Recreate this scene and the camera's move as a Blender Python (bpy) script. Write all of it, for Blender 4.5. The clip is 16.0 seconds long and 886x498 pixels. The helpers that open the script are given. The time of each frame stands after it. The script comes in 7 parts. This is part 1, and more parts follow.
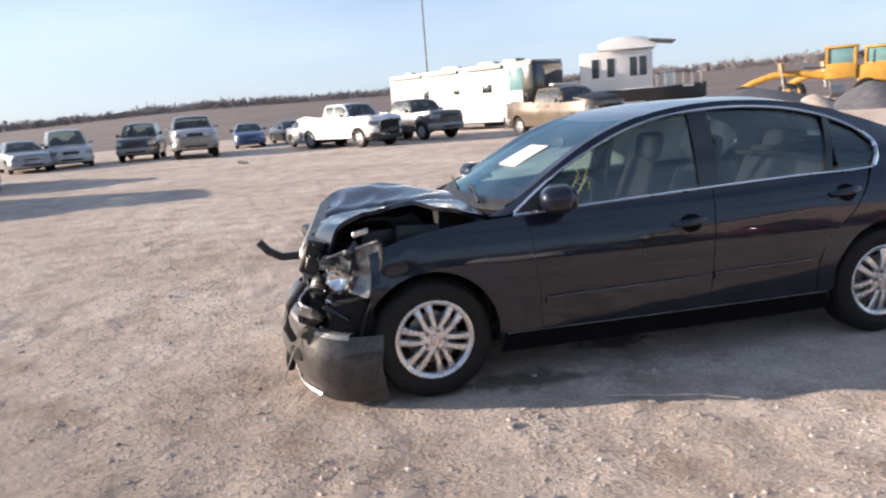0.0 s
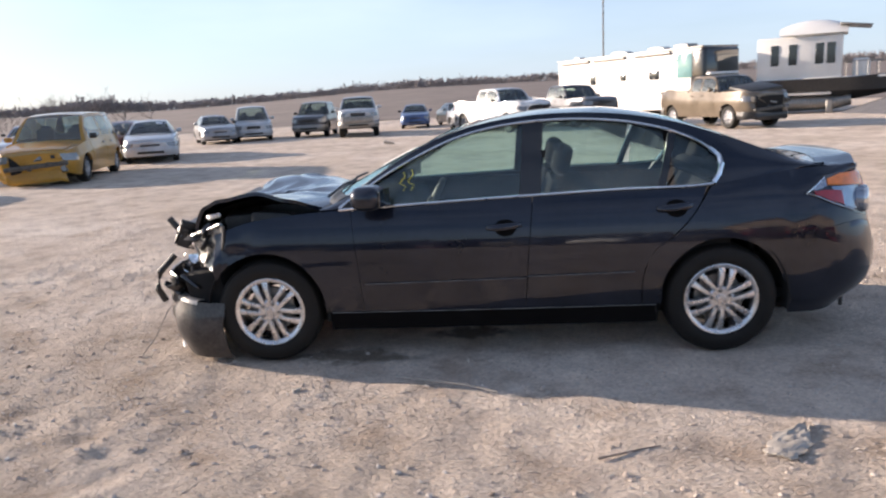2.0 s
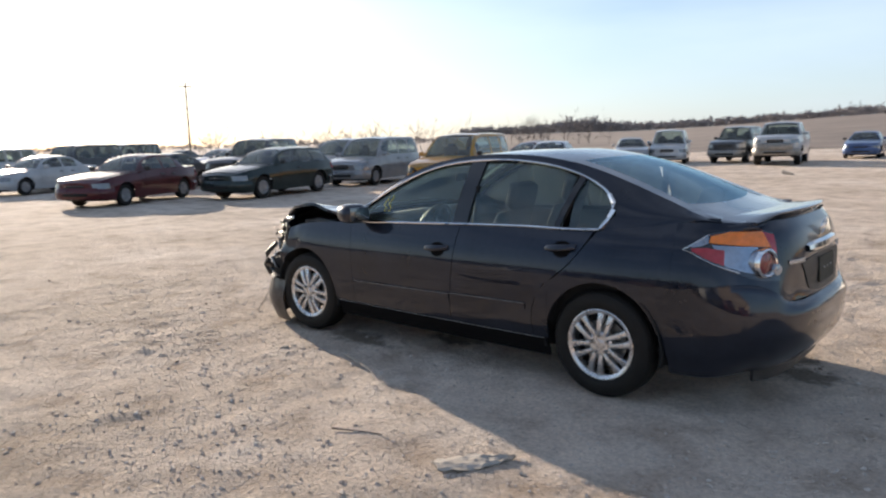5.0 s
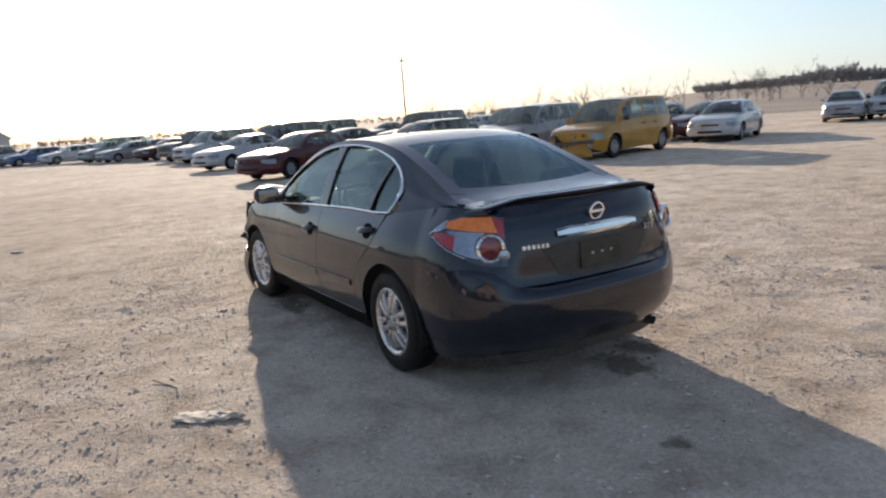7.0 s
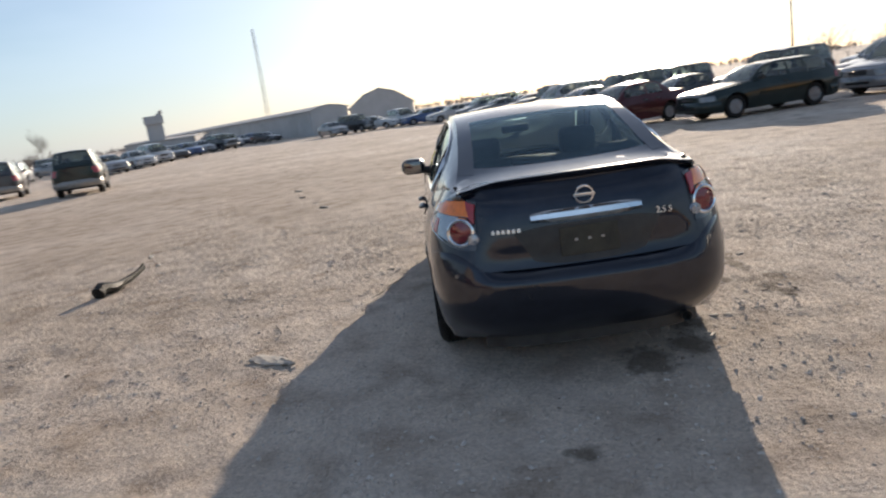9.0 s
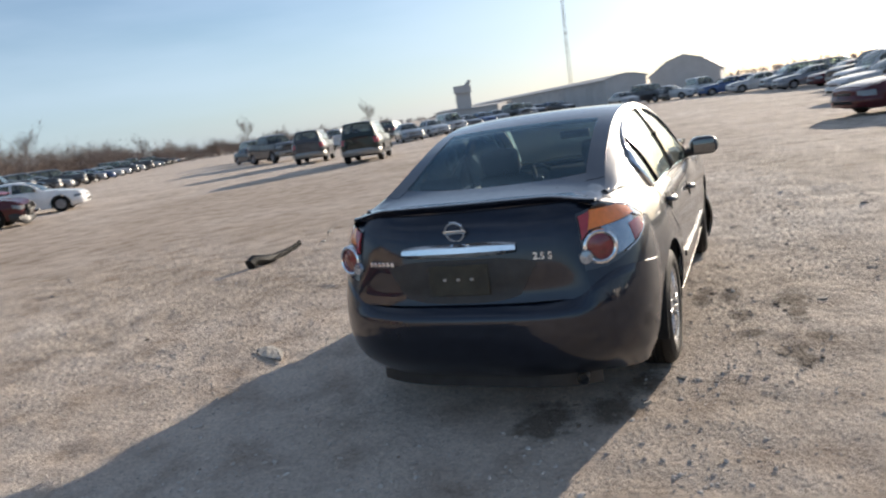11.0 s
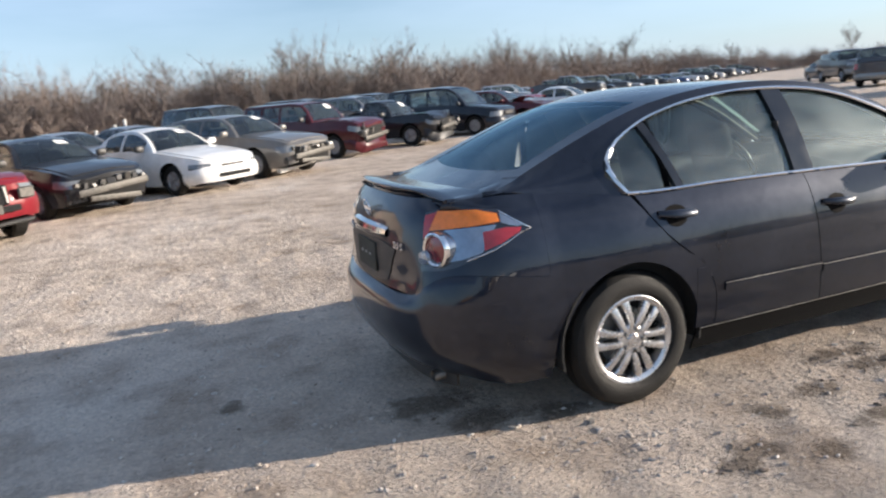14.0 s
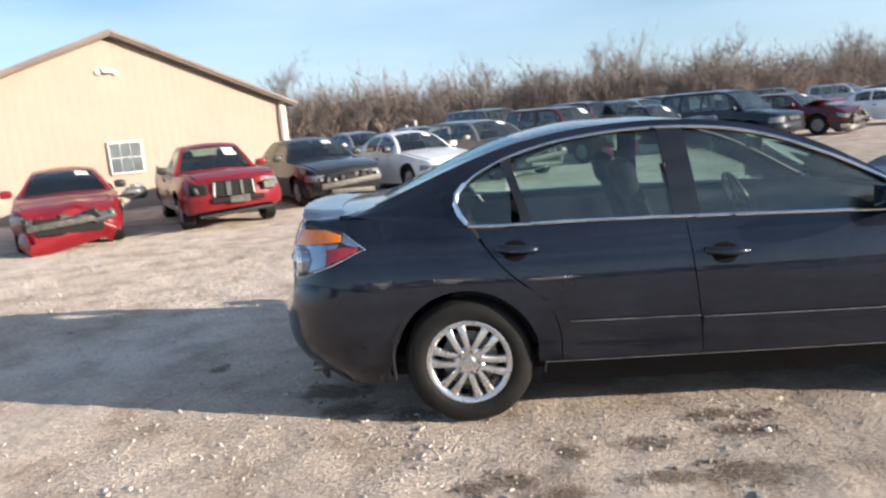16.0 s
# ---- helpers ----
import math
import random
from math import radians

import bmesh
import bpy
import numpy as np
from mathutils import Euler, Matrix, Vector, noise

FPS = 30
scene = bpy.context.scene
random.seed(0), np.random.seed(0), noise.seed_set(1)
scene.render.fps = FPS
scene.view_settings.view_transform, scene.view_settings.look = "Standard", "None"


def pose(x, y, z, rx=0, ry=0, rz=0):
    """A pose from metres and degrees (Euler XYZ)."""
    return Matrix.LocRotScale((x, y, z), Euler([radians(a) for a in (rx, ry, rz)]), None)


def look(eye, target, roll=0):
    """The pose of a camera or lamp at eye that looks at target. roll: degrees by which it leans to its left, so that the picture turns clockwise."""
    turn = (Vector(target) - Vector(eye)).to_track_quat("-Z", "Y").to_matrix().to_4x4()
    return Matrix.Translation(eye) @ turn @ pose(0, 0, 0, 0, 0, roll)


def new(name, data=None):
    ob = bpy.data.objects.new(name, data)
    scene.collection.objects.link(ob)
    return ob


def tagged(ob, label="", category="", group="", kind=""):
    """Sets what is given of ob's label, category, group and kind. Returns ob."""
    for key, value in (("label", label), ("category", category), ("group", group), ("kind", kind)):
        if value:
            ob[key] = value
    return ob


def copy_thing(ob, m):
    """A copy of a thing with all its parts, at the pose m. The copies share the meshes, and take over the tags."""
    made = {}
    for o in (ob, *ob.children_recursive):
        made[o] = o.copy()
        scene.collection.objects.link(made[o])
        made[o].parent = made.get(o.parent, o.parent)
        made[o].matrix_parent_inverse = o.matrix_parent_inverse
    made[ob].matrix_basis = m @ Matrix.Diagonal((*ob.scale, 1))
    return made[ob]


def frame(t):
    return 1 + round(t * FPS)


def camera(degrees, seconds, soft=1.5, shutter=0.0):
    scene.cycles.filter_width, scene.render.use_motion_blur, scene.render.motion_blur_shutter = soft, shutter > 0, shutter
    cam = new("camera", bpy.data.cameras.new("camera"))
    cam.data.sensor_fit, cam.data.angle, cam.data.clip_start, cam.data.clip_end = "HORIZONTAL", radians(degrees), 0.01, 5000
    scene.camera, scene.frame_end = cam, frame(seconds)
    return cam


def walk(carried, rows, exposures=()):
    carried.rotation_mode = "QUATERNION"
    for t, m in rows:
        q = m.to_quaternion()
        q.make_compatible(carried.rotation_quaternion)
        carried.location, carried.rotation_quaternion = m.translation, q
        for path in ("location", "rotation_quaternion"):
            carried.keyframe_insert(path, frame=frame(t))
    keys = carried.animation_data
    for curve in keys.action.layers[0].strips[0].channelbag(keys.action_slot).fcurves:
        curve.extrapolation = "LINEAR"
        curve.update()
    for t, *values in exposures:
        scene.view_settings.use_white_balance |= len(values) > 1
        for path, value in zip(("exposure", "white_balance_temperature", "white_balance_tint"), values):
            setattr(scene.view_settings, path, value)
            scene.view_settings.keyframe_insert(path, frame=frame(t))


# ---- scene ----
# ---- camera ----
cam = camera(63.3, 16.0, 2.2, 0.35)
PATH = [
    (0, look((-1.962, -4.520, 1.560), (-1.614, -2.590, 1.169), -4.35)),
    (0.5, look((-1.483, -4.689, 1.535), (-1.273, -2.744, 1.120), -3.69)),
    (1, look((-0.974, -4.870, 1.561), (-0.826, -2.917, 1.158), -3.87)),
    (1.5, look((-0.460, -5.046, 1.559), (-0.444, -3.097, 1.110), -4.42)),
    (2, look((0.102, -5.121, 1.580), (-0.067, -3.170, 1.174), -3.02)),
    (2.5, look((0.678, -5.140, 1.549), (0.408, -3.208, 1.107), -1.71)),
    (3, look((1.179, -5.115, 1.594), (0.725, -3.205, 1.212), -2.22)),
    (3.5, look((1.726, -5.063, 1.588), (1.040, -3.215, 1.253), -0.48)),
    (6, look((4.472, -3.783, 1.569), (2.934, -2.553, 1.221), -4.6)),
    (6.5, look((4.923, -3.198, 1.608), (3.32, -2.069, 1.211), -5.0)),
    (7, look((5.398, -2.786, 1.593), (3.7, -1.793, 1.229), -4.2)),
    (7.5, look((5.685, -2.327, 1.571), (3.906, -1.5, 1.179), -4.9)),
    (8, look((6.015, -1.891, 1.569), (4.155, -1.254, 1.205), -4.1)),
    (8.5, look((6.086, -1.363, 1.506), (4.155, -1.024, 1.109), -4.5)),
    (9, look((6.097, -0.755, 1.565), (4.136, -0.763, 1.174), -8.2)),
    (9.5, look((6.12, -0.203, 1.555), (4.174, -0.421, 1.15), -6.6)),
    (10, look((5.963, 0.35, 1.555), (4.047, -0.07, 1.165), -8.3)),
    (12.5, look((4.648, 2.592, 1.527), (3.276, 1.195, 1.117), -3.10)),
    (13, look((4.265, 2.960, 1.507), (3.110, 1.382, 1.085), -3.26)),
    (13.5, look((3.749, 3.272, 1.547), (2.808, 1.560, 1.120), -4.41)),
    (14, look((3.331, 3.574, 1.546), (2.642, 1.745, 1.124), -5.24)),
    (14.5, look((2.802, 3.792, 1.528), (2.299, 1.905, 1.098), -2.71)),
    (15, look((2.263, 4.025, 1.540), (1.962, 2.117, 1.022), -4.36)),
    (15.5, look((1.741, 4.162, 1.554), (1.656, 2.221, 1.081), -3.52)),
    (16, look((1.185, 4.362, 1.548), (1.347, 2.399, 1.197), -4.85)),
]
walk(cam, PATH, [(0.0, 1.06, 6600, 17), (2.5, 1.10, 6700, 17), (3.5, 1.08, 6720, 15), (6.0, 0.9, 6950, 12), (8.0, 0.74, 6850, 12), (10.0, 0.65, 6720, 11), (12.5, 0.90, 6350, 9), (14.5, 1.03, 6400, 11), (16.0, 1.10, 6400, 10)])

# ---- sky and sun ----
SUN_AZ, SUN_EL = 164.0, 13.3
world = bpy.data.worlds.new("sky")
scene.world = world
world.use_nodes = True
wt = world.node_tree
wt.nodes.clear()
w_out = wt.nodes.new("ShaderNodeOutputWorld")
w_bg = wt.nodes.new("ShaderNodeBackground")
w_sky = wt.nodes.new("ShaderNodeTexSky")
w_sky.sky_type = "NISHITA"
w_sky.sun_disc = False
w_sky.sun_elevation = radians(SUN_EL)
w_sky.sun_rotation = radians(90 - SUN_AZ)
w_sky.altitude = 200
w_sky.air_density = 0.9
w_sky.ozone_density = 2.5
w_sky.dust_density = 0.8
w_co = wt.nodes.new("ShaderNodeTexCoord")
w_map = wt.nodes.new("ShaderNodeMapping")
w_map.inputs["Scale"].default_value = (1.0, 1.0, 5.0)
w_noise = wt.nodes.new("ShaderNodeTexNoise")
w_noise.inputs["Scale"].default_value = 1.7
w_noise.inputs["Detail"].default_value = 5.0
w_ramp = wt.nodes.new("ShaderNodeValToRGB")
w_ramp.color_ramp.elements[0].position = 0.38
w_ramp.color_ramp.elements[0].color = (0.04, 0.04, 0.04, 1)
w_ramp.color_ramp.elements[1].position = 0.78
w_ramp.color_ramp.elements[1].color = (0.40, 0.40, 0.40, 1)
w_mix = wt.nodes.new("ShaderNodeMix")
w_mix.data_type = "RGBA"
w_mix.inputs["B"].default_value = (6.6, 7.7, 9.4, 1)
wt.links.new(w_co.outputs["Generated"], w_map.inputs["Vector"])
wt.links.new(w_map.outputs["Vector"], w_noise.inputs["Vector"])
wt.links.new(w_noise.outputs["Fac"], w_ramp.inputs["Fac"])
wt.links.new(w_ramp.outputs["Color"], w_mix.inputs["Factor"])
wt.links.new(w_sky.outputs["Color"], w_mix.inputs["A"])
w_sep = wt.nodes.new("ShaderNodeSeparateXYZ")
w_hz = wt.nodes.new("ShaderNodeMapRange")
w_hz.interpolation_type = "SMOOTHSTEP"
w_hz.inputs["From Min"].default_value, w_hz.inputs["From Max"].default_value = 0.22, -0.02
w_hz.inputs["To Min"].default_value, w_hz.inputs["To Max"].default_value = 0.0, 0.55
w_haze = wt.nodes.new("ShaderNodeMix")
w_haze.data_type = "RGBA"
w_haze.inputs["B"].default_value = (3.5, 4.65, 6.0, 1)
wt.links.new(w_co.outputs["Generated"], w_sep.inputs["Vector"])
wt.links.new(w_sep.outputs["Z"], w_hz.inputs["Value"])
wt.links.new(w_hz.outputs["Result"], w_haze.inputs["Factor"])
wt.links.new(w_mix.outputs["Result"], w_haze.inputs["A"])
wt.links.new(w_haze.outputs["Result"], w_bg.inputs["Color"])
wt.links.new(w_bg.outputs["Background"], w_out.inputs["Surface"])
w_bg.inputs["Strength"].default_value = 0.088
sun = new("sun", bpy.data.lights.new("sun", "SUN"))
sun.data.energy = 5.0
sun.data.angle = radians(0.6)
sun.data.color = (1.0, 0.87, 0.72)
SUN_DIR = Vector((math.cos(radians(SUN_AZ)) * math.cos(radians(SUN_EL)), math.sin(radians(SUN_AZ)) * math.cos(radians(SUN_EL)), math.sin(radians(SUN_EL))))
sun.matrix_world = look(SUN_DIR * 60, (0, 0, 0))


# ---- materials ----
def mat(name, color, rough=0.5, metal=0.0, vary=0.0, scale=6.0, bump=0.0, bscale=60.0, coat=0.0, spec=0.5, second=None, per=0.0):
    """A Principled material whose colour wanders between color and second at two scales, with fine relief."""
    m = bpy.data.materials.new(name)
    m.use_nodes = True
    t = m.node_tree
    p = t.nodes["Principled BSDF"]
    p.inputs["Roughness"].default_value = rough
    p.inputs["Metallic"].default_value = metal
    p.inputs["Coat Weight"].default_value = coat
    p.inputs["Coat Roughness"].default_value = 0.04
    p.inputs["Specular IOR Level"].default_value = spec
    p.inputs["Base Color"].default_value = (*color, 1)
    co = t.nodes.new("ShaderNodeTexCoord")
    if vary > 0 or second or per > 0:
        n1 = t.nodes.new("ShaderNodeTexNoise")
        n1.inputs["Scale"].default_value = scale
        n1.inputs["Detail"].default_value = 6
        n2 = t.nodes.new("ShaderNodeTexNoise")
        n2.inputs["Scale"].default_value = scale * 9
        n2.inputs["Detail"].default_value = 4
        add = t.nodes.new("ShaderNodeMath")
        add.operation = "MULTIPLY_ADD"
        add.inputs[1].default_value = 0.45
        t.links.new(co.outputs["Object"], n1.inputs["Vector"])
        t.links.new(co.outputs["Object"], n2.inputs["Vector"])
        t.links.new(n2.outputs["Fac"], add.inputs[0])
        t.links.new(n1.outputs["Fac"], add.inputs[2])
        ramp = t.nodes.new("ShaderNodeValToRGB")
        ramp.color_ramp.elements[0].position = 0.42
        ramp.color_ramp.elements[1].position = 1.0
        lo = tuple(c * (1 - vary) for c in color)
        hi = second or tuple(min(1, c * (1 + vary)) for c in color)
        ramp.color_ramp.elements[0].color = (*lo, 1)
        ramp.color_ramp.elements[1].color = (*hi, 1)
        t.links.new(add.outputs[0], ramp.inputs["Fac"])
        last = ramp.outputs["Color"]
        if per > 0:
            info = t.nodes.new("ShaderNodeObjectInfo")
            hsv = t.nodes.new("ShaderNodeHueSaturation")
            mr = t.nodes.new("ShaderNodeMapRange")
            mr.inputs["To Min"].default_value = 1 - per
            mr.inputs["To Max"].default_value = 1 + per
            t.links.new(info.outputs["Random"], mr.inputs["Value"])
            t.links.new(mr.outputs["Result"], hsv.inputs["Value"])
            t.links.new(last, hsv.inputs["Color"])
            last = hsv.outputs["Color"]
        t.links.new(last, p.inputs["Base Color"])
        mrr = t.nodes.new("ShaderNodeMapRange")
        mrr.inputs["From Min"].default_value = 0.4
        mrr.inputs["From Max"].default_value = 1.0
        mrr.inputs["To Min"].default_value = max(0.02, rough - 0.12 * vary - 0.03)
        mrr.inputs["To Max"].default_value = min(1, rough + 0.25 * vary + 0.05)
        t.links.new(add.outputs[0], mrr.inputs["Value"])
        t.links.new(mrr.outputs["Result"], p.inputs["Roughness"])
    if bump > 0:
        nb = t.nodes.new("ShaderNodeTexNoise")
        nb.inputs["Scale"].default_value = bscale
        nb.inputs["Detail"].default_value = 5
        bp = t.nodes.new("ShaderNodeBump")
        bp.inputs["Strength"].default_value = bump
        bp.inputs["Distance"].default_value = 0.02
        t.links.new(co.outputs["Object"], nb.inputs["Vector"])
        t.links.new(nb.outputs["Fac"], bp.inputs["Height"])
        t.links.new(bp.outputs["Normal"], p.inputs["Normal"])
    return m


def glass_mat(name, tint, ior=1.75, rough=0.035, dust=0.06, sheen=(1, 1, 1)):
    """Thin window glass: clear with a tint, mirror-like at grazing angles."""
    m = bpy.data.materials.new(name)
    m.use_nodes = True
    t = m.node_tree
    t.nodes.clear()
    out = t.nodes.new("ShaderNodeOutputMaterial")
    tr = t.nodes.new("ShaderNodeBsdfTransparent")
    tr.inputs["Color"].default_value = (*tint, 1)
    gl = t.nodes.new("ShaderNodeBsdfGlossy")
    gl.inputs["Roughness"].default_value = rough
    gl.inputs["Color"].default_value = (*sheen, 1)
    fr = t.nodes.new("ShaderNodeFresnel")
    fr.inputs["IOR"].default_value = ior
    mx = t.nodes.new("ShaderNodeMixShader")
    t.links.new(fr.outputs["Fac"], mx.inputs["Fac"])
    t.links.new(tr.outputs["BSDF"], mx.inputs[1])
    t.links.new(gl.outputs["BSDF"], mx.inputs[2])
    film = t.nodes.new("ShaderNodeBsdfGlossy")
    film.inputs["Roughness"].default_value = 0.42
    film.inputs["Color"].default_value = (0.66, 0.74, 0.74, 1)
    thru = t.nodes.new("ShaderNodeBsdfTranslucent")
    thru.inputs["Color"].default_value = (0.56, 0.63, 0.62, 1)
    both = t.nodes.new("ShaderNodeMixShader")
    both.inputs["Fac"].default_value = 0.5
    t.links.new(film.outputs["BSDF"], both.inputs[1])
    t.links.new(thru.outputs["BSDF"], both.inputs[2])
    mf = t.nodes.new("ShaderNodeMixShader")
    nz = t.nodes.new("ShaderNodeTexNoise")
    nz.inputs["Scale"].default_value = 5
    nz.inputs["Detail"].default_value = 6
    rg = t.nodes.new("ShaderNodeMapRange")
    rg.inputs["From Min"].default_value, rg.inputs["From Max"].default_value = 0.3, 0.8
    rg.inputs["To Min"].default_value, rg.inputs["To Max"].default_value = dust * 0.4, dust * 1.6
    t.links.new(nz.outputs["Fac"], rg.inputs["Value"])
    t.links.new(rg.outputs["Result"], mf.inputs["Fac"])
    t.links.new(mx.outputs["Shader"], mf.inputs[1])
    t.links.new(both.outputs["Shader"], mf.inputs[2])
    t.links.new(mf.outputs["Shader"], out.inputs["Surface"])
    return m


M_PAINT = mat("dark_slate_paint", (0.0080, 0.0117, 0.0222), 0.30, 0.5, 0.20, 3.0, coat=1.0, spec=0.15, second=(0.0122, 0.0172, 0.0318))
M_PAINT_DUST = mat("scuffed_slate_paint", (0.013, 0.014, 0.019), 0.40, 0.0, 0.4, 5.0, 0.10, 40, coat=0.7, spec=0.2, second=(0.085, 0.077, 0.072))
M_CHROME = mat("chrome", (0.80, 0.80, 0.80), 0.08, 1.0, 0.06, 20)
M_ALLOY = mat("silver_alloy", (0.62, 0.62, 0.63), 0.26, 0.9, 0.12, 14, second=(0.75, 0.75, 0.75))
M_STEEL = mat("bare_steel", (0.22, 0.22, 0.22), 0.45, 0.9, 0.4, 18, 0.2, 90, second=(0.40, 0.385, 0.36))
M_TYRE = mat("dusty_rubber", (0.006, 0.006, 0.006), 0.58, 0, 0.4, 9, 0.35, 160, second=(0.015, 0.014, 0.0125), spec=0.3)
M_BLACK = mat("black_plastic", (0.014, 0.014, 0.015), 0.42, 0, 0.3, 14, 0.15, 160, second=(0.040, 0.038, 0.036))
M_GLOSSBLACK = mat("gloss_black", (0.010, 0.010, 0.011), 0.12, 0, 0.2, 10, coat=0.6)
M_LINER = mat("wheel_liner_felt", (0.010, 0.010, 0.010), 0.95, 0, 0.4, 12, 0.3, 80)
# near-black that paints the shade of the rocker and the handle recesses
M_SHADE_BLACK = mat("shade_black", (0.006, 0.006, 0.0065), 0.8, 0, 0.3, 10, 0.1, 120, spec=0.08)
M_CLOTH = mat("charcoal_cloth", (0.010, 0.010, 0.012), 0.92, 0, 0.35, 25, 0.4, 400, second=(0.022, 0.022, 0.025), spec=0.15)
M_TRIM_IN = mat("charcoal_interior_trim", (0.012, 0.013, 0.014), 0.75, 0, 0.25, 10, 0.2, 200, spec=0.2)
M_HEADLINER = mat("pale_headliner", (0.30, 0.29, 0.27), 0.95, 0, 0.1, 10, 0.2, 200)
M_GUTS = mat("exposed_engine_metal", (0.05, 0.048, 0.045), 0.5, 0.4, 0.5, 14, 0.3, 50, second=(0.15, 0.14, 0.125))
M_GLASS = glass_mat("tinted_window_glass", (0.68, 0.87, 0.82), dust=0.085, sheen=(0.80, 0.97, 1.0))
M_WGLASS = glass_mat("windshield_glass", (0.74, 0.92, 0.92), ior=2.3, dust=0.05, sheen=(0.68, 0.93, 1.0))
M_RGLASS = glass_mat("rear_window_glass", (0.72, 0.88, 0.88), ior=1.5, dust=0.006, sheen=(0.65, 0.88, 1.0))
M_PAPER = mat("white_paper", (0.78, 0.78, 0.76), 0.8, 0, 0.06, 12)
M_RED = mat("red_lens", (0.27, 0.008, 0.016), 0.12, 0, 0.2, 30, coat=0.8)
M_PINK = mat("faded_red_lens", (0.34, 0.020, 0.030), 0.14, 0, 0.2, 30, coat=0.8)
M_AMBER = mat("amber_lens", (0.80, 0.20, 0.02), 0.14, 0, 0.2, 30, coat=0.8)
M_MIRROR = mat("mirror_glass", (0.15, 0.16, 0.17), 0.05, 1.0, 0.06, 20)
M_ROUNDLENS = mat("deep_red_lens", (0.15, 0.008, 0.018), 0.10, 0.2, 0.3, 40, coat=1.0)
M_SILVERLENS = mat("silver_reflector", (0.27, 0.32, 0.39), 0.14, 0.7, 0.2, 30, coat=0.8)
M_CLEAR = mat("clear_lamp_plastic", (0.025, 0.027, 0.03), 0.14, 0.5, 0.5, 22, 0.2, 60, coat=1.0, second=(0.22, 0.22, 0.215))
M_BACKING = mat("dusty_plate_backing", (0.040, 0.036, 0.026), 0.8, 0, 0.3, 14, 0.2, 80, second=(0.075, 0.068, 0.050))
M_YELLOWCRAYON = mat("yellow_crayon", (0.75, 0.68, 0.08), 0.7, 0, 0.15, 30)
M_DARKLENS = mat("smoked_lens", (0.02, 0.022, 0.03), 0.08, 0, 0.2, 20, coat=1.0)

# grey of the bumper's upper lip, with the sky light it catches painted in
M_LIP = mat("sky_lit_scuffed_plastic", (0.16, 0.16, 0.165), 0.35, 0.3, 0.5, 16, 0.2, 70, coat=0.3, second=(0.40, 0.395, 0.385))
M_SHARD = mat("dusty_plastic", (0.36, 0.32, 0.275), 0.75, 0, 0.3, 16, 0.2, 60, second=(0.48, 0.44, 0.39))


# ---- building helpers ----
def crv(*pts):
    """A smooth curve through (x, value) pairs."""
    xs = np.array([p[0] for p in pts], float)
    ys = np.array([p[1] for p in pts], float)
    d = np.gradient(ys, xs) if len(xs) > 2 else np.full(len(xs), (ys[-1] - ys[0]) / (xs[-1] - xs[0]))
    sec = np.diff(ys) / np.diff(xs)
    for i in range(1, len(xs) - 1):
        if sec[i - 1] * sec[i] <= 0:
            d[i] = 0

    def f(x):
        x = min(max(x, xs[0]), xs[-1])
        k = min(max(int(np.searchsorted(xs, x)) - 1, 0), len(xs) - 2)
        h = xs[k + 1] - xs[k]
        s = (x - xs[k]) / h
        return float((2 * s**3 - 3 * s * s + 1) * ys[k] + (s**3 - 2 * s * s + s) * h * d[k] + (3 * s * s - 2 * s**3) * ys[k + 1] + (s**3 - s * s) * h * d[k + 1])

    return f


def span(a, b, n):
    return [a + (b - a) * i / n for i in range(n + 1)]


def finish(bm, sharp=38):
    bmesh.ops.recalc_face_normals(bm, faces=bm.faces)
    for f in bm.faces:
        f.smooth = True
    lim = radians(sharp)
    for e in bm.edges:
        if len(e.link_faces) == 2 and e.calc_face_angle(0) > lim:
            e.smooth = False


def mesh_of(name, bm, sharp=38, tidy=True):
    if tidy:
        finish(bm, sharp)
    me = bpy.data.meshes.new(name)
    bm.to_mesh(me)
    bm.free()
    return me


def part(name, src, material, parent, label="", at=None, sharp=38):
    """One mesh object under a thing or under a part."""
    me = src if isinstance(src, bpy.types.Mesh) else mesh_of(name, src, sharp)
    if not me.materials:
        me.materials.append(material)
    ob = new(name, me)
    ob.parent = parent
    if at is not None:
        ob.matrix_basis = at
    if label:
        ob["label"] = label
    return ob


def thing(name, label, category, group="", at=None, kind=""):
    ob = new(name)
    ob.empty_display_size = 0.3
    if at is not None:
        ob.matrix_basis = at
    return tagged(ob, label, category, group, kind)


def solo(name, src, material, label, category="", group="", kind="", at=None, sharp=38):
    """A thing that is one mesh."""
    me = src if isinstance(src, bpy.types.Mesh) else mesh_of(name, src, sharp)
    if not me.materials:
        me.materials.append(material)
    ob = new(name, me)
    if at is not None:
        ob.matrix_basis = at
    return tagged(ob, label, category, group, kind)


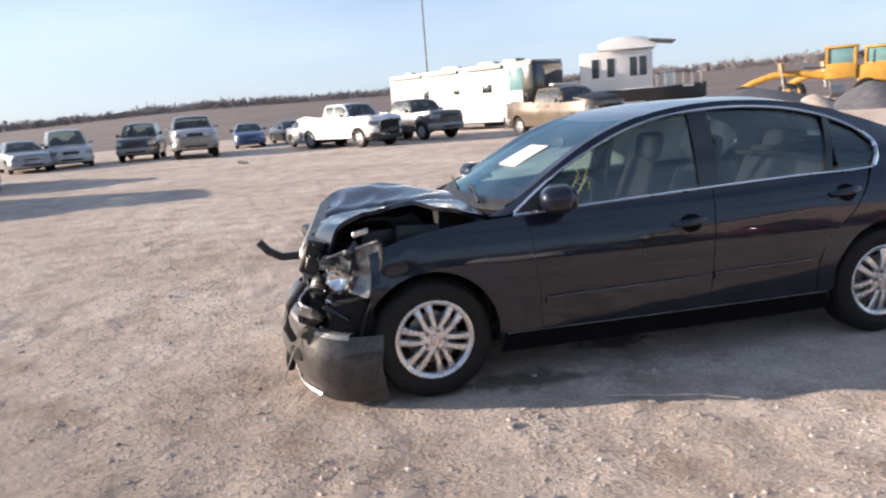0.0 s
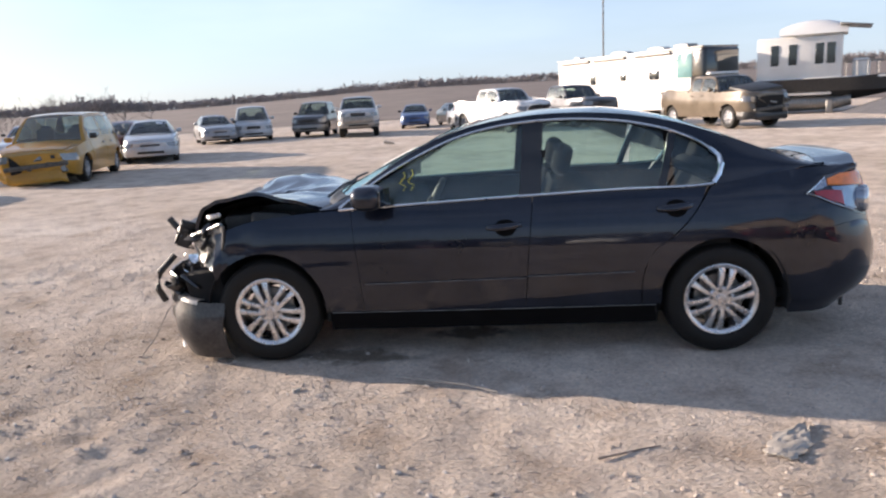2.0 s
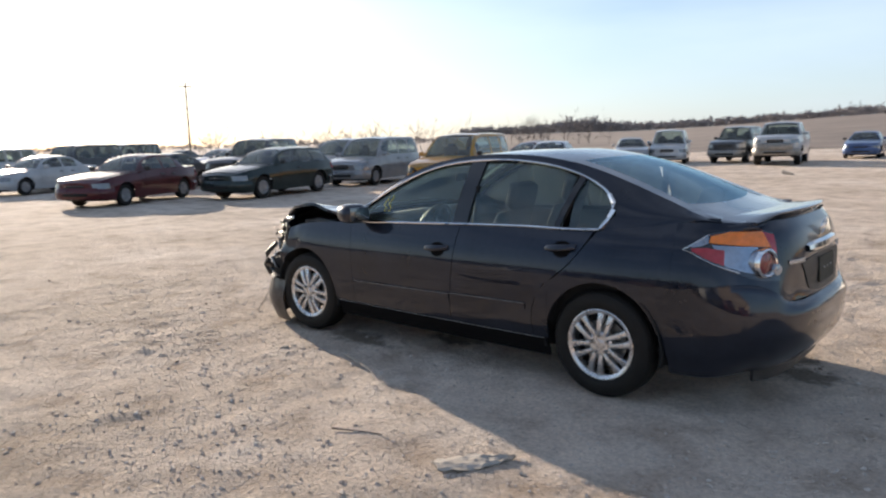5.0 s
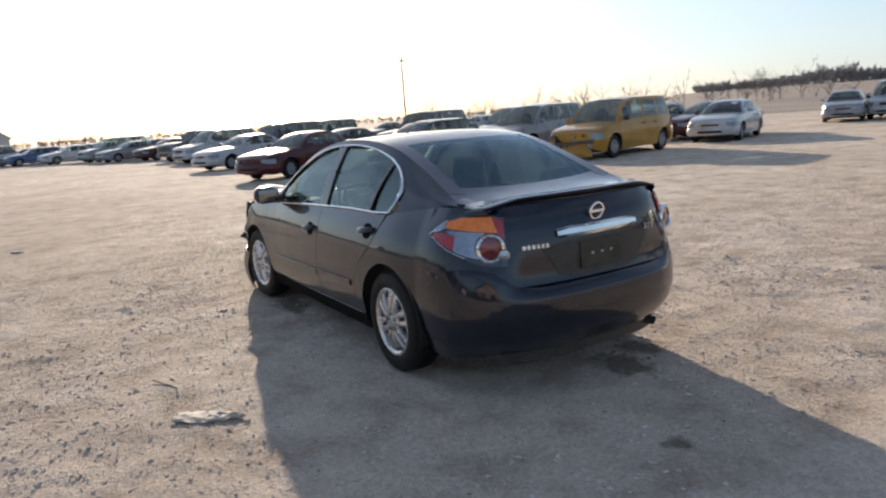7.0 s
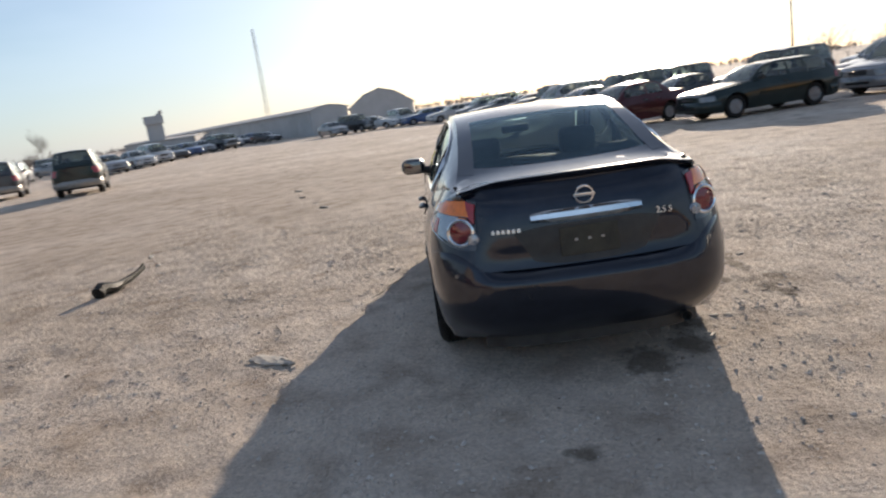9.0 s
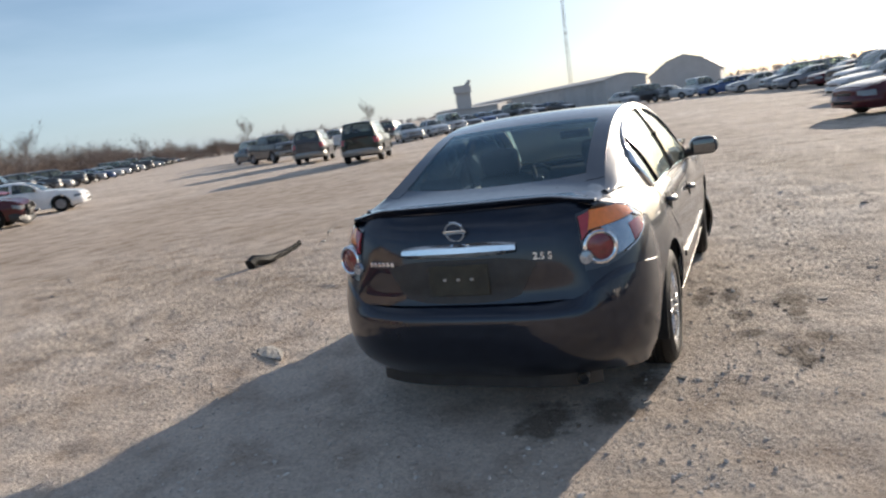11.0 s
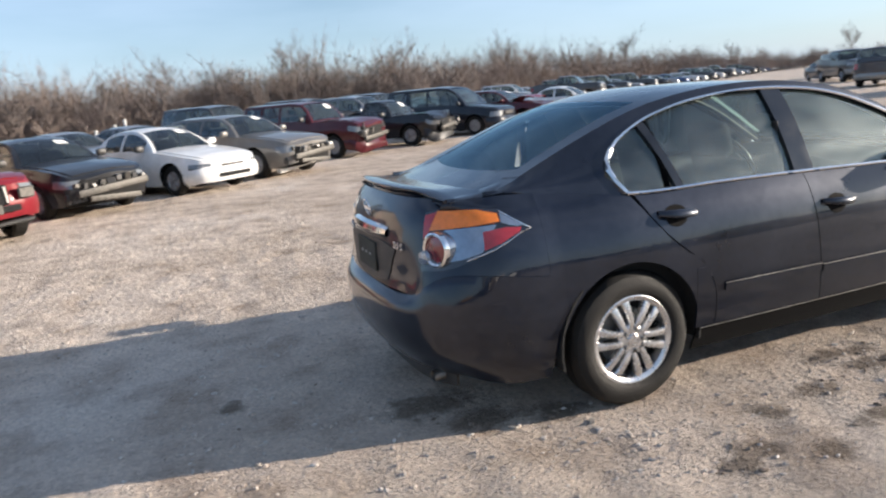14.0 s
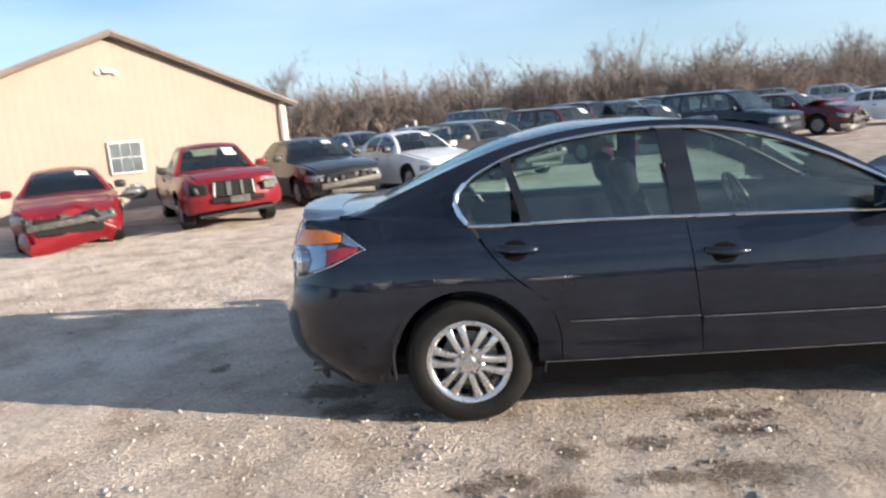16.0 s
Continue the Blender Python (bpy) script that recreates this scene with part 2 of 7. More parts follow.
def sheet(rows, thick=0.0, bm=None, inward=None):
    """A grid of points as a sheet; thick gives it a second side."""
    bm = bm or bmesh.new()
    vs = [[bm.verts.new(p) for p in r] for r in rows]
    fs = []
    for i in range(len(vs) - 1):
        for j in range(len(vs[0]) - 1):
            q = [vs[i][j], vs[i + 1][j], vs[i + 1][j + 1], vs[i][j + 1]]
            if (q[0].co - q[2].co).length < 1e-6 and (q[1].co - q[3].co).length < 1e-6:
                continue
            fs.append(bm.faces.new(q))
    bmesh.ops.remove_doubles(bm, verts=bm.verts, dist=1e-5)
    if thick:
        bm.normal_update()
        c = inward or Vector((0, 0, 0.6))
        s = sum((f.normal.dot(f.calc_center_median() - c) for f in bm.faces))
        if s < 0:
            bmesh.ops.reverse_faces(bm, faces=bm.faces)
        bm.normal_update()
        bmesh.ops.solidify(bm, geom=bm.faces[:], thickness=thick)
    return bm


def rbox(sx, sy, sz, r=0.02, seg=2, m=None, bm=None):
    """A box with rounded edges, centred, turned by m."""
    b = bmesh.new()
    bmesh.ops.create_cube(b, size=1, matrix=Matrix.Diagonal((sx, sy, sz, 1)))
    if r > 0:
        bmesh.ops.bevel(b, geom=b.edges[:], offset=min(r, 0.49 * min(sx, sy, sz)), segments=seg, profile=0.5, affect="EDGES")
    if m is not None:
        b.transform(m)
    if bm is None:
        return b
    me = bpy.data.meshes.new("tmp")
    b.to_mesh(me)
    b.free()
    bm.from_mesh(me)
    bpy.data.meshes.remove(me)
    return bm


def tube(pts, r, n=8, bm=None, r2=None, caps=True):
    """A round bar along points; r2 is the radius at its end."""
    bm = bm or bmesh.new()
    pts = [Vector(p) for p in pts]
    rings = []
    up = Vector((0, 0, 1))
    for i, p in enumerate(pts):
        d = (pts[min(i + 1, len(pts) - 1)] - pts[max(i - 1, 0)]).normalized()
        a = d.cross(up if abs(d.z) < 0.95 else Vector((1, 0, 0))).normalized()
        b = d.cross(a)
        rr = r if r2 is None else r + (r2 - r) * i / (len(pts) - 1)
        rings.append([bm.verts.new(p + (a * math.cos(2 * math.pi * k / n) + b * math.sin(2 * math.pi * k / n)) * rr) for k in range(n)])
    for i in range(len(rings) - 1):
        for k in range(n):
            bm.faces.new((rings[i][k], rings[i][(k + 1) % n], rings[i + 1][(k + 1) % n], rings[i + 1][k]))
    if caps:
        bm.faces.new(rings[0][::-1])
        bm.faces.new(rings[-1])
    return bm


def lathe(profile, n=40, bm=None, closed=False):
    """A profile of (radius, y) turned about the y axis."""
    bm = bm or bmesh.new()
    rings = [[bm.verts.new((r * math.cos(2 * math.pi * k / n), y, r * math.sin(2 * math.pi * k / n))) for k in range(n)] for r, y in profile]
    m = len(rings)
    for i in range(m if closed else m - 1):
        for k in range(n):
            bm.faces.new((rings[i][k], rings[i][(k + 1) % n], rings[(i + 1) % m][(k + 1) % n], rings[(i + 1) % m][k]))
    return bm


# ---- ground ----
def graded(lo, hi, step, far, grow=1.16):
    out = [lo + step * i for i in range(int(round((hi - lo) / step)) + 1)]
    s, x = step, hi
    while x < far:
        s *= grow
        x += s
        out.append(x)
    s, x = step, lo
    while x > -far:
        s *= grow
        x -= s
        out.insert(0, x)
    return out


def ground_height(x, y):
    r = math.hypot(x, y)
    k = 1.0 if r < 9 else max(0.0, 1 - (r - 9) / 25)
    h = 0.014 * noise.noise(Vector((x * 0.55, y * 0.55, 3.1))) + 0.010 * noise.noise(Vector((x * 1.9, y * 1.9, 7.7)))
    h += 0.017 * noise.noise(Vector((x * 6.0, y * 6.0, 1.2))) * (0.35 + 1.2 * abs(noise.noise(Vector((x * 0.8, y * 0.8, 5.0)))))
    h += 0.014 * abs(noise.noise(Vector((x * 3.1, y * 3.1, 9.2))))
    ax, ay = max(0.0, abs(abs(x) - 1.388) - 0.15), max(0.0, abs(abs(y) - 0.77) - 0.15)
    k *= min(1.0, math.hypot(ax, ay) / 0.25 + 0.1)
    return k * h - 0.008


def ground_mesh():
    xs = graded(-5.0, 7.5, 0.05, 2600)
    ys = graded(-6.0, 5.5, 0.05, 2600)
    nx, ny = len(xs), len(ys)
    verts = [(x, y, ground_height(x, y)) for y in ys for x in xs]
    faces = [(j * nx + i, j * nx + i + 1, (j + 1) * nx + i + 1, (j + 1) * nx + i) for j in range(ny - 1) for i in range(nx - 1)]
    me = bpy.data.meshes.new("ground")
    me.from_pydata(verts, [], faces)
    me.polygons.foreach_set("use_smooth", [True] * len(me.polygons))
    return me


def ground_mat():
    m = bpy.data.materials.new("crushed_limestone_gravel")
    m.use_nodes = True
    t = m.node_tree
    p = t.nodes["Principled BSDF"]
    p.inputs["Roughness"].default_value = 0.95
    p.inputs["Specular IOR Level"].default_value = 0.15
    p.inputs["Diffuse Roughness"].default_value = 0.25
    co = t.nodes.new("ShaderNodeTexCoord")

    def nz(scale, detail, rough=0.6):
        n = t.nodes.new("ShaderNodeTexNoise")
        n.inputs["Scale"].default_value = scale
        n.inputs["Detail"].default_value = detail
        n.inputs["Roughness"].default_value = rough
        t.links.new(co.outputs["Object"], n.inputs["Vector"])
        return n

    def ramp(src, stops):
        r = t.nodes.new("ShaderNodeValToRGB")
        e = r.color_ramp.elements
        e[0].position, e[0].color = stops[0][0], (*stops[0][1], 1)
        e[1].position, e[1].color = stops[-1][0], (*stops[-1][1], 1)
        for pos, c in stops[1:-1]:
            k = e.new(pos)
            k.color = (*c, 1)
        t.links.new(src, r.inputs["Fac"])
        return r.outputs["Color"]

    def mix(a, b, fac, mode="MIX"):
        x = t.nodes.new("ShaderNodeMix")
        x.data_type = "RGBA"
        x.blend_type = mode
        t.links.new(a, x.inputs["A"])
        t.links.new(b, x.inputs["B"])
        if isinstance(fac, float):
            x.inputs["Factor"].default_value = fac
        else:
            t.links.new(fac, x.inputs["Factor"])
        return x.outputs["Result"]

    big = nz(0.35, 6)
    mid = nz(2.2, 7)
    fine = nz(34, 8, 0.7)
    base = ramp(big.outputs["Fac"], [(0.33, (0.57, 0.478, 0.392)), (0.52, (0.70, 0.598, 0.510)), (0.70, (0.78, 0.695, 0.615))])
    m2 = ramp(mid.outputs["Fac"], [(0.32, (0.68, 0.63, 0.585)), (0.5, (0.97, 0.96, 0.95)), (0.68, (1.12, 1.11, 1.09))])
    c = mix(base, m2, 1.0, "MULTIPLY")
    f2 = ramp(fine.outputs["Fac"], [(0.33, (0.82, 0.80, 0.78)), (0.5, (0.98, 0.98, 0.98)), (0.68, (1.09, 1.085, 1.07))])
    c = mix(c, f2, 1.0, "MULTIPLY")
    # small stones pressed into the surface
    vor = t.nodes.new("ShaderNodeTexVoronoi")
    vor.inputs["Scale"].default_value = 30
    t.links.new(co.outputs["Object"], vor.inputs["Vector"])
    stone = ramp(vor.outputs["Distance"], [(0.10, (1, 1, 1)), (0.26, (0, 0, 0))])
    pick = t.nodes.new("ShaderNodeTexNoise")
    pick.inputs["Scale"].default_value = 6.0
    t.links.new(co.outputs["Object"], pick.inputs["Vector"])
    pk = ramp(pick.outputs["Fac"], [(0.52, (0, 0, 0)), (0.62, (1, 1, 1))])
    st = mix(stone, pk, 1.0, "MULTIPLY")
    white = t.nodes.new("ShaderNodeRGB")
    white.outputs[0].default_value = (0.60, 0.57, 0.53, 1)
    c = mix(c, white.outputs[0], st)
    # damp dark stains
    damp = nz(1.1, 5, 0.55)
    dk = ramp(damp.outputs["Fac"], [(0.70, (0, 0, 0)), (0.78, (0.5, 0.5, 0.5))])
    brown = t.nodes.new("ShaderNodeRGB")
    brown.outputs[0].default_value = (0.16, 0.125, 0.095, 1)
    c = mix(c, brown.outputs[0], dk)
    # a browner stretch of the yard: darkening of backlit ground put into the colour
    off = t.nodes.new("ShaderNodeVectorMath")
    off.operation = "DISTANCE"
    off.inputs[1].default_value = (-11.0, -9.5, 0.0)
    t.links.new(co.outputs["Object"], off.inputs[0])
    wob = t.nodes.new("ShaderNodeMath")
    wob.operation = "MULTIPLY_ADD"
    wob.inputs[1].default_value = 9.0
    t.links.new(big.outputs["Fac"], wob.inputs[0])
    t.links.new(off.outputs["Value"], wob.inputs[2])
    area = t.nodes.new("ShaderNodeMapRange")
    area.inputs["From Min"].default_value, area.inputs["From Max"].default_value = 19.0, 11.5
    area.inputs["To Min"].default_value, area.inputs["To Max"].default_value = 0.0, 0.4
    t.links.new(wob.outputs[0], area.inputs["Value"])
    # brown tones that stand for the shaded sides of lumps
    soil = ramp(mid.outputs["Fac"], [(0.35, (0.27, 0.20, 0.145)), (0.65, (0.42, 0.335, 0.265))])
    c = mix(c, soil, area.outputs["Result"])
    # damp spots with ragged edges
    rag = nz(9.0, 6, 0.65)
    spots = None
    for x, y, w, h in DAMP:
        mp = t.nodes.new("ShaderNodeMapping")
        mp.vector_type = "TEXTURE"
        mp.inputs["Location"].default_value = (x, y, 0)
        mp.inputs["Scale"].default_value = (w * 1.25, h * 1.35, 1)
        ln = t.nodes.new("ShaderNodeVectorMath")
        ln.operation = "LENGTH"
        t.links.new(co.outputs["Object"], mp.inputs["Vector"])
        t.links.new(mp.outputs["Vector"], ln.inputs[0])
        if spots is None:
            spots = ln.outputs["Value"]
        else:
            mn = t.nodes.new("ShaderNodeMath")
            mn.operation = "MINIMUM"
            t.links.new(spots, mn.inputs[0])
            t.links.new(ln.outputs["Value"], mn.inputs[1])
            spots = mn.outputs[0]
    fray = t.nodes.new("ShaderNodeMath")
    fray.operation = "MULTIPLY_ADD"
    fray.inputs[1].default_value = 2.2
    t.links.new(rag.outputs["Fac"], fray.inputs[0])
    t.links.new(spots, fray.inputs[2])
    wet = t.nodes.new("ShaderNodeMapRange")
    wet.inputs["From Min"].default_value, wet.inputs["From Max"].default_value = 2.25, 1.65
    wet.inputs["To Min"].default_value, wet.inputs["To Max"].default_value = 0.0, 0.80
    t.links.new(fray.outputs[0], wet.inputs["Value"])
    c = mix(c, brown.outputs[0], wet.outputs["Result"])
    # chips of crushed stone, each of its own shade
    chip = t.nodes.new("ShaderNodeTexVoronoi")
    chip.inputs["Scale"].default_value = 62
    t.links.new(co.outputs["Object"], chip.inputs["Vector"])
    shade = ramp(chip.outputs["Color"], [(0.15, (0.90, 0.89, 0.88)), (0.5, (1.0, 1.0, 1.0)), (0.85, (1.10, 1.095, 1.085))])
    c = mix(c, shade, 1.0, "MULTIPLY")
    t.links.new(c, p.inputs["Base Color"])
    b0 = t.nodes.new("ShaderNodeBump")
    b0.invert = True
    b0.inputs["Strength"].default_value = 0.45
    b0.inputs["Distance"].default_value = 0.012
    t.links.new(chip.outputs["Distance"], b0.inputs["Height"])
    b1 = t.nodes.new("ShaderNodeBump")
    t.links.new(b0.outputs["Normal"], b1.inputs["Normal"])
    b1.inputs["Strength"].default_value = 0.75
    b1.inputs["Distance"].default_value = 0.035
    t.links.new(fine.outputs["Fac"], b1.inputs["Height"])
    b2 = t.nodes.new("ShaderNodeBump")
    b2.inputs["Strength"].default_value = 0.6
    b2.inputs["Distance"].default_value = 0.03
    t.links.new(st, b2.inputs["Height"])
    t.links.new(b1.outputs["Normal"], b2.inputs["Normal"])
    lump = nz(16, 6, 0.7)
    b4 = t.nodes.new("ShaderNodeBump")
    b4.inputs["Strength"].default_value = 0.85
    b4.inputs["Distance"].default_value = 0.045
    t.links.new(lump.outputs["Fac"], b4.inputs["Height"])
    t.links.new(b2.outputs["Normal"], b4.inputs["Normal"])
    b3 = t.nodes.new("ShaderNodeBump")
    b3.inputs["Strength"].default_value = 0.5
    b3.inputs["Distance"].default_value = 0.10
    t.links.new(mid.outputs["Fac"], b3.inputs["Height"])
    t.links.new(b4.outputs["Normal"], b3.inputs["Normal"])
    t.links.new(b3.outputs["Normal"], p.inputs["Normal"])
    return m


# dark damp spots of soil: x, y, half width, half depth
DAMP = ((0.22, 1.50, 0.20, 0.09), (1.0, 1.63, 0.09, 0.07), (1.25, 1.47, 0.10, 0.06), (0.56, 1.18, 0.12, 0.06), (0.08, 1.10, 0.15, 0.06), (0.55, 1.52, 0.17, 0.05), (1.76, 0.72, 0.14, 0.08), (2.08, 0.58, 0.16, 0.09), (0.94, 1.25, 0.08, 0.06), (0.14, 0.92, 0.18, 0.05), (-0.90, -0.78, 0.34, 0.10), (-0.15, -0.35, 0.22, 0.10), (3.18, -0.27, 0.07, 0.06), (1.35, 1.52, 0.09, 0.06), (2.25, 0.30, 0.20, 0.12))
M_GROUND = ground_mat()
solo("ground", ground_mesh(), M_GROUND, "pale tan crushed limestone yard surface with ruts and stains", "ground", kind="structure")

# ---- the wrecked sedan: curves of its body, front towards -x ----
HALF_W = crv((-2.3, 0.66), (-2.0, 0.80), (-1.75, 0.865), (-1.4, 0.890), (-0.9, 0.886), (-0.3, 0.894), (0.6, 0.897), (1.2, 0.892), (1.45, 0.886), (1.75, 0.860))
SIDE_IN = crv((0.16, 0.085), (0.24, 0.058), (0.31, 0.026), (0.36, 0.016), (0.45, 0.006), (0.55, 0.0), (0.68, 0.004), (0.78, 0.014), (0.85, 0.030), (0.92, 0.054), (1.0, 0.096), (1.06, 0.138), (1.12, 0.175))
REAR_IN = crv((0.18, 0.26), (0.26, 0.13), (0.34, 0.05), (0.45, 0.006), (0.56, 0.0), (0.615, 0.012), (0.645, 0.045), (0.69, 0.062), (0.80, 0.066), (0.90, 0.078), (1.0, 0.105), (1.05, 0.130), (1.09, 0.165))
REAR_SOFT = crv((0.18, 0.26), (0.26, 0.13), (0.34, 0.05), (0.45, 0.006), (0.56, 0.0), (0.66, 0.012), (0.74, 0.032), (0.82, 0.056), (0.90, 0.078), (1.0, 0.105), (1.05, 0.130), (1.09, 0.165))
BELT = crv((-1.75, 0.845), (-1.5, 0.895), (-1.2, 0.932), (-0.9, 0.947), (0.0, 0.982), (0.8, 1.004), (1.34, 1.012), (1.6, 1.044), (1.9, 1.078), (2.1, 1.08), (2.3, 1.075))
RAIL_Z = crv((-1.06, 0.942), (-0.9, 1.00), (-0.75, 1.085), (-0.6, 1.18), (-0.4, 1.292), (-0.2, 1.372), (0.0, 1.424), (0.2, 1.452), (0.45, 1.464), (0.7, 1.455), (0.95, 1.425), (1.2, 1.366), (1.45, 1.282), (1.7, 1.187), (1.9, 1.112), (2.02, 1.084), (2.3, 1.074))
RAIL_Y = crv((-1.06, 0.785), (-0.75, 0.72), (-0.4, 0.655), (0.0, 0.60), (0.45, 0.57), (0.95, 0.565), (1.4, 0.585), (1.7, 0.612), (1.9, 0.64), (2.05, 0.655), (2.3, 0.66))
MID_Z = crv((-1.10, 0.975), (-0.95, 1.035), (-0.75, 1.135), (-0.5, 1.252), (-0.25, 1.350), (0.0, 1.422), (0.2, 1.460), (0.45, 1.484), (0.7, 1.484), (0.95, 1.459), (1.2, 1.402), (1.45, 1.316), (1.7, 1.212), (1.85, 1.150), (2.0, 1.122), (2.3, 1.095))
BOW = crv((-1.10, 0.17), (-0.12, 0.06), (0.3, 0.0), (1.05, -0.05), (1.83, -0.13), (2.32, -0.12))
GLASS_TOP = crv((-0.90, 0.955), (-0.78, 1.035), (-0.6, 1.148), (-0.4, 1.25), (-0.2, 1.333), (0.0, 1.386), (0.2, 1.413), (0.45, 1.424), (0.7, 1.412), (0.95, 1.376), (1.2, 1.299), (1.33, 1.228), (1.41, 1.15), (1.43, 1.10))
WHEEL_X, ARCH_R = (-1.388, 1.388), 0.372
TAIL_N = 2 / 3.0


def outline(u):
    """The car's plan outline, by metres along its side and then round the rear corner (u from 1.75 to 2.75)."""
    if u <= 1.75:
        return Vector((u, HALF_W(u), 0)), 0.0
    a = min((u - 1.75) / 1.0, 1.0) * math.pi / 2
    return Vector((1.75 + 0.712 * math.sin(a) ** TAIL_N, 0.860 * math.cos(a) ** TAIL_N if a < math.pi / 2 - 1e-6 else 0.0, 0)), a


def on_body(u, z, s=1, off=0.0):
    """A point of the lower body: u round the outline, z up, s the side (-1 left, 1 right), off metres proud of it."""
    p, a = outline(u)
    q, _ = outline(u + 1e-3) if u < 2.749 else (Vector((2.462, -1e-3, 0)), 0)
    r, _ = outline(u - 1e-3)
    d = (q - r).normalized()
    n = Vector((-d.y, d.x, 0))
    if n.y < 0 and a < 0.7:
        n = -n
    if a >= 0.7 and n.x < 0:
        n = -n
    k = max(0.0, min(1.0, (u - 1.80) / 0.42))
    k = k * k * (3 - 2 * k)
    g = max(0.0, min(1.0, (u - 2.26) / 0.24))
    g = g * g * (3 - 2 * g)
    inset = SIDE_IN(z) * (1 - k) + (REAR_SOFT(z) * (1 - g) + REAR_IN(z) * g) * k
    v = p + n * (off - inset)
    return Vector((v.x, s * max(v.y, 0.0), z))


def on_top(a, v, off=0.0):
    """A point of the hood-to-trunk surface: a metres along, v from -1 (left rail) to 1 (right rail)."""
    x = a + BOW(a) * v * v
    zr, zc = RAIL_Z(x), MID_Z(a) if abs(v) < 1e-6 else MID_Z(x - BOW(a) * v * v * 0.3)
    z = zr + max(zc - zr, 0.004) * (1 - abs(v) ** 2.6)
    return Vector((x, v * RAIL_Y(x), z + off))


def on_pillar(x, k, s=1, off=0.0):
    """A point of the greenhouse side: k from 0 at the belt to 1 at the roof rail."""
    zb = BELT(x)
    yb = HALF_W(x) - SIDE_IN(zb) if x < 1.75 else on_body(min(1.75 + (x - 1.75) * 1.15, 2.3), zb).y
    y = yb + (RAIL_Y(x) - yb) * k + 0.022 * math.sin(math.pi * k)
    z = zb + (RAIL_Z(x) - zb) * k
    n = Vector((0, max(RAIL_Z(x) - zb, 0.05), yb - RAIL_Y(x))).normalized()
    return Vector((x, s * (y + n.y * off), z + n.z * off))


def pillar_k(x, z):
    zb, zr = BELT(x), RAIL_Z(x)
    return max(0.0, min(1.0, (z - zb) / max(zr - zb, 1e-3)))


def arch_low(u, sill):
    for wx in WHEEL_X:
        if abs(u - wx) < ARCH_R:
            return max(sill, 0.335 + math.sqrt(ARCH_R**2 - (u - wx) ** 2))
    return sill


def columns(cols, rows, low, top, s, off=0.0):
    out = []
    for u in cols:
        a, b = low(u), top(u)
        out.append([on_body(u, a + (b - a) * j / rows, s, off) for j in range(rows + 1)])
    return out


def seam_cols(lo, hi, step):
    """Column places with extra ones at the edges of the wheel arches."""
    c = span(lo, hi, max(2, int((hi - lo) / step)))
    for wx in WHEEL_X:
        for k in range(21):
            u = wx - ARCH_R * math.cos(math.pi * k / 20)
            if lo < u < hi:
                c.append(u)
        for u in (wx - ARCH_R - 1e-3, wx + ARCH_R + 1e-3):
            if lo < u < hi:
                c.append(u)
    return sorted(set(round(x, 4) for x in c))


SEAM_A = crv((0.2, -0.775), (0.5, -0.785), (0.95, -0.83))
SEAM_B = crv((0.2, 0.215), (0.6, 0.245), (1.01, 0.285))
SEAM_C = crv((0.2, 0.925), (0.55, 0.94), (0.64, 0.985), (0.72, 1.085), (0.8, 1.175), (0.9, 1.255), (1.05, 1.337))
SEAM_C_INV = crv((0.926, 0.21), (0.94, 0.55), (0.985, 0.64), (1.085, 0.72), (1.175, 0.8), (1.255, 0.9), (1.337, 1.014))


def door_sheet(e0, e1, s, n=22, rows=14, lo=0.315, gap=0.0024):
    out = []
    for i in range(n + 1):
        col = []
        for j in range(rows + 1):
            k = j / rows
            z = lo + k * (BELT(0.5 * (e0(0.9) + e1(0.9))) - lo)
            for _ in range(3):
                u = e0(z) + gap + (e1(z) - e0(z) - 2 * gap) * i / n
                z = lo + k * (BELT(u) - lo)
            col.append(on_body(u, z, s))
        out.append(col)
    return out


BUMP_TOP = crv((1.70, 0.70), (1.9, 0.745), (2.1, 0.762), (2.25, 0.735), (2.4, 0.66), (2.75, 0.64))
LAMP_IN = 2.335


def wheel_meshes(r=0.332, rim=0.216, w=0.205):
    h = w / 2
    prof = [(rim - 0.012, -h + 0.02), (rim + 0.006, -h + 0.004), (rim + 0.03, -h - 0.004), (r - 0.055, -h - 0.006), (r - 0.022, -h + 0.008), (r - 0.004, -h + 0.032)]
    for k in range(1, 5):
        y = -h + 0.032 + (w - 0.064) * k / 5
        prof += [(r, y - 0.012), (r, y - 0.005), (r - 0.008, y - 0.004), (r - 0.008, y + 0.004), (r, y + 0.005)]
    prof += [(r - 0.004, h - 0.032), (r - 0.022, h - 0.008), (r - 0.055, h + 0.006), (rim + 0.03, h + 0.004), (rim + 0.006, h - 0.004), (rim - 0.012, h - 0.02)]
    tyre = mesh_of("tyre", lathe(prof, 56), 30)
    return tyre


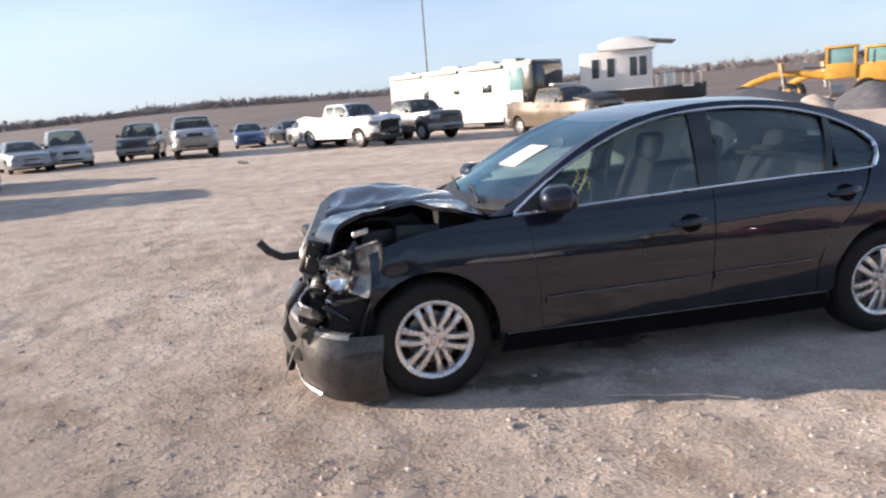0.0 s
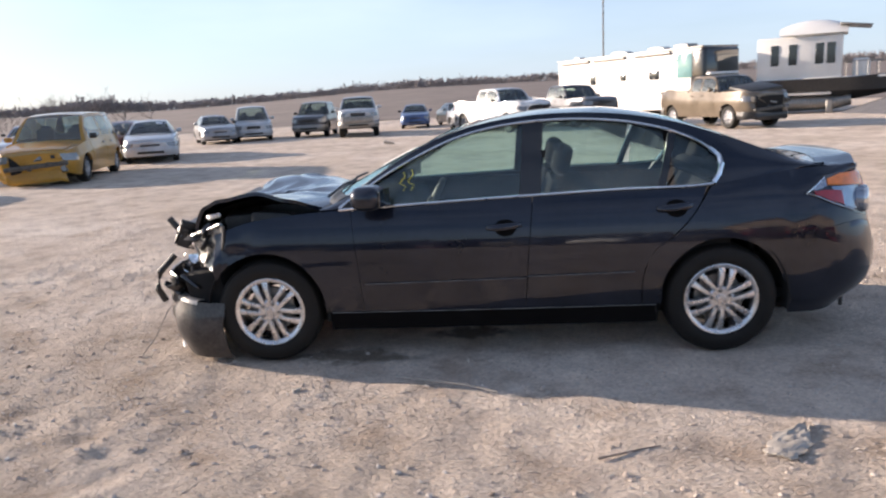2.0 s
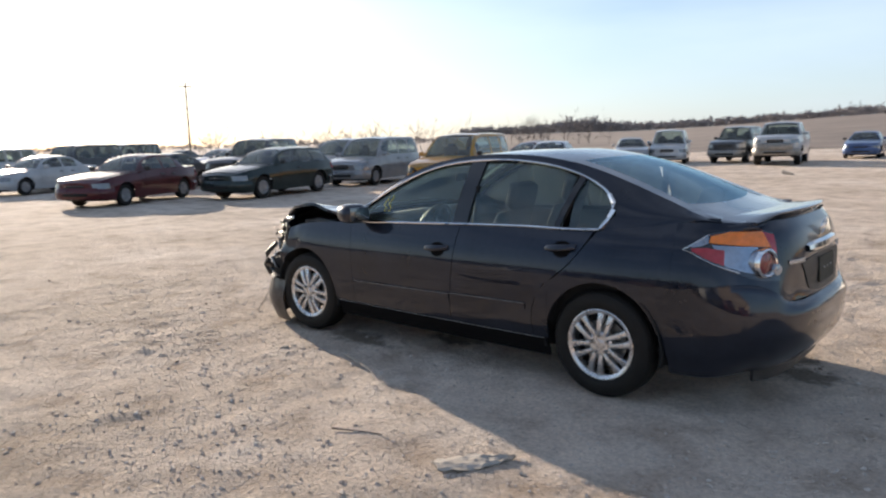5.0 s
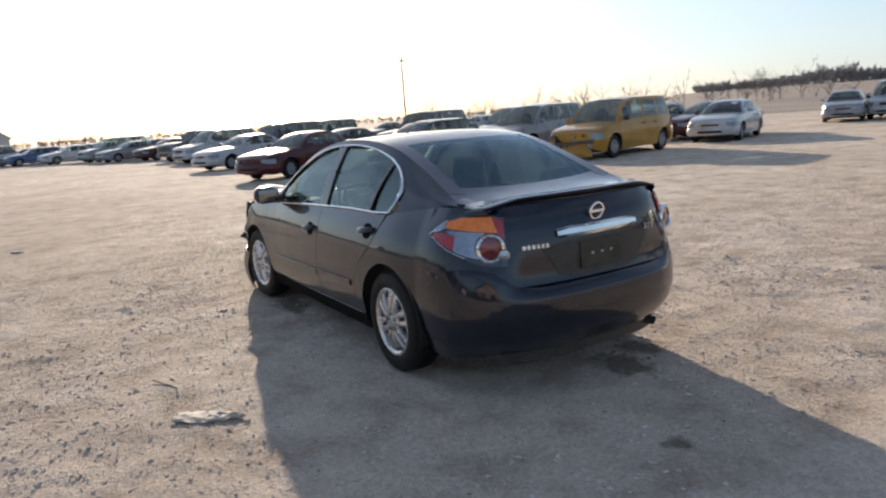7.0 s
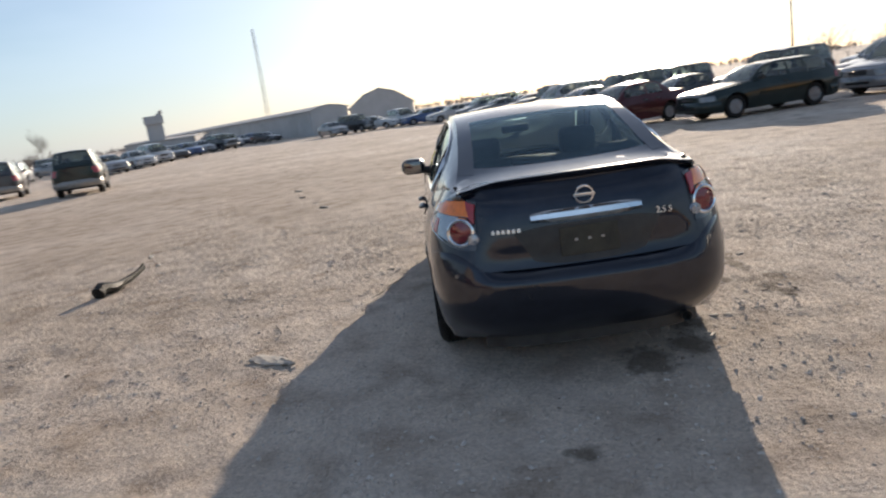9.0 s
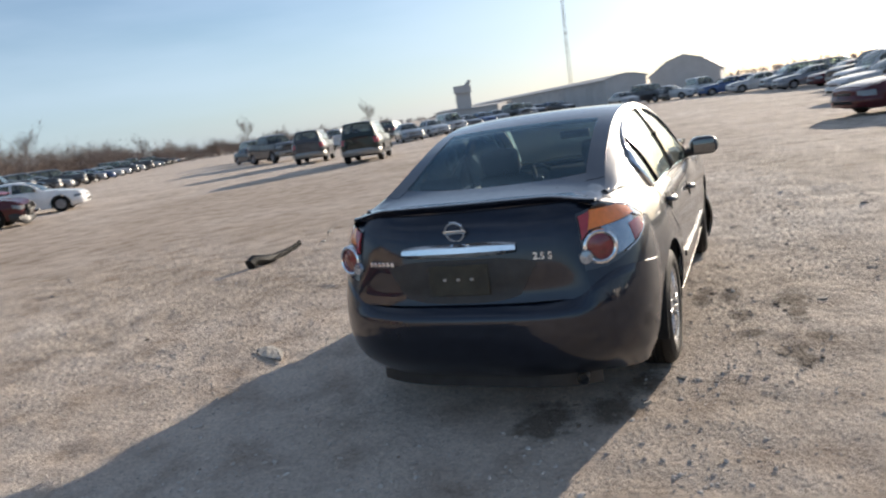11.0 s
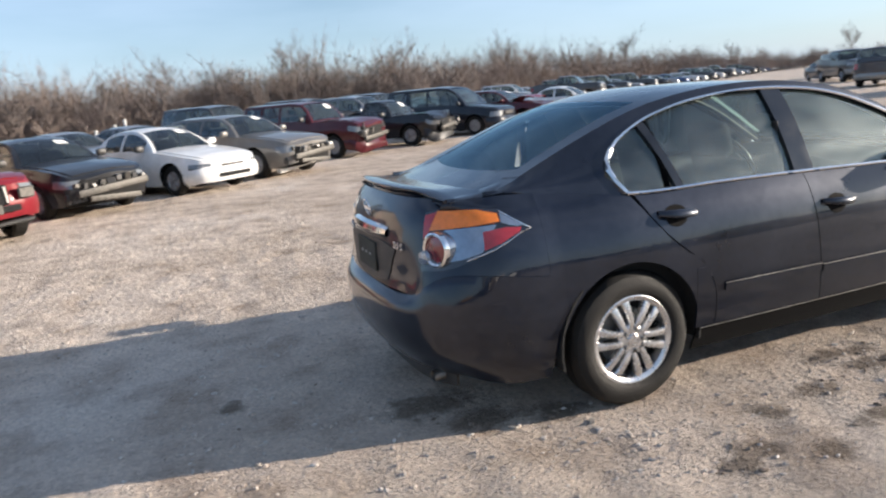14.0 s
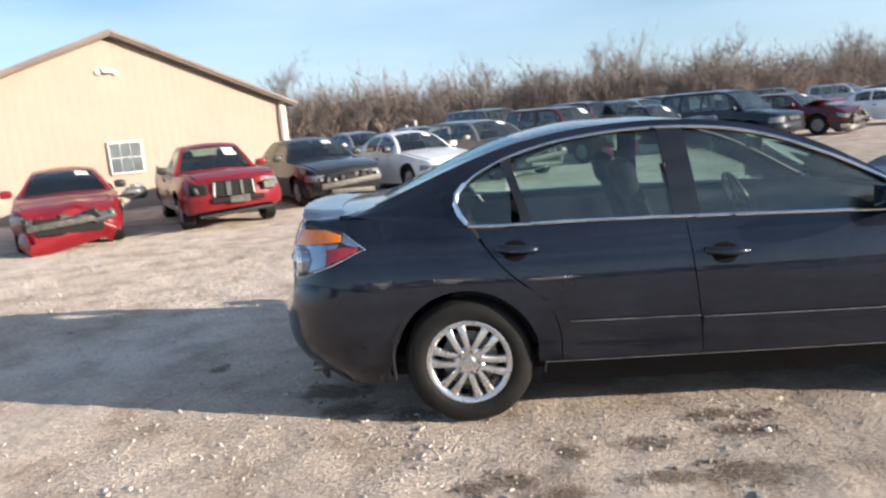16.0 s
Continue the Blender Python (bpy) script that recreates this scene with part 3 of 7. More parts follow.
def alloy_mesh(rim=0.216, face=-0.094):
    """An alloy rim with six pairs of flaring spokes, its face towards -y."""
    bm = lathe([(rim - 0.016, 0.08), (rim - 0.030, 0.05), (rim - 0.030, face + 0.03), (rim - 0.024, face + 0.008), (rim - 0.012, face - 0.002), (rim - 0.002, face - 0.004), (rim + 0.005, face - 0.001), (rim + 0.005, face + 0.012)], 60)
    for k in range(6):
        c = 2 * math.pi * k / 6 + 0.18
        out, tng = Vector((math.cos(c), 0, math.sin(c))), Vector((-math.sin(c), 0, math.cos(c)))
        for d in (-1, 1):
            rows = []
            for i in range(9):
                f = i / 8
                rr = 0.058 + (rim - 0.018 - 0.058) * f
                mid = d * (0.0225 + 0.013 * f)
                hw = 0.0155 + 0.0085 * f * f
                y0 = face - 0.012 * math.sin(math.pi * min(1, 0.15 + f * 0.85)) + 0.004 + 0.004 * f
                row = []
                for w, dy in ((-1.0, 0.034), (-0.96, 0.008), (-0.70, 0.001), (0.0, -0.002), (0.70, 0.001), (0.96, 0.008), (1.0, 0.034)):
                    row.append(out * rr + tng * (mid + hw * w) + Vector((0, y0 + dy, 0)))
                rows.append(row)
            sheet(rows, bm=bm)
    lathe([(0.0005, face - 0.004), (0.026, face - 0.004), (0.030, face - 0.001), (0.031, face + 0.004), (0.066, face + 0.003), (0.078, face + 0.012), (0.082, face + 0.05)], 36, bm)
    return mesh_of("rim", bm, 34)


def lug_mesh(face=-0.094):
    return mesh_of("lug_nut", lathe([(0.0004, face - 0.012), (0.008, face - 0.012), (0.011, face - 0.004), (0.011, face + 0.01)], 10))


def disc_mesh():
    return mesh_of("brake_disc", lathe([(0.04, -0.03), (0.145, -0.03), (0.147, -0.02), (0.147, 0.0), (0.04, 0.0)], 36))


TYRE_ME, ALLOY_ME, LUG_ME, DISC_ME = wheel_meshes(), alloy_mesh(), lug_mesh(), disc_mesh()


def seat(parent, x, y, w=0.50):
    """A bucket seat with its headrest."""
    b = rbox(0.52, w, 0.17, 0.06, 3, pose(x, y, 0.50, 0, -6, 0))
    part("seat_cushion", b, M_CLOTH, parent)
    rows = []
    for i in range(9):
        f = i / 8
        hw = w / 2 * (0.98 - 0.16 * f * f)
        cx, cz = x + 0.22 + 0.20 * f, 0.54 + 0.53 * f
        rows.append([Vector((cx - 0.075 * math.cos(q) * (1 - 0.25 * f) - 0.03 * math.sin(q) ** 4, y + hw * math.sin(q), cz + 0.02 * math.cos(2 * q))) for q in span(-math.pi, math.pi, 20)])
    bm = sheet(rows)
    bmesh.ops.holes_fill(bm, edges=bm.edges[:], sides=40)
    part("seat_back", bm, M_CLOTH, parent)
    b = rbox(0.11, 0.285, 0.20, 0.05, 3, pose(x + 0.455, y, 1.165, 0, 14, 0))
    hr = part("headrest", b, M_CLOTH, parent)
    for d in (-0.06, 0.06):
        part("post", tube([(x + 0.43, y + d, 1.03), (x + 0.45, y + d, 1.10)], 0.007, 6), M_STEEL, hr)


def lens_patch(edge_a, edge_b, s, off, n=10, m=5, thick=0.006):
    """A lamp piece on the body between two lines of (u, z)."""
    def at(line, f):
        f *= len(line) - 1
        i = min(int(f), len(line) - 2)
        return Vector(line[i]).lerp(Vector(line[i + 1]), f - i)

    rows = []
    for i in range(n + 1):
        a, b = at(edge_a, i / n), at(edge_b, i / n)
        rows.append([on_body(*a.lerp(b, j / m), s, off) for j in range(m + 1)])
    return sheet(rows, thick, inward=Vector((1.2, 0, 0.8)))


def sedan():
    car = thing("sedan", "dark slate wrecked sedan with a crushed nose standing on gravel", "car")
    inner = Vector((0.3, 0, 0.6))
    # side panels
    for s in (-1, 1):
        fc = seam_cols(-1.70 if s < 0 else -1.92, -0.785, 0.05)
        rows = []
        for u in fc:
            lo = arch_low(u, 0.36 if u < -1.7 else 0.315)
            if u < -1.76:
                lo = 0.58
            hi = BELT(max(u, -1.75)) - (0.0 if u > -1.75 else (-1.75 - u) * 0.35)
            col = []
            for j in range(13):
                z = lo + (hi - lo) * j / 12
                uu = u if u < -0.79 else SEAM_A(z)
                p = on_body(uu, z, s)
                if s < 0:
                    d = max(0.0, (-1.38 - u) / 0.32)
                    p += Vector((0.02 * d * noise.noise(p * 9), 0.035 * d * noise.noise(p * 7 + Vector((3, 1, 0))), -0.03 * d * d * j / 12))
                col.append(p)
            rows.append(col)
        part("front_fender", sheet(rows, 0.012, inward=inner), M_PAINT, car, "crumpled dark fender torn at its front edge" if s < 0 else "dark fender")
        for nm, e0, e1 in (("front_door", SEAM_A, SEAM_B), ("rear_door", SEAM_B, SEAM_C)):
            d = part(nm, sheet(door_sheet(e0, e1, s), 0.014, inward=inner), M_PAINT, car)
            hx = 0.105 if nm == "front_door" else 1.110
            hz = 0.818 if nm == "front_door" else 0.893
            ring = [(hx + 0.010 - 0.066 * math.cos(q), 0.056 * math.sin(q)) for q in span(0, math.pi, 10)]
            cup = lens_patch([(u, hz + 0.002 + 0.75 * z) for u, z in ring], [(u, hz - 0.002 - z) for u, z in ring], s, 0.0015, 14, 5, 0.003)
            # the hollow's shade is given as a near-black colour
            part("handle_recess", cup, M_SHADE_BLACK, d)
            rows = []
            for q in span(0, 1, 14):
                u = hx - 0.105 + 0.21 * q
                lift = 0.006 + 0.036 * math.sin(math.pi * min(1, max(0, q))) ** 0.55
                hh = 0.0195 * (0.72 + 0.28 * math.sin(math.pi * q)) * (1.0 if q > 0.06 else 0.7)
                zc = hz + 0.006 + 0.016 * (q - 0.5)
                rows.append([on_body(u, zc + hh * math.cos(w), s, lift + 0.010 * math.sin(w)) for w in span(0, 2 * math.pi, 10)])
            part("handle", sheet(rows), M_PAINT, d)
            z0 = 0.472 if nm == "front_door" else 0.480
            u0, u1 = (e0(0.48) + 0.03, e1(0.48) - 0.008) if nm == "front_door" else (e0(0.48) + 0.008, e1(0.48) - 0.05)
            trim = lens_patch([(u, z0 + 0.022 + 0.012 * (u + 0.8)) for u in span(u0, u1, 6)], [(u, z0 - 0.014 + 0.012 * (u + 0.8)) for u in span(u0, u1, 6)], s, 0.010, 16, 3, 0.012)
            part("body_side_molding", trim, M_PAINT, d)
            part("molding_edge", tube([on_body(u, z0 + 0.024 + 0.012 * (u + 0.8), s, 0.011) for u in span(u0, u1, 14)], 0.0024, 5), M_STEEL, d)
        rows = columns(seam_cols(-1.0, 1.02, 0.1), 5, lambda u: 0.185, lambda u: 0.308, s)
        # body-coloured sill painted near-black for the shade low on the side
        part("rocker_panel", sheet(rows, 0.012, inward=inner), M_SHADE_BLACK, car)
        part("sill_edge", tube([on_body(u, 0.309, s, 0.003) for u in span(-0.98, 1.0, 20)], 0.0022, 5), M_STEEL, car)
        # quarter panel round to the lamp
        qc = sorted(seam_cols(0.926, 2.34, 0.05) + [0.93, 0.935, 0.945, 0.955, 0.965, 0.985, 1.7648, 1.7652])
        rows = []
        for u in qc:
            lo = max(arch_low(u, 0.315), BUMP_TOP(u) if u > 1.765 else 0)
            hi = SEAM_C_INV(u) - 0.004 if u < 1.337 else BELT(min(outline(u)[0].x, 2.3))
            hi = max(hi, lo + 0.002)
            rows.append([on_body(u + (0.0035 if u < 1.34 else 0), lo + (hi - lo) * j / 14, s) for j in range(15)])
        part("quarter_panel", sheet(rows, 0.012, inward=inner), M_PAINT, car)
        rows = [[on_body(SEAM_C(z) + 0.0035 + (1.03 - SEAM_C(z)) * j / 4, z, s, 0.0012) for j in range(5)] for z in span(0.316, 0.62, 10)]
        part("quarter_lower_edge", sheet(rows, 0.012, inward=inner), M_PAINT, car)
        # bright surround of the windows
        front = [on_pillar(x, pillar_k(x, GLASS_TOP(x)), s, 0.006) for x in span(-0.895, 1.30, 44)]
        back = [on_pillar(x, pillar_k(x, z), s, 0.006) for x, z in ((1.35, 1.213), (1.395, 1.165), (1.405, 1.125), (1.385, 1.065), (1.348, 1.016))]
        part("window_surround", tube(front + back, 0.0085, 6), M_CHROME, car, "bright chrome window surround")
        part("quarter_chrome", tube(back, 0.015, 6), M_CHROME, car)
        part("belt_molding", tube([on_pillar(x, 0.0, s, 0.007) for x in span(-0.90, 1.345, 24)], 0.0085, 6), M_CHROME, car, "bright chrome belt strip")
        # roof rail, pillars and side glass
        rows = [[on_pillar(x, pillar_k(x, GLASS_TOP(x)) + (1 - pillar_k(x, GLASS_TOP(x))) * j / 4, s) for j in range(5)] for x in span(-1.03, 1.43, 52)]
        part("roof_rail", sheet(rows, 0.02, inward=Vector((0.3, 0, 1.1))), M_PAINT, car)
        rows = [[on_pillar(x, j / 5, s) for j in range(6)] for x in [1.43] + span(1.45, 2.02, 12)]
        part("rear_pillar", sheet(rows, 0.02, inward=Vector((0.9, 0, 1.0))), M_PAINT, car)
        wedge = [[on_pillar(x, pillar_k(x, GLASS_TOP(x)) * j / 3 if x < 0 else pillar_k(x, max(BELT(x), BELT(1.345) + (x - 1.345) * 1.1)) * j / 3, s) for j in range(4)] for x in span(1.345, 1.43, 6)]
        part("pillar_corner", sheet(wedge, 0.015, inward=Vector((0.9, 0, 1.0))), M_PAINT, car)
        for nm, xa, xb in (("front_window", -0.86, 0.245), ("rear_window", 0.33, 1.085), ("quarter_window", 1.125, 1.41)):
            rows = []
            for x in span(xa, xb, 18):
                kt = pillar_k(x, GLASS_TOP(x))
                kb = pillar_k(x, BELT(1.345) + (x - 1.345) * 1.1) if x > 1.345 else 0.0
                rows.append([on_pillar(x, kb + (kt - kb) * j / 6, s, -0.012) for j in range(7)])
            g = part(nm, sheet(rows), M_GLASS, car)
            g.visible_shadow = False
        lean = 0.035
        for nm, xa, xb, m_, o in (("door_pillar", 0.225, 0.352, M_GLOSSBLACK, 0.002), ("window_divider", 1.082, 1.126, M_GLOSSBLACK, 0.002)):
            rows = []
            for j in range(9):
                k = j / 8
                q = []
                for i in range(5):
                    x = xa + (xb - xa) * i / 4 + (lean if nm == "door_pillar" else 0.10) * k - (0.02 if nm == "door_pillar" else 0.06)
                    q.append(on_pillar(x, k * pillar_k(x, GLASS_TOP(x)), s, o))
                rows.append(q)
            part(nm, sheet(rows, 0.03, inward=Vector((0.4, 0, 1.1))), m_, car)
        # mirror
        mb = rbox(0.19, 0.215, 0.145, 0.066, 5, pose(-0.685, s * 0.945, 1.035, 0, 0, s * 14))
        mir = part("door_mirror", mb, M_PAINT, car, "body-coloured door mirror")
        part("mirror_glass", rbox(0.012, 0.165, 0.105, 0.03, 3, pose(-0.592, s * 0.952, 1.035, 0, 0, s * 14)), M_MIRROR, mir)
        part("mirror_arm", tube([(-0.70, s * 0.80, 0.985), (-0.69, s * 0.93, 1.0)], 0.035, 8), M_BLACK, mir)
        part("mirror_sail", sheet([[on_pillar(x, k * pillar_k(x, GLASS_TOP(x)), s, 0.004) for k in (0, 0.5, 1)] for x in span(-0.89, -0.70, 6)], 0.01, inward=Vector((0, 0, 1.0))), M_BLACK, car)
        # tail lamp
        top_edge = [(1.795, 0.942), (1.84, 0.986), (1.89, 1.028), (2.04, 1.048), (2.18, 1.053), (LAMP_IN, 1.030)]
        low_edge = [(1.795, 0.936), (1.87, 0.888), (1.98, 0.838), (2.12, 0.796), (2.20, 0.782), (LAMP_IN, 0.775)]
        lamp = part("tail_lamp", lens_patch(top_edge, low_edge, s, 0.004, 30, 8, 0.01), M_DARKLENS, car, "smoked tail lamp with round red lens")
        part("amber_lens", lens_patch([(1.900, 1.014), (2.0, 1.038), (2.24, 1.040)], [(1.895, 0.980), (2.0, 0.972), (2.285, 0.955)], s, 0.0155, 14, 4, 0.008), M_AMBER, lamp)
        part("red_lens", lens_patch([(1.822, 0.946), (1.88, 0.953), (1.975, 0.942)], [(1.830, 0.930), (1.90, 0.890), (1.975, 0.864)], s, 0.0155, 12, 4, 0.008), M_PINK, lamp)
        part("clear_lens", lens_patch([(1.815, 0.955), (1.850, 0.990), (1.890, 1.016)], [(1.832, 0.951), (1.865, 0.962), (1.890, 0.975)], s, 0.0125, 8, 4, 0.008), M_SILVERLENS, lamp)
        rim_line = [on_body(u, z - 0.006, s, 0.012) for u, z in top_edge[2::-1]] + [on_body(u, z + 0.004, s, 0.012) for u, z in ((1.83, 0.917), (1.87, 0.892), (1.93, 0.862), (1.99, 0.842), (2.06, 0.822))]
        part("lamp_edge", tube(rim_line, 0.0036, 6), M_CHROME, lamp)
        part("inner_lens", lens_patch([(2.245, 1.036), (2.325, 1.020)], [(2.275, 0.955), (2.325, 0.915)], s, 0.0145, 6, 4, 0.008), M_PINK, lamp)
        part("reflector", lens_patch([(1.91, 0.968), (2.05, 0.964), (2.19, 0.958)], [(1.985, 0.856), (2.08, 0.832), (2.19, 0.815)], s, 0.0125, 12, 4, 0.008), M_SILVERLENS, lamp)
        c = on_body(2.222, 0.874, s, 0.0)
        nrm = (on_body(2.222, 0.874, s, 0.05) - c).normalized()
        nrm = (nrm * 0.5 + Vector((0.5, 0, 0.03))).normalized()
        turn = Vector((0, -1, 0)).rotation_difference(nrm).to_matrix().to_4x4()
        at = Matrix.Translation(c + nrm * 0.014) @ turn
        part("lamp_barrel", lathe([(0.081, 0.075), (0.080, 0.0), (0.078, -0.010)], 36), M_SILVERLENS, lamp, at=at)
        ring = lathe([(0.060, 0.01), (0.062, -0.018), (0.070, -0.024), (0.079, -0.018), (0.081, 0.0)], 36)
        part("lamp_ring", ring, M_CHROME, lamp, at=at)
        part("round_lens", lathe([(0.0005, -0.018), (0.03, -0.016), (0.061, -0.008), (0.061, 0.01)], 32), M_ROUNDLENS, lamp, at=at)
        c2 = on_body(2.318, 0.835, s, 0.006)
        part("reverse_lens", lathe([(0.0005, -0.012), (0.03, -0.008), (0.036, 0.006)], 24), M_SILVERLENS, lamp, at=Matrix.Translation(c2) @ turn)
        # wheel housings and wheels
        for wx in WHEEL_X:
            rows = [[Vector((wx + 0.385 * math.cos(a), s * y, 0.335 + 0.385 * math.sin(a))) for y in (0.868, 0.80, 0.52)] for a in span(radians(-12), radians(192), 22)]
            part("wheel_liner", sheet(rows, 0.01, inward=Vector((wx, s * 0.6, 3))), M_LINER, car)
            steer = (4 if s < 0 else 3) if wx < 0 else 0
            at = pose(wx, s * 0.765, 0.326, 0, 0, steer) @ (pose(0, 0, 0, 0, 23 if wx < 0 else -8, 0) if s < 0 else pose(0, 0, 0, 0, 20 if wx > 0 else 5, 180))
            wh = part("wheel", TYRE_ME, M_TYRE, car, "dusty black tyre on a silver alloy rim", at=at)
            part("rim", ALLOY_ME, M_ALLOY, wh)
            part("brake_disc", DISC_ME, M_STEEL, wh)
            for k in range(5):
                a = 2 * math.pi * k / 5 + 0.3
                part("lug_nut", LUG_ME, M_STEEL, wh, at=pose(0.054 * math.cos(a), 0, 0.054 * math.sin(a)))
    # the top of the car
    rows = [[on_top(a, v) for v in span(-0.90, 0.90, 20)] for a in span(-1.02, -0.16, 18)]
    g = part("windshield", sheet(rows), M_WGLASS, car)
    g.visible_shadow = False
    for s in (-1, 1):
        rows = [[on_top(a, s * v, 0.003) for v in (0.885, 0.93, 0.97, 1.0)] for a in span(-1.06, -0.10, 20)]
        part("windshield_pillar", sheet(rows, 0.02, inward=Vector((0.4, 0, 0.9))), M_PAINT, car)
        rows = [[on_top(a, s * v, -0.03) for v in (0.86, 0.91, 0.96)] for a in span(-0.98, -0.14, 14)]
        part("pillar_trim", sheet(rows, 0.008, inward=Vector((0.4, 0, 0.9))), M_HEADLINER, car, "pale inner pillar trim")
        rows = [[on_top(a, s * v, 0.002) for v in (0.84, 0.89, 0.95, 1.0)] for a in span(1.08, 1.95, 16)]
        part("rear_pillar_top", sheet(rows, 0.02, inward=Vector((0.4, 0, 0.9))), M_PAINT, car)
    rows = [[on_top(a, v) for v in span(-1, 1, 24)] for a in span(-0.16, 1.10, 24)]
    roof = part("roof", sheet(rows, 0.025, inward=Vector((0.4, 0, 0.9))), M_PAINT, car)
    rows = [[on_top(a, v, -0.032) for v in span(-0.96, 0.96, 14)] for a in span(-0.14, 1.08, 12)]
    part("headliner", sheet(rows), M_HEADLINER, roof)
    rows = [[on_top(a, v) for v in span(-0.855, 0.855, 20)] for a in span(1.10, 1.86, 14)]
    g = part("rear_windshield", sheet(rows), M_RGLASS, car)
    g.visible_shadow = False
    rows = [[on_top(a, v) for v in span(-1, 1, 24)] for a in span(1.86, 2.30, 8)]
    lid = part("trunk_lid", sheet(rows, 0.02, inward=Vector((1.9, 0, 0.6))), M_PAINT, car)
    rows = []
    for u in span(2.325, 2.75, 16):
        rows.append([on_body(u, 0.655 + (1.085 - 0.655) * j / 12, -1) for j in range(13)])
    for u in span(2.75, 2.325, 16)[1:]:
        rows.append([on_body(u, 0.655 + (1.085 - 0.655) * j / 12, 1) for j in range(13)])
    part("trunk_face", sheet(rows, 0.015, inward=Vector((1.9, 0, 0.8))), M_PAINT, lid)
    # lip spoiler
    rows = []
    for v in span(-0.975, 0.975, 36):
        e = 1 - min(1, (0.975 - abs(v)) / 0.34)
        e = e * e * (3 - 2 * e)
        lift = 0.026 * (1 - e) + 0.002
        a = on_top(2.10, v, 0.003)
        b = on_top(2.22, v, lift * 0.7)
        c = on_top(2.315, v, lift + 0.012)
        d = c + Vector((0.002, 0, -0.016))
        f = c + Vector((-0.050, 0, -0.062))
        rows.append([a, b, c.lerp(b, 0.12), c + Vector((0.006, 0, -0.007)), d, f])
    for sd in (-1, 1):
        foot = [on_body(u, z, sd, 0.003) for u, z in ((1.98, 1.064), (2.08, 1.058), (2.17, 1.050), (2.21, 1.042), (2.24, 1.034), (2.25, 1.020))]
        near = rows[0] if sd < 0 else rows[-1]
        mid = [p.lerp(q, 0.5) + Vector((0.004, sd * 0.006, 0.004)) for p, q in zip(near, foot)]
        if sd < 0:
            rows = [foot, mid] + rows
        else:
            rows = rows + [mid, foot]
    part("spoiler", sheet(rows), M_PAINT, lid)
    # rounded shoulder between the deck and the quarter panel
    for sd in (-1, 1):
        rows = []
        for x in span(1.84, 2.235, 14):
            f = min(1.0, max(0.0, (x - 1.84) / 0.10)) * min(1.0, max(0.0, (2.235 - x) / 0.06))
            top = on_top(x + 0.095, sd * 0.87, 0.0025 * f - 0.002)
            u = 1.75 + math.asin(min(1.0, ((x - 1.75 + 0.045) / 0.712) ** 1.5)) / (math.pi / 2)
            low = on_body(u, BELT(x) - 0.045, sd, 0.0035 * f - 0.002)
            edge = on_top(x + 0.115, sd, 0.0)
            ctl = Vector((edge.x, edge.y + sd * 0.022 * f, max(edge.z, BELT(x)) + 0.016 * f))
            rows.append([top.lerp(ctl, q).lerp(ctl.lerp(low, q), q) for q in span(0, 1, 9)])
        part("quarter_shoulder", sheet(rows), M_PAINT, car)
    # plate recess, chrome bar, emblem and lettering
    rec = []
    for y in span(-0.40, 0.40, 20):
        k = abs(y) / 0.40
        s_ = 1 if y > 0 else -1
        zt, zl = 0.872 - 0.03 * k**4, 0.662 + 0.03 * k**3
        row = []
        for q in span(0, 1, 8):
            yq = abs(y) * (0.76 + 0.24 * q)
            uq = 1.75 + math.acos((yq / 0.860) ** 1.5) / (math.pi / 2)
            row.append(on_body(uq, zl + (zt - zl) * q, s_, 0.005))
        rec.append(row)
    part("plate_panel", sheet(rec, 0.012, inward=Vector((1.5, 0, 0.75))), M_BLACK, lid, "bare black plate mount")
    part("plate_backing", rbox(0.010, 0.31, 0.15, 0.004, 1, pose(2.404, 0, 0.775, 0, -3, 0)), M_BACKING, lid, "dusty dark plate backing")
    for dy in (-0.07, 0.0, 0.07):
        part("plate_screw", rbox(0.006, 0.018, 0.014, 0.002, 1, pose(2.411, dy, 0.78)), M_SHARD, lid)
    bar = []
    for y in span(-0.295, 0.295, 16):
        k = abs(y) / 0.295
        x = 2.385 - 0.022 * k * k
        h = 0.032 * (1 - 0.25 * k**6)
        bar.append([Vector((x - 0.004, y, 0.915 + h)), Vector((x + 0.020, y, 0.915 + 0.6 * h)), Vector((x + 0.026, y, 0.908)), Vector((x + 0.012, y, 0.915 - 0.9 * h)), Vector((x - 0.006, y, 0.915 - h))])
    part("chrome_bar", sheet(bar), M_CHROME, lid, "bright chrome trunk bar")
    em = lathe([(0.041, -0.002), (0.043, -0.010), (0.051, -0.010), (0.053, -0.002)], 28)
    tilt = pose(2.372, 0, 1.008, 0, 0, 90) @ pose(0, 0, 0, 14, 0, 0)
    part("emblem", em, M_CHROME, lid, "plain chrome ring emblem", at=tilt)
    part("emblem_bar", rbox(0.116, 0.010, 0.019, 0.004, 2), M_CHROME, lid, at=tilt @ pose(0, -0.006, 0))
    def face_at(y, z, off):
        u = 1.75 + math.acos((abs(y) / 0.860) ** 1.5) / (math.pi / 2)
        sgn = 1 if y > 0 else -1
        p, q = on_body(u, z, sgn, off), on_body(u, z + 0.03, sgn, off)
        out = (on_body(u, z, sgn, off + 0.05) - p).normalized()
        up = (q - p).normalized()
        right = up.cross(out)
        m = Matrix((right, up, out)).transposed().to_4x4()
        return Matrix.Translation(p) @ m

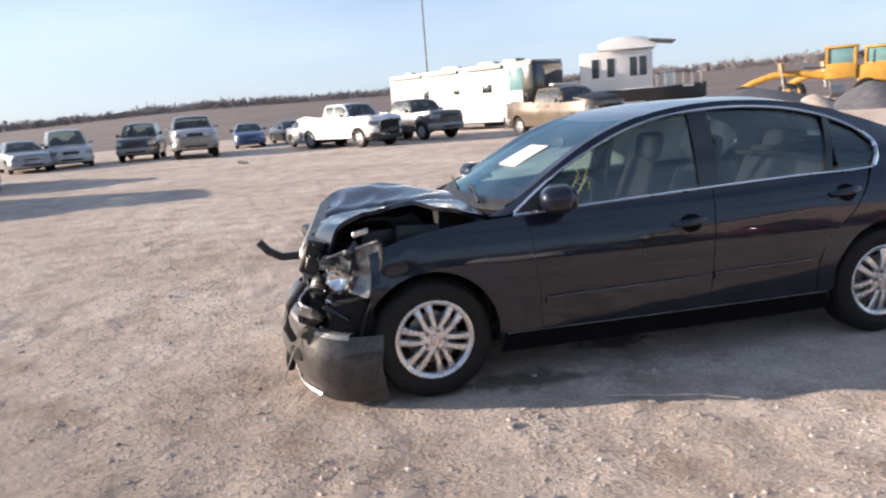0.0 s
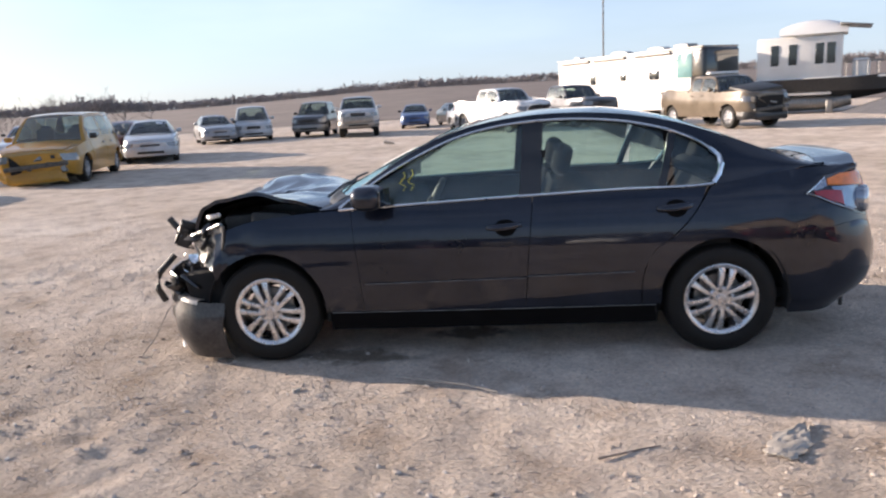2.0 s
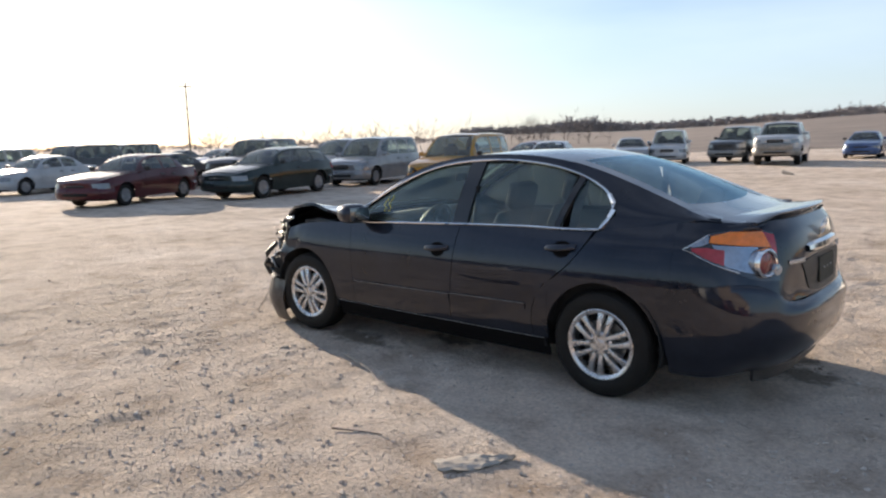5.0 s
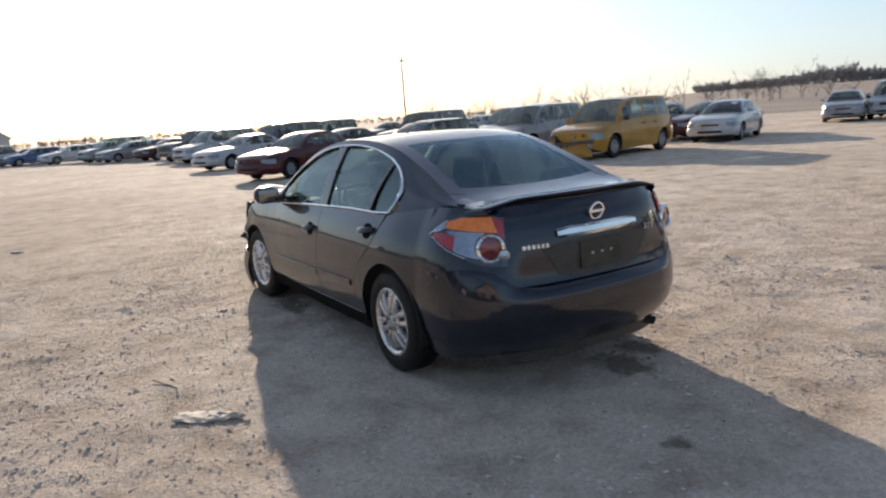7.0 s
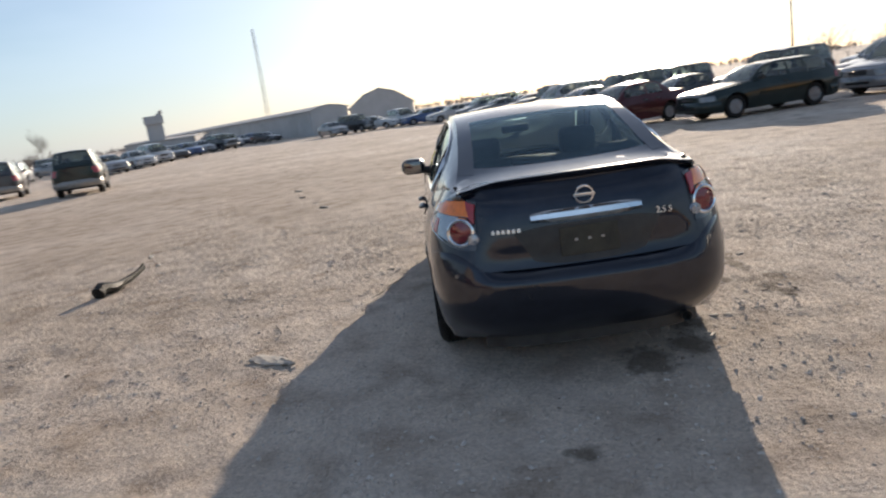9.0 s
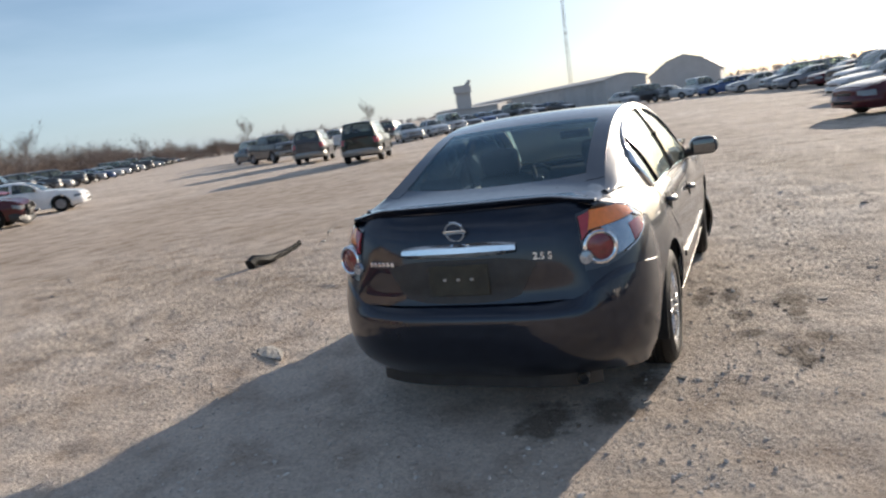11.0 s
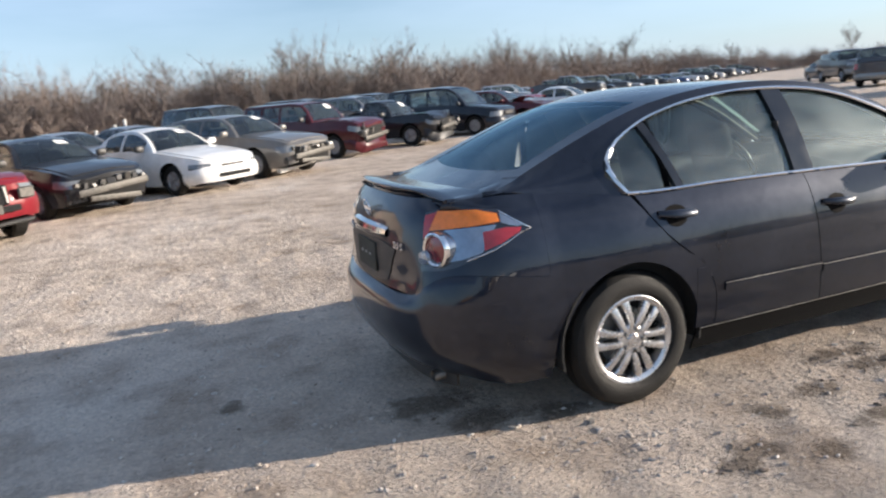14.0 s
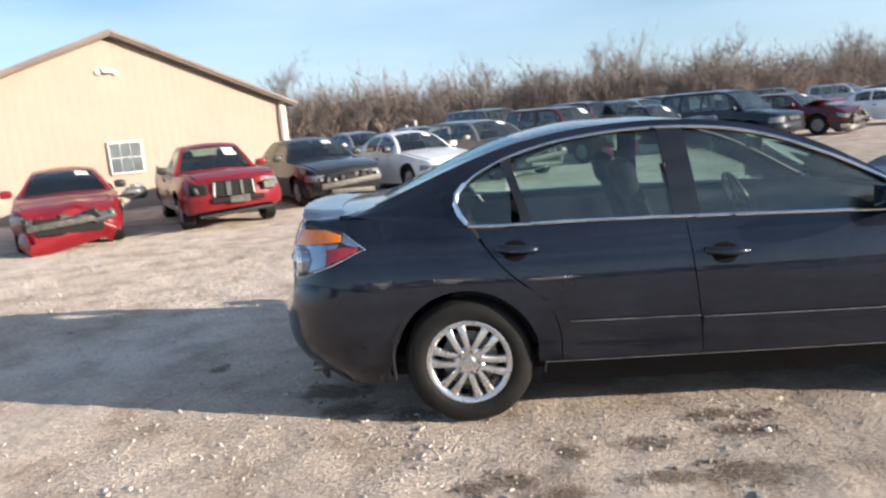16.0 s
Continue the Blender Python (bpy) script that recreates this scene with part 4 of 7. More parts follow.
    for k in range(6):
        part("name_bar", rbox(0.0205, 0.024, 0.006, 0.002, 1), M_ALLOY, lid, at=face_at(-0.518 + 0.0290 * k, 0.862, 0.005))
    cu = bpy.data.curves.new("lettering", "FONT")
    cu.body, cu.size, cu.extrude, cu.offset, cu.align_x = "2.5 S", 0.046, 0.003, 0.0006, "CENTER"
    tmp = bpy.data.objects.new("lettering", cu)
    scene.collection.objects.link(tmp)
    bpy.context.view_layer.update()
    me = bpy.data.meshes.new_from_object(tmp.evaluated_get(bpy.context.evaluated_depsgraph_get()))
    bpy.data.objects.remove(tmp)
    part("lettering", me, M_ALLOY, lid, at=face_at(0.428, 0.852, 0.005))
    # rear bumper
    rows = []
    for s, us in ((-1, span(1.762, 2.75, 40)), (1, span(2.75, 1.762, 40)[1:])):
        for u in us:
            lo = 0.215 + 0.05 * max(0.0, min(1.0, (u - 1.9) / 0.5))
            rows.append([on_body(u, lo + (BUMP_TOP(u) - 0.003 - lo) * j / 13, s) for j in range(14)] + [on_body(u, BUMP_TOP(u) + 0.010, s, -0.012)])
    bump = part("rear_bumper", sheet(rows, 0.015, inward=Vector((1.6, 0, 0.5))), M_PAINT, car, "dark bumper cover")
    rows = []
    for y in span(-0.60, 0.60, 14):
        rows.append([Vector((2.30 - 0.10 * (y / 0.6) ** 4, y, z)) for z in (0.19, 0.24, 0.30, 0.36)])
    part("lower_valance", sheet(rows, 0.02, inward=Vector((1.6, 0, 0.3))), M_BLACK, bump)
    part("tailpipe", tube([(1.9, 0.50, 0.25), (2.29, 0.52, 0.235)], 0.028, 12, caps=False), M_STEEL, car)
    # underside and cabin tub
    part("underbody", rbox(3.5, 1.25, 0.10, 0.03, 2, pose(0.25, 0, 0.235)), M_LINER, car)
    part("muffler", rbox(0.36, 0.62, 0.17, 0.07, 3, pose(1.98, 0.05, 0.27)), M_STEEL, car)
    part("cabin_floor", rbox(3.0, 1.56, 0.06, 0.02, 1, pose(0.35, 0, 0.33)), M_TRIM_IN, car)
    for s in (-1, 1):
        part("door_card", rbox(2.35, 0.05, 0.58, 0.02, 2, pose(0.28, s * 0.775, 0.66, s * -4, 0, 0)), M_TRIM_IN, car)
    part("firewall", rbox(0.05, 1.5, 0.62, 0.01, 1, pose(-1.05, 0, 0.62)), M_LINER, car)
    part("trunk_wall", rbox(0.05, 1.3, 0.62, 0.01, 1, pose(1.62, 0, 0.66)), M_TRIM_IN, car)
    part("package_shelf", rbox(0.55, 1.28, 0.03, 0.01, 1, pose(1.62, 0, 1.03)), M_CLOTH, car)
    rows = []
    for y in span(-0.74, 0.74, 16):
        k = 0.03 * math.cos(y * 5)
        rows.append([Vector((-1.02, y, 0.955)), Vector((-0.85, y, 0.975)), Vector((-0.62, y, 0.975 + k)), Vector((-0.50, y, 0.93 + k)), Vector((-0.48, y, 0.80)), Vector((-0.58, y, 0.62))])
    dash = part("dashboard", sheet(rows), M_TRIM_IN, car)
    wheel = lathe([(0.175, -0.014), (0.188, -0.018), (0.194, 0.0), (0.186, 0.014), (0.176, 0.012)], 32, closed=True)
    for a in (90, 200, 340):
        tube([(0, 0.02, 0), (0.178 * math.cos(radians(a)), 0, 0.178 * math.sin(radians(a)))], 0.016, 6, wheel)
    rbox(0.12, 0.05, 0.10, 0.03, 2, pose(0, 0.02, 0), wheel)
    part("steering_wheel", wheel, M_BLACK, dash, at=pose(-0.36, -0.37, 0.90, 0, 0, 90) @ pose(0, 0, 0, 24, 0, 0))
    for y in (-0.37, 0.37):
        seat(car, 0.04, y)
    part("rear_bench", rbox(0.50, 1.30, 0.20, 0.07, 3, pose(1.10, 0, 0.50, 0, -8, 0)), M_CLOTH, car)
    bb = part("rear_backrest", rbox(0.16, 1.30, 0.60, 0.07, 3, pose(1.42, 0, 0.80, 0, 24, 0)), M_CLOTH, car)
    for y in (-0.40, 0.40):
        part("headrest", rbox(0.11, 0.27, 0.16, 0.05, 3, pose(1.56, y, 1.11, 0, 20, 0)), M_CLOTH, bb)
    part("inner_mirror", rbox(0.03, 0.24, 0.065, 0.02, 2, pose(-0.33, 0, 1.27)), M_BLACK, car)
    for s in (-1, 1):
        part("seat_belt", tube([(0.36, s * 0.70, 1.25), (0.30, s * 0.69, 0.95), (0.28, s * 0.70, 0.60)], 0.016, 6), M_TRIM_IN, car)
    sheet_p = [[on_top(-0.72 + 0.23 * i / 4, -0.34 + 0.44 * j / 4, 0.008) for j in range(5)] for i in range(5)]
    part("windshield_paper", sheet(sheet_p, 0.002, inward=Vector((0, 0, 0))), M_PAPER, car, "white paper sheet on the glass")
    # crayon numbers on glass, as plain strokes
    for k in range(2):
        pts = [on_pillar(-0.50 + 0.05 * k + 0.02 * math.sin(i * 2.3), 0.30 + 0.10 * i - 0.02 * k, -1, -0.006) for i in range(5)]
        part("crayon_mark", tube(pts, 0.0026, 4), M_YELLOWCRAYON, car)
    wreck_front(car)
    return car


def wreck_front(car):
    """The buckled hood, the torn nose and the hanging bumper."""
    rnd = random.Random(5)
    prof = crv((-2.03, 0.72), (-2.0, 0.83), (-1.95, 0.92), (-1.86, 0.968), (-1.72, 0.998), (-1.55, 1.020), (-1.38, 1.030), (-1.2, 1.020), (-1.06, 1.0), (-0.98, 0.99))
    rows = []
    for i in range(45):
        x = -2.03 + 1.05 * i / 44
        row = []
        for j in range(41):
            v = -1 + j / 20
            fold = max(0.0, min(1.0, (-1.0 - x) / 0.4))
            hw = 0.70 + 0.03 * math.sin(x * 7)
            y = v * hw
            z = prof(x) - 0.055 * abs(v) ** 2.4 * (1 - fold) + fold * (0.022 * abs(v) ** 3 - 0.030 * (1 - v * v))
            wave = (5.2 * y + 2.4 * x + 0.6) / 6.283 % 1.0
            z += fold * (0.034 * (abs(2 * wave - 1) - 0.5) + 0.030 * noise.noise(Vector((x * 3.1, y * 2.7, 0.4))) - 0.028 * abs(noise.noise(Vector((x * 4.2 + y, y * 3.3 - x, 2.7)))))
            z -= fold * 0.05 * max(0, 1 - abs(y - 0.05 + 0.35 * (x + 1.6)) / 0.10)
            xx = x + fold * 0.09 * noise.noise(Vector((y * 2.2, z * 3, 4.0))) + 0.10 * fold * v * v * max(0, (-1.7 - x) / 0.3)
            row.append(Vector((xx, y, z)))
        rows.append(row)
    hood = part("hood", sheet(rows, 0.022, inward=Vector((-1.5, 0, 0.3))), M_PAINT, car, "buckled dark hood folded up in the middle", sharp=24)
    under = [[p + Vector((0.03, 0, -0.035)) for p in r[3:-3]] for r in rows[2:30]]
    part("hood_liner", sheet(under), M_BLACK, hood)
    part("cowl", sheet([[on_top(a, v, 0.006 - 0.02 * (a < -1.07)) for v in span(-0.98, 0.98, 16)] for a in span(-1.10, -1.01, 3)], 0.01, inward=Vector((0, 0, 0))), M_BLACK, car)
    for y0, y1 in ((-0.55, 0.02), (0.02, 0.5)):
        part("wiper", tube([(-1.02, y0, 1.005), (-0.98, (y0 + y1) / 2, 1.045), (-0.95, y1, 1.05)], 0.009, 6), M_BLACK, car)
    # engine bay in the dark
    for y in (-0.60, 0.60):
        part("splash_liner", rbox(0.26, 0.44, 0.34, 0.05, 2, pose(-1.80, y, 0.44, 4, -8, 0)), M_LINER, car)
    part("engine_block", rbox(0.62, 1.05, 0.40, 0.06, 2, pose(-1.52, 0.05, 0.62, 3, 4, 2)), M_LINER, car)
    part("battery", rbox(0.20, 0.25, 0.20, 0.015, 2, pose(-1.62, -0.47, 0.82, 4, -3, 8)), M_BLACK, car)
    part("fuse_box", rbox(0.26, 0.18, 0.12, 0.02, 2, pose(-1.40, -0.55, 0.86, -6, 5, 4)), M_BLACK, car)
    part("radiator", rbox(0.07, 1.05, 0.46, 0.015, 1, pose(-1.90, 0.0, 0.60, 0, -13, 7)), M_BLACK, car)
    part("radiator_support", rbox(0.10, 1.25, 0.09, 0.02, 1, pose(-1.93, 0.02, 0.86, 5, 9, -6)), M_STEEL, car)
    beam = []
    for y in span(-0.66, 0.66, 14):
        beam.append([Vector((-1.99 - 0.07 * math.cos(y * 2.0) + 0.03 * noise.noise(Vector((y * 4, 0, 2))), y, z + 0.03 * noise.noise(Vector((y * 3, 5, 0))))) for z in (0.46, 0.50, 0.56, 0.60)])
    part("bumper_beam", sheet(beam, 0.05, inward=Vector((-1.5, 0, 0.5))), M_BLACK, car)
    for k in range(4):
        z = 0.45 + 0.11 * k
        pts = [(-1.97 + 0.05 * rnd.random() - 0.03 * k * 0.3, y, z + 0.03 * rnd.uniform(-1, 1)) for y in span(-0.66, 0.10, 4)]
        part("grille_slat", tube(pts, 0.014, 6), M_GLOSSBLACK, car)
    # torn pieces near the left lamp
    for k in range(26):
        a = rnd.uniform(0, 6.28)
        x, y, z = rnd.uniform(-2.00, -1.74), rnd.uniform(-0.78, -0.15), rnd.uniform(0.44, 0.86)
        m_ = (M_BLACK, M_GLOSSBLACK, M_BLACK, M_GUTS, M_GLOSSBLACK, M_BLACK)[k % 6]
        sx, sy, sz = rnd.uniform(0.05, 0.20), rnd.uniform(0.02, 0.09), rnd.uniform(0.02, 0.13)
        b = rbox(sx, sy, sz, 0.01, 1, pose(x, y, z, rnd.uniform(-50, 50), rnd.uniform(-60, 60), rnd.uniform(-70, 70)))
        for v in b.verts:
            v.co += Vector((noise.noise(v.co * 14), noise.noise(v.co * 14 + Vector((4, 0, 0))), noise.noise(v.co * 14 + Vector((0, 4, 0))))) * 0.03
        part("torn_bracket", b, m_, car)
    for k in range(9):
        x, y, z = rnd.uniform(-1.98, -1.8), rnd.uniform(-0.78, -0.1), rnd.uniform(0.55, 0.90)
        pts = [(x + rnd.uniform(-0.03, 0.03) * i, y + 0.09 * i * rnd.uniform(-0.6, 1), z - 0.05 * i * rnd.uniform(0.2, 1.2)) for i in range(5)]
        part("wiring_loom", tube(pts, 0.008, 6), M_BLACK, car)
    # broken head lamp on the left
    rows = []
    for i in range(11):
        f = i / 10
        row = []
        for j in range(7):
            g = j / 6
            z = 0.60 + 0.06 * (1 - f) + (0.285 - 0.16 * (1 - f)) * g
            x = -1.93 + 0.20 * f + 0.09 * g * f + 0.035 * math.sin(g * 3.1)
            y = -0.66 - 0.185 * f - 0.015 * math.sin(g * 3) + 0.02 * noise.noise(Vector((f * 4, g * 4, 1)))
            row.append(Vector((x, y, z)))
        rows.append(row)
    hl = part("head_lamp", sheet(rows, 0.02, inward=Vector((-1.5, 0, 0.7))), M_CLEAR, car, "broken hanging head lamp with scratched lens")
    part("lamp_bezel", tube([r[-1] + Vector((0, -0.006, 0.01)) for r in rows], 0.011, 6), M_CLEAR, hl)
    part("lamp_edge", tube([p + Vector((0.01, -0.008, 0)) for p in rows[-1]], 0.010, 6), M_BLACK, hl)
    part("lamp_bowl", lathe([(0.0005, 0.03), (0.03, 0.024), (0.055, 0.0), (0.06, -0.012)], 20), M_CHROME, hl, at=pose(-1.865, -0.772, 0.70, 0, 0, -35))
    # right head lamp, pushed back
    rows = [[Vector((-2.0 + 0.30 * i / 8 + 0.05 * j / 4, 0.62 + 0.21 * i / 8, 0.64 + 0.19 * j / 4)) for j in range(5)] for i in range(9)]
    part("head_lamp", sheet(rows, 0.02, inward=Vector((-1.5, 0, 0.7))), M_CLEAR, car)
    # hanging bumper cover
    rows = []
    for i in range(61):
        a = -1 + i / 30
        y = 0.885 * math.sin(a * math.pi / 2 * 0.99)
        xf = -1.66 - 0.50 * max(0.0, math.cos(a * math.pi / 2)) ** 0.55
        right = max(0.0, a)
        row = []
        for j in range(11):
            g = j / 10
            z = 0.035 + 0.05 * right + (0.355 + 0.06 * math.cos(a * 1.4) * (1 - right)) * g
            bulge = 0.06 * math.sin(math.pi * min(1, g * 1.05)) - 0.05 * (1 - g) ** 2
            n = 0.03 * noise.noise(Vector((a * 4, g * 3, 2.0)))
            row.append(Vector((xf - (bulge + n) * (0.35 + 0.65 * math.cos(a * math.pi / 2)), y * (1 + 0.02 * math.sin(3 * g)) - (bulge * 0.25) * (1 if a < 0 else -1) * abs(math.sin(a * 1.57)), z)))
        rows.append(row)
    fb = part("front_bumper", sheet(rows, 0.012, inward=Vector((-1.4, 0, 0.2))), M_PAINT_DUST, car, "torn bumper cover hanging to the gravel")
    lip = []
    for r in rows[3:40]:
        e = r[-1]
        back = Vector((-1.55 - e.x, -e.y * 0.35, 0)).normalized()
        lip.append([e + back * w + Vector((0, 0, h)) for w, h in ((-0.006, -0.016), (0.002, 0.006), (0.028, 0.014), (0.050, 0.008))])
    part("bumper_lip", sheet(lip, 0.006, inward=Vector((-1.6, 0, 0.2))), M_LIP, fb, "scuffed upper lip coloured pale as lit by the sky")
    part("lower_lip", tube([r[1] + Vector((-0.02, 0, 0)) for r in rows[10:30]], 0.010, 6), M_ALLOY, fb)
    part("fog_recess", rbox(0.05, 0.14, 0.08, 0.03, 2, pose(-2.115, -0.60, 0.27, 0, 0, 30)), M_LINER, fb)
    part("air_intake", rbox(0.05, 0.85, 0.10, 0.03, 2, pose(-2.175, 0.0, 0.15)), M_LINER, fb)
    rows = [[Vector((-2.01 - 0.10 * math.sin(math.pi * f) * (1 - 0.35 * g) + 0.02 * noise.noise(Vector((f * 4, g * 5, 7))), -0.56 - 0.20 * f, 0.38 + 0.24 * g - 0.08 * f * g)) for g in span(0, 1, 8)] for f in span(0, 1, 10)]
    corner = part("torn_corner", sheet(rows, 0.008, inward=Vector((-1.9, -0.6, 0.5))), M_PAINT_DUST, car, "torn folded corner of the bumper cover")
    part("torn_edge", tube([r[-1] for r in rows], 0.007, 6), M_ALLOY, corner)
    for k in range(22):
        b = rbox(rnd.uniform(0.04, 0.16), rnd.uniform(0.02, 0.08), rnd.uniform(0.015, 0.06), 0.008, 1, pose(rnd.uniform(-2.04, -1.88), rnd.uniform(-0.84, -0.20), rnd.uniform(0.40, 0.64), rnd.uniform(-35, 35), rnd.uniform(-40, 40), rnd.uniform(-70, 70)))
        for v in b.verts:
            v.co += Vector((noise.noise(v.co * 17), noise.noise(v.co * 17 + Vector((4, 0, 0))), noise.noise(v.co * 17 + Vector((0, 4, 0))))) * 0.025
        part("torn_bracket", b, (M_GLOSSBLACK, M_BLACK, M_GLOSSBLACK, M_LINER)[k % 4], car)
    for k in range(44):
        p = Vector((rnd.uniform(-2.00, -1.84), rnd.uniform(-0.82, -0.35), rnd.uniform(0.44, 0.84)))
        q = rnd.uniform(0.010, 0.032)
        part("lens_shard", rbox(q, q * 0.6, q * 0.25, 0.001, 1, Matrix.Translation(p) @ pose(0, 0, 0, rnd.uniform(0, 180), rnd.uniform(0, 180), rnd.uniform(0, 180))), (M_CHROME, M_CLEAR, M_ALLOY)[k % 3], car)
    # hose and shreds
    part("torn_hose", tube([(-1.94, -0.26, 0.790), (-2.06, -0.24, 0.752), (-2.16, -0.21, 0.748), (-2.235, -0.19, 0.785), (-2.285, -0.18, 0.845)], 0.024, 10), M_BLACK, car)
    part("torn_strip", tube([(-2.04, -0.68, 0.68), (-2.13, -0.73, 0.58), (-2.16, -0.73, 0.47), (-2.13, -0.70, 0.38)], 0.022, 8), M_BLACK, car)
    part("dangling_wire", tube([(-2.02, -0.64, 0.44), (-2.14, -0.68, 0.30), (-2.22, -0.72, 0.14), (-2.32, -0.74, 0.02)], 0.004, 6), M_SHARD, car)
    part("torn_fin", rbox(0.10, 0.03, 0.19, 0.01, 1, pose(-1.985, -0.60, 0.80, 10, 20, 10)), M_BLACK, car)
    part("bright_shard", rbox(0.09, 0.012, 0.03, 0.005, 1, pose(-1.72, -0.745, 0.93, 0, -14, 0)), M_ALLOY, car)


SEDAN = sedan()


# ---- paints of the yard's other vehicles ----
def paint(name, c, metal=0.2):
    return mat(name + "_paint", c, 0.30, metal, 0.22, 2.2, coat=0.7, spec=0.15, second=tuple(min(1, v * 1.25 + 0.008) for v in c))


PAINTS = {
    "white": paint("white", (0.72, 0.72, 0.71), 0.0),
    "silver": paint("silver", (0.24, 0.245, 0.255), 0.4),
    "pale": paint("pale_grey", (0.42, 0.43, 0.44), 0.1),
    "grey_brown": paint("grey_brown", (0.155, 0.147, 0.137), 0.2),
    "dark_grey": paint("dark_grey", (0.06, 0.062, 0.068), 0.3),
    "black": paint("black", (0.014, 0.015, 0.018), 0.1),
    "navy": paint("navy", (0.008, 0.010, 0.017), 0.1),
    "blue": paint("blue", (0.05, 0.09, 0.20), 0.2),
    "red": paint("red", (0.17, 0.006, 0.012), 0.0),
    "maroon": paint("maroon", (0.062, 0.005, 0.009), 0.0),
    "yellow": paint("mustard_yellow", (0.36, 0.185, 0.022), 0.0),
    "tan": paint("tan", (0.135, 0.108, 0.078), 0.1),
    "green": paint("dark_green", (0.010, 0.020, 0.019), 0.2),
}
M_AUTO_GLASS = glass_mat("green_auto_glass", (0.62, 0.74, 0.70), dust=0.09)
M_DARK_GLASS = mat("dark_coach_glass", (0.020, 0.026, 0.028), 0.05, 0, 0.2, 3, coat=1.0)
M_HUBCAP = mat("grey_wheel_cover", (0.34, 0.34, 0.35), 0.35, 0.7, 0.3, 12)
M_LAMP = mat("pale_head_lamp", (0.20, 0.205, 0.21), 0.15, 0.3, 0.2, 20, coat=1.0)


def plain_wheel(r, w):
    prof = [(r * 0.62, -w / 2 + 0.02), (r * 0.66, -w / 2), (r * 0.9, -w / 2 - 0.004), (r * 0.985, -w / 2 + 0.03), (r, 0), (r * 0.985, w / 2 - 0.03), (r * 0.9, w / 2), (r * 0.62, w / 2 - 0.02)]
    tyre = mesh_of("tyre", lathe(prof, 18), 30)
    tyre.materials.append(M_TYRE)
    rim = lathe([(r * 0.63, -w / 2 + 0.02), (r * 0.58, -w / 2 + 0.005), (r * 0.52, -w / 2 + 0.03), (r * 0.2, -w / 2 + 0.02), (r * 0.16, -w / 2 + 0.004), (0.001, -w / 2 + 0.004)], 18)
    for k in range(7):
        a = 2 * math.pi * k / 7
        tube([(r * 0.18 * math.cos(a), -w / 2 + 0.012, r * 0.18 * math.sin(a)), (r * 0.58 * math.cos(a), -w / 2 + 0.006, r * 0.58 * math.sin(a))], r * 0.055, 4, rim, caps=False)
    rim = mesh_of("rim", rim, 30)
    rim.materials.append(M_HUBCAP)
    return tyre, rim


WHEELS = {k: plain_wheel(*k) for k in ((0.31, 0.19), (0.34, 0.22), (0.37, 0.24), (0.42, 0.28))}

SEDAN_SPEC = dict(L=4.6, W=1.75, H=1.42, wb=2.68, wk=(0.31, 0.19), zb=0.20, nose=0.70, hood=0.92, belt=0.96, deck=0.98, ws0=0.78, ws1=0.02, rw1=-0.98, rw0=-1.58, panes=2)
COMPACT_SPEC = dict(L=4.35, W=1.70, H=1.38, wb=2.60, wk=(0.31, 0.19), zb=0.19, nose=0.64, hood=0.88, belt=0.92, deck=0.94, ws0=0.80, ws1=0.06, rw1=-0.86, rw0=-1.48, panes=2)
WAGON_SPEC = dict(L=4.75, W=1.78, H=1.50, wb=2.72, wk=(0.34, 0.22), zb=0.22, nose=0.74, hood=0.97, belt=1.01, deck=1.02, ws0=0.85, ws1=0.10, rw1=-1.75, rw0=-2.2, panes=3)
VAN_SPEC = dict(L=4.85, W=1.92, H=1.78, wb=2.95, wk=(0.34, 0.22), zb=0.22, nose=0.80, hood=1.02, belt=1.08, deck=1.10, ws0=1.25, ws1=0.42, rw1=-2.1, rw0=-2.36, panes=3)
SUV_SPEC = dict(L=4.8, W=1.88, H=1.85, wb=2.80, wk=(0.37, 0.24), zb=0.30, nose=0.98, hood=1.14, belt=1.20, deck=1.20, ws0=0.72, ws1=0.22, rw1=-2.1, rw0=-2.3, panes=3)
MIDSUV_SPEC = dict(L=4.6, W=1.80, H=1.68, wb=2.75, wk=(0.34, 0.22), zb=0.27, nose=0.90, hood=1.05, belt=1.10, deck=1.10, ws0=0.72, ws1=0.18, rw1=-1.98, rw0=-2.2, panes=3)
PICKUP_SPEC = dict(L=4.85, W=1.72, H=1.50, wb=2.85, wk=(0.34, 0.22), zb=0.28, nose=0.84, hood=0.95, belt=0.99, deck=0.97, ws0=0.80, ws1=0.30, rw1=-0.38, rw0=-0.50, panes=1, bed=(-0.60, -2.48))
BIG_PICKUP_SPEC = dict(L=5.7, W=2.02, H=1.98, wb=3.55, wk=(0.42, 0.28), zb=0.42, nose=1.20, hood=1.32, belt=1.36, deck=1.30, ws0=1.15, ws1=0.65, rw1=-0.62, rw0=-0.72, panes=2, bed=(-0.85, -2.78))


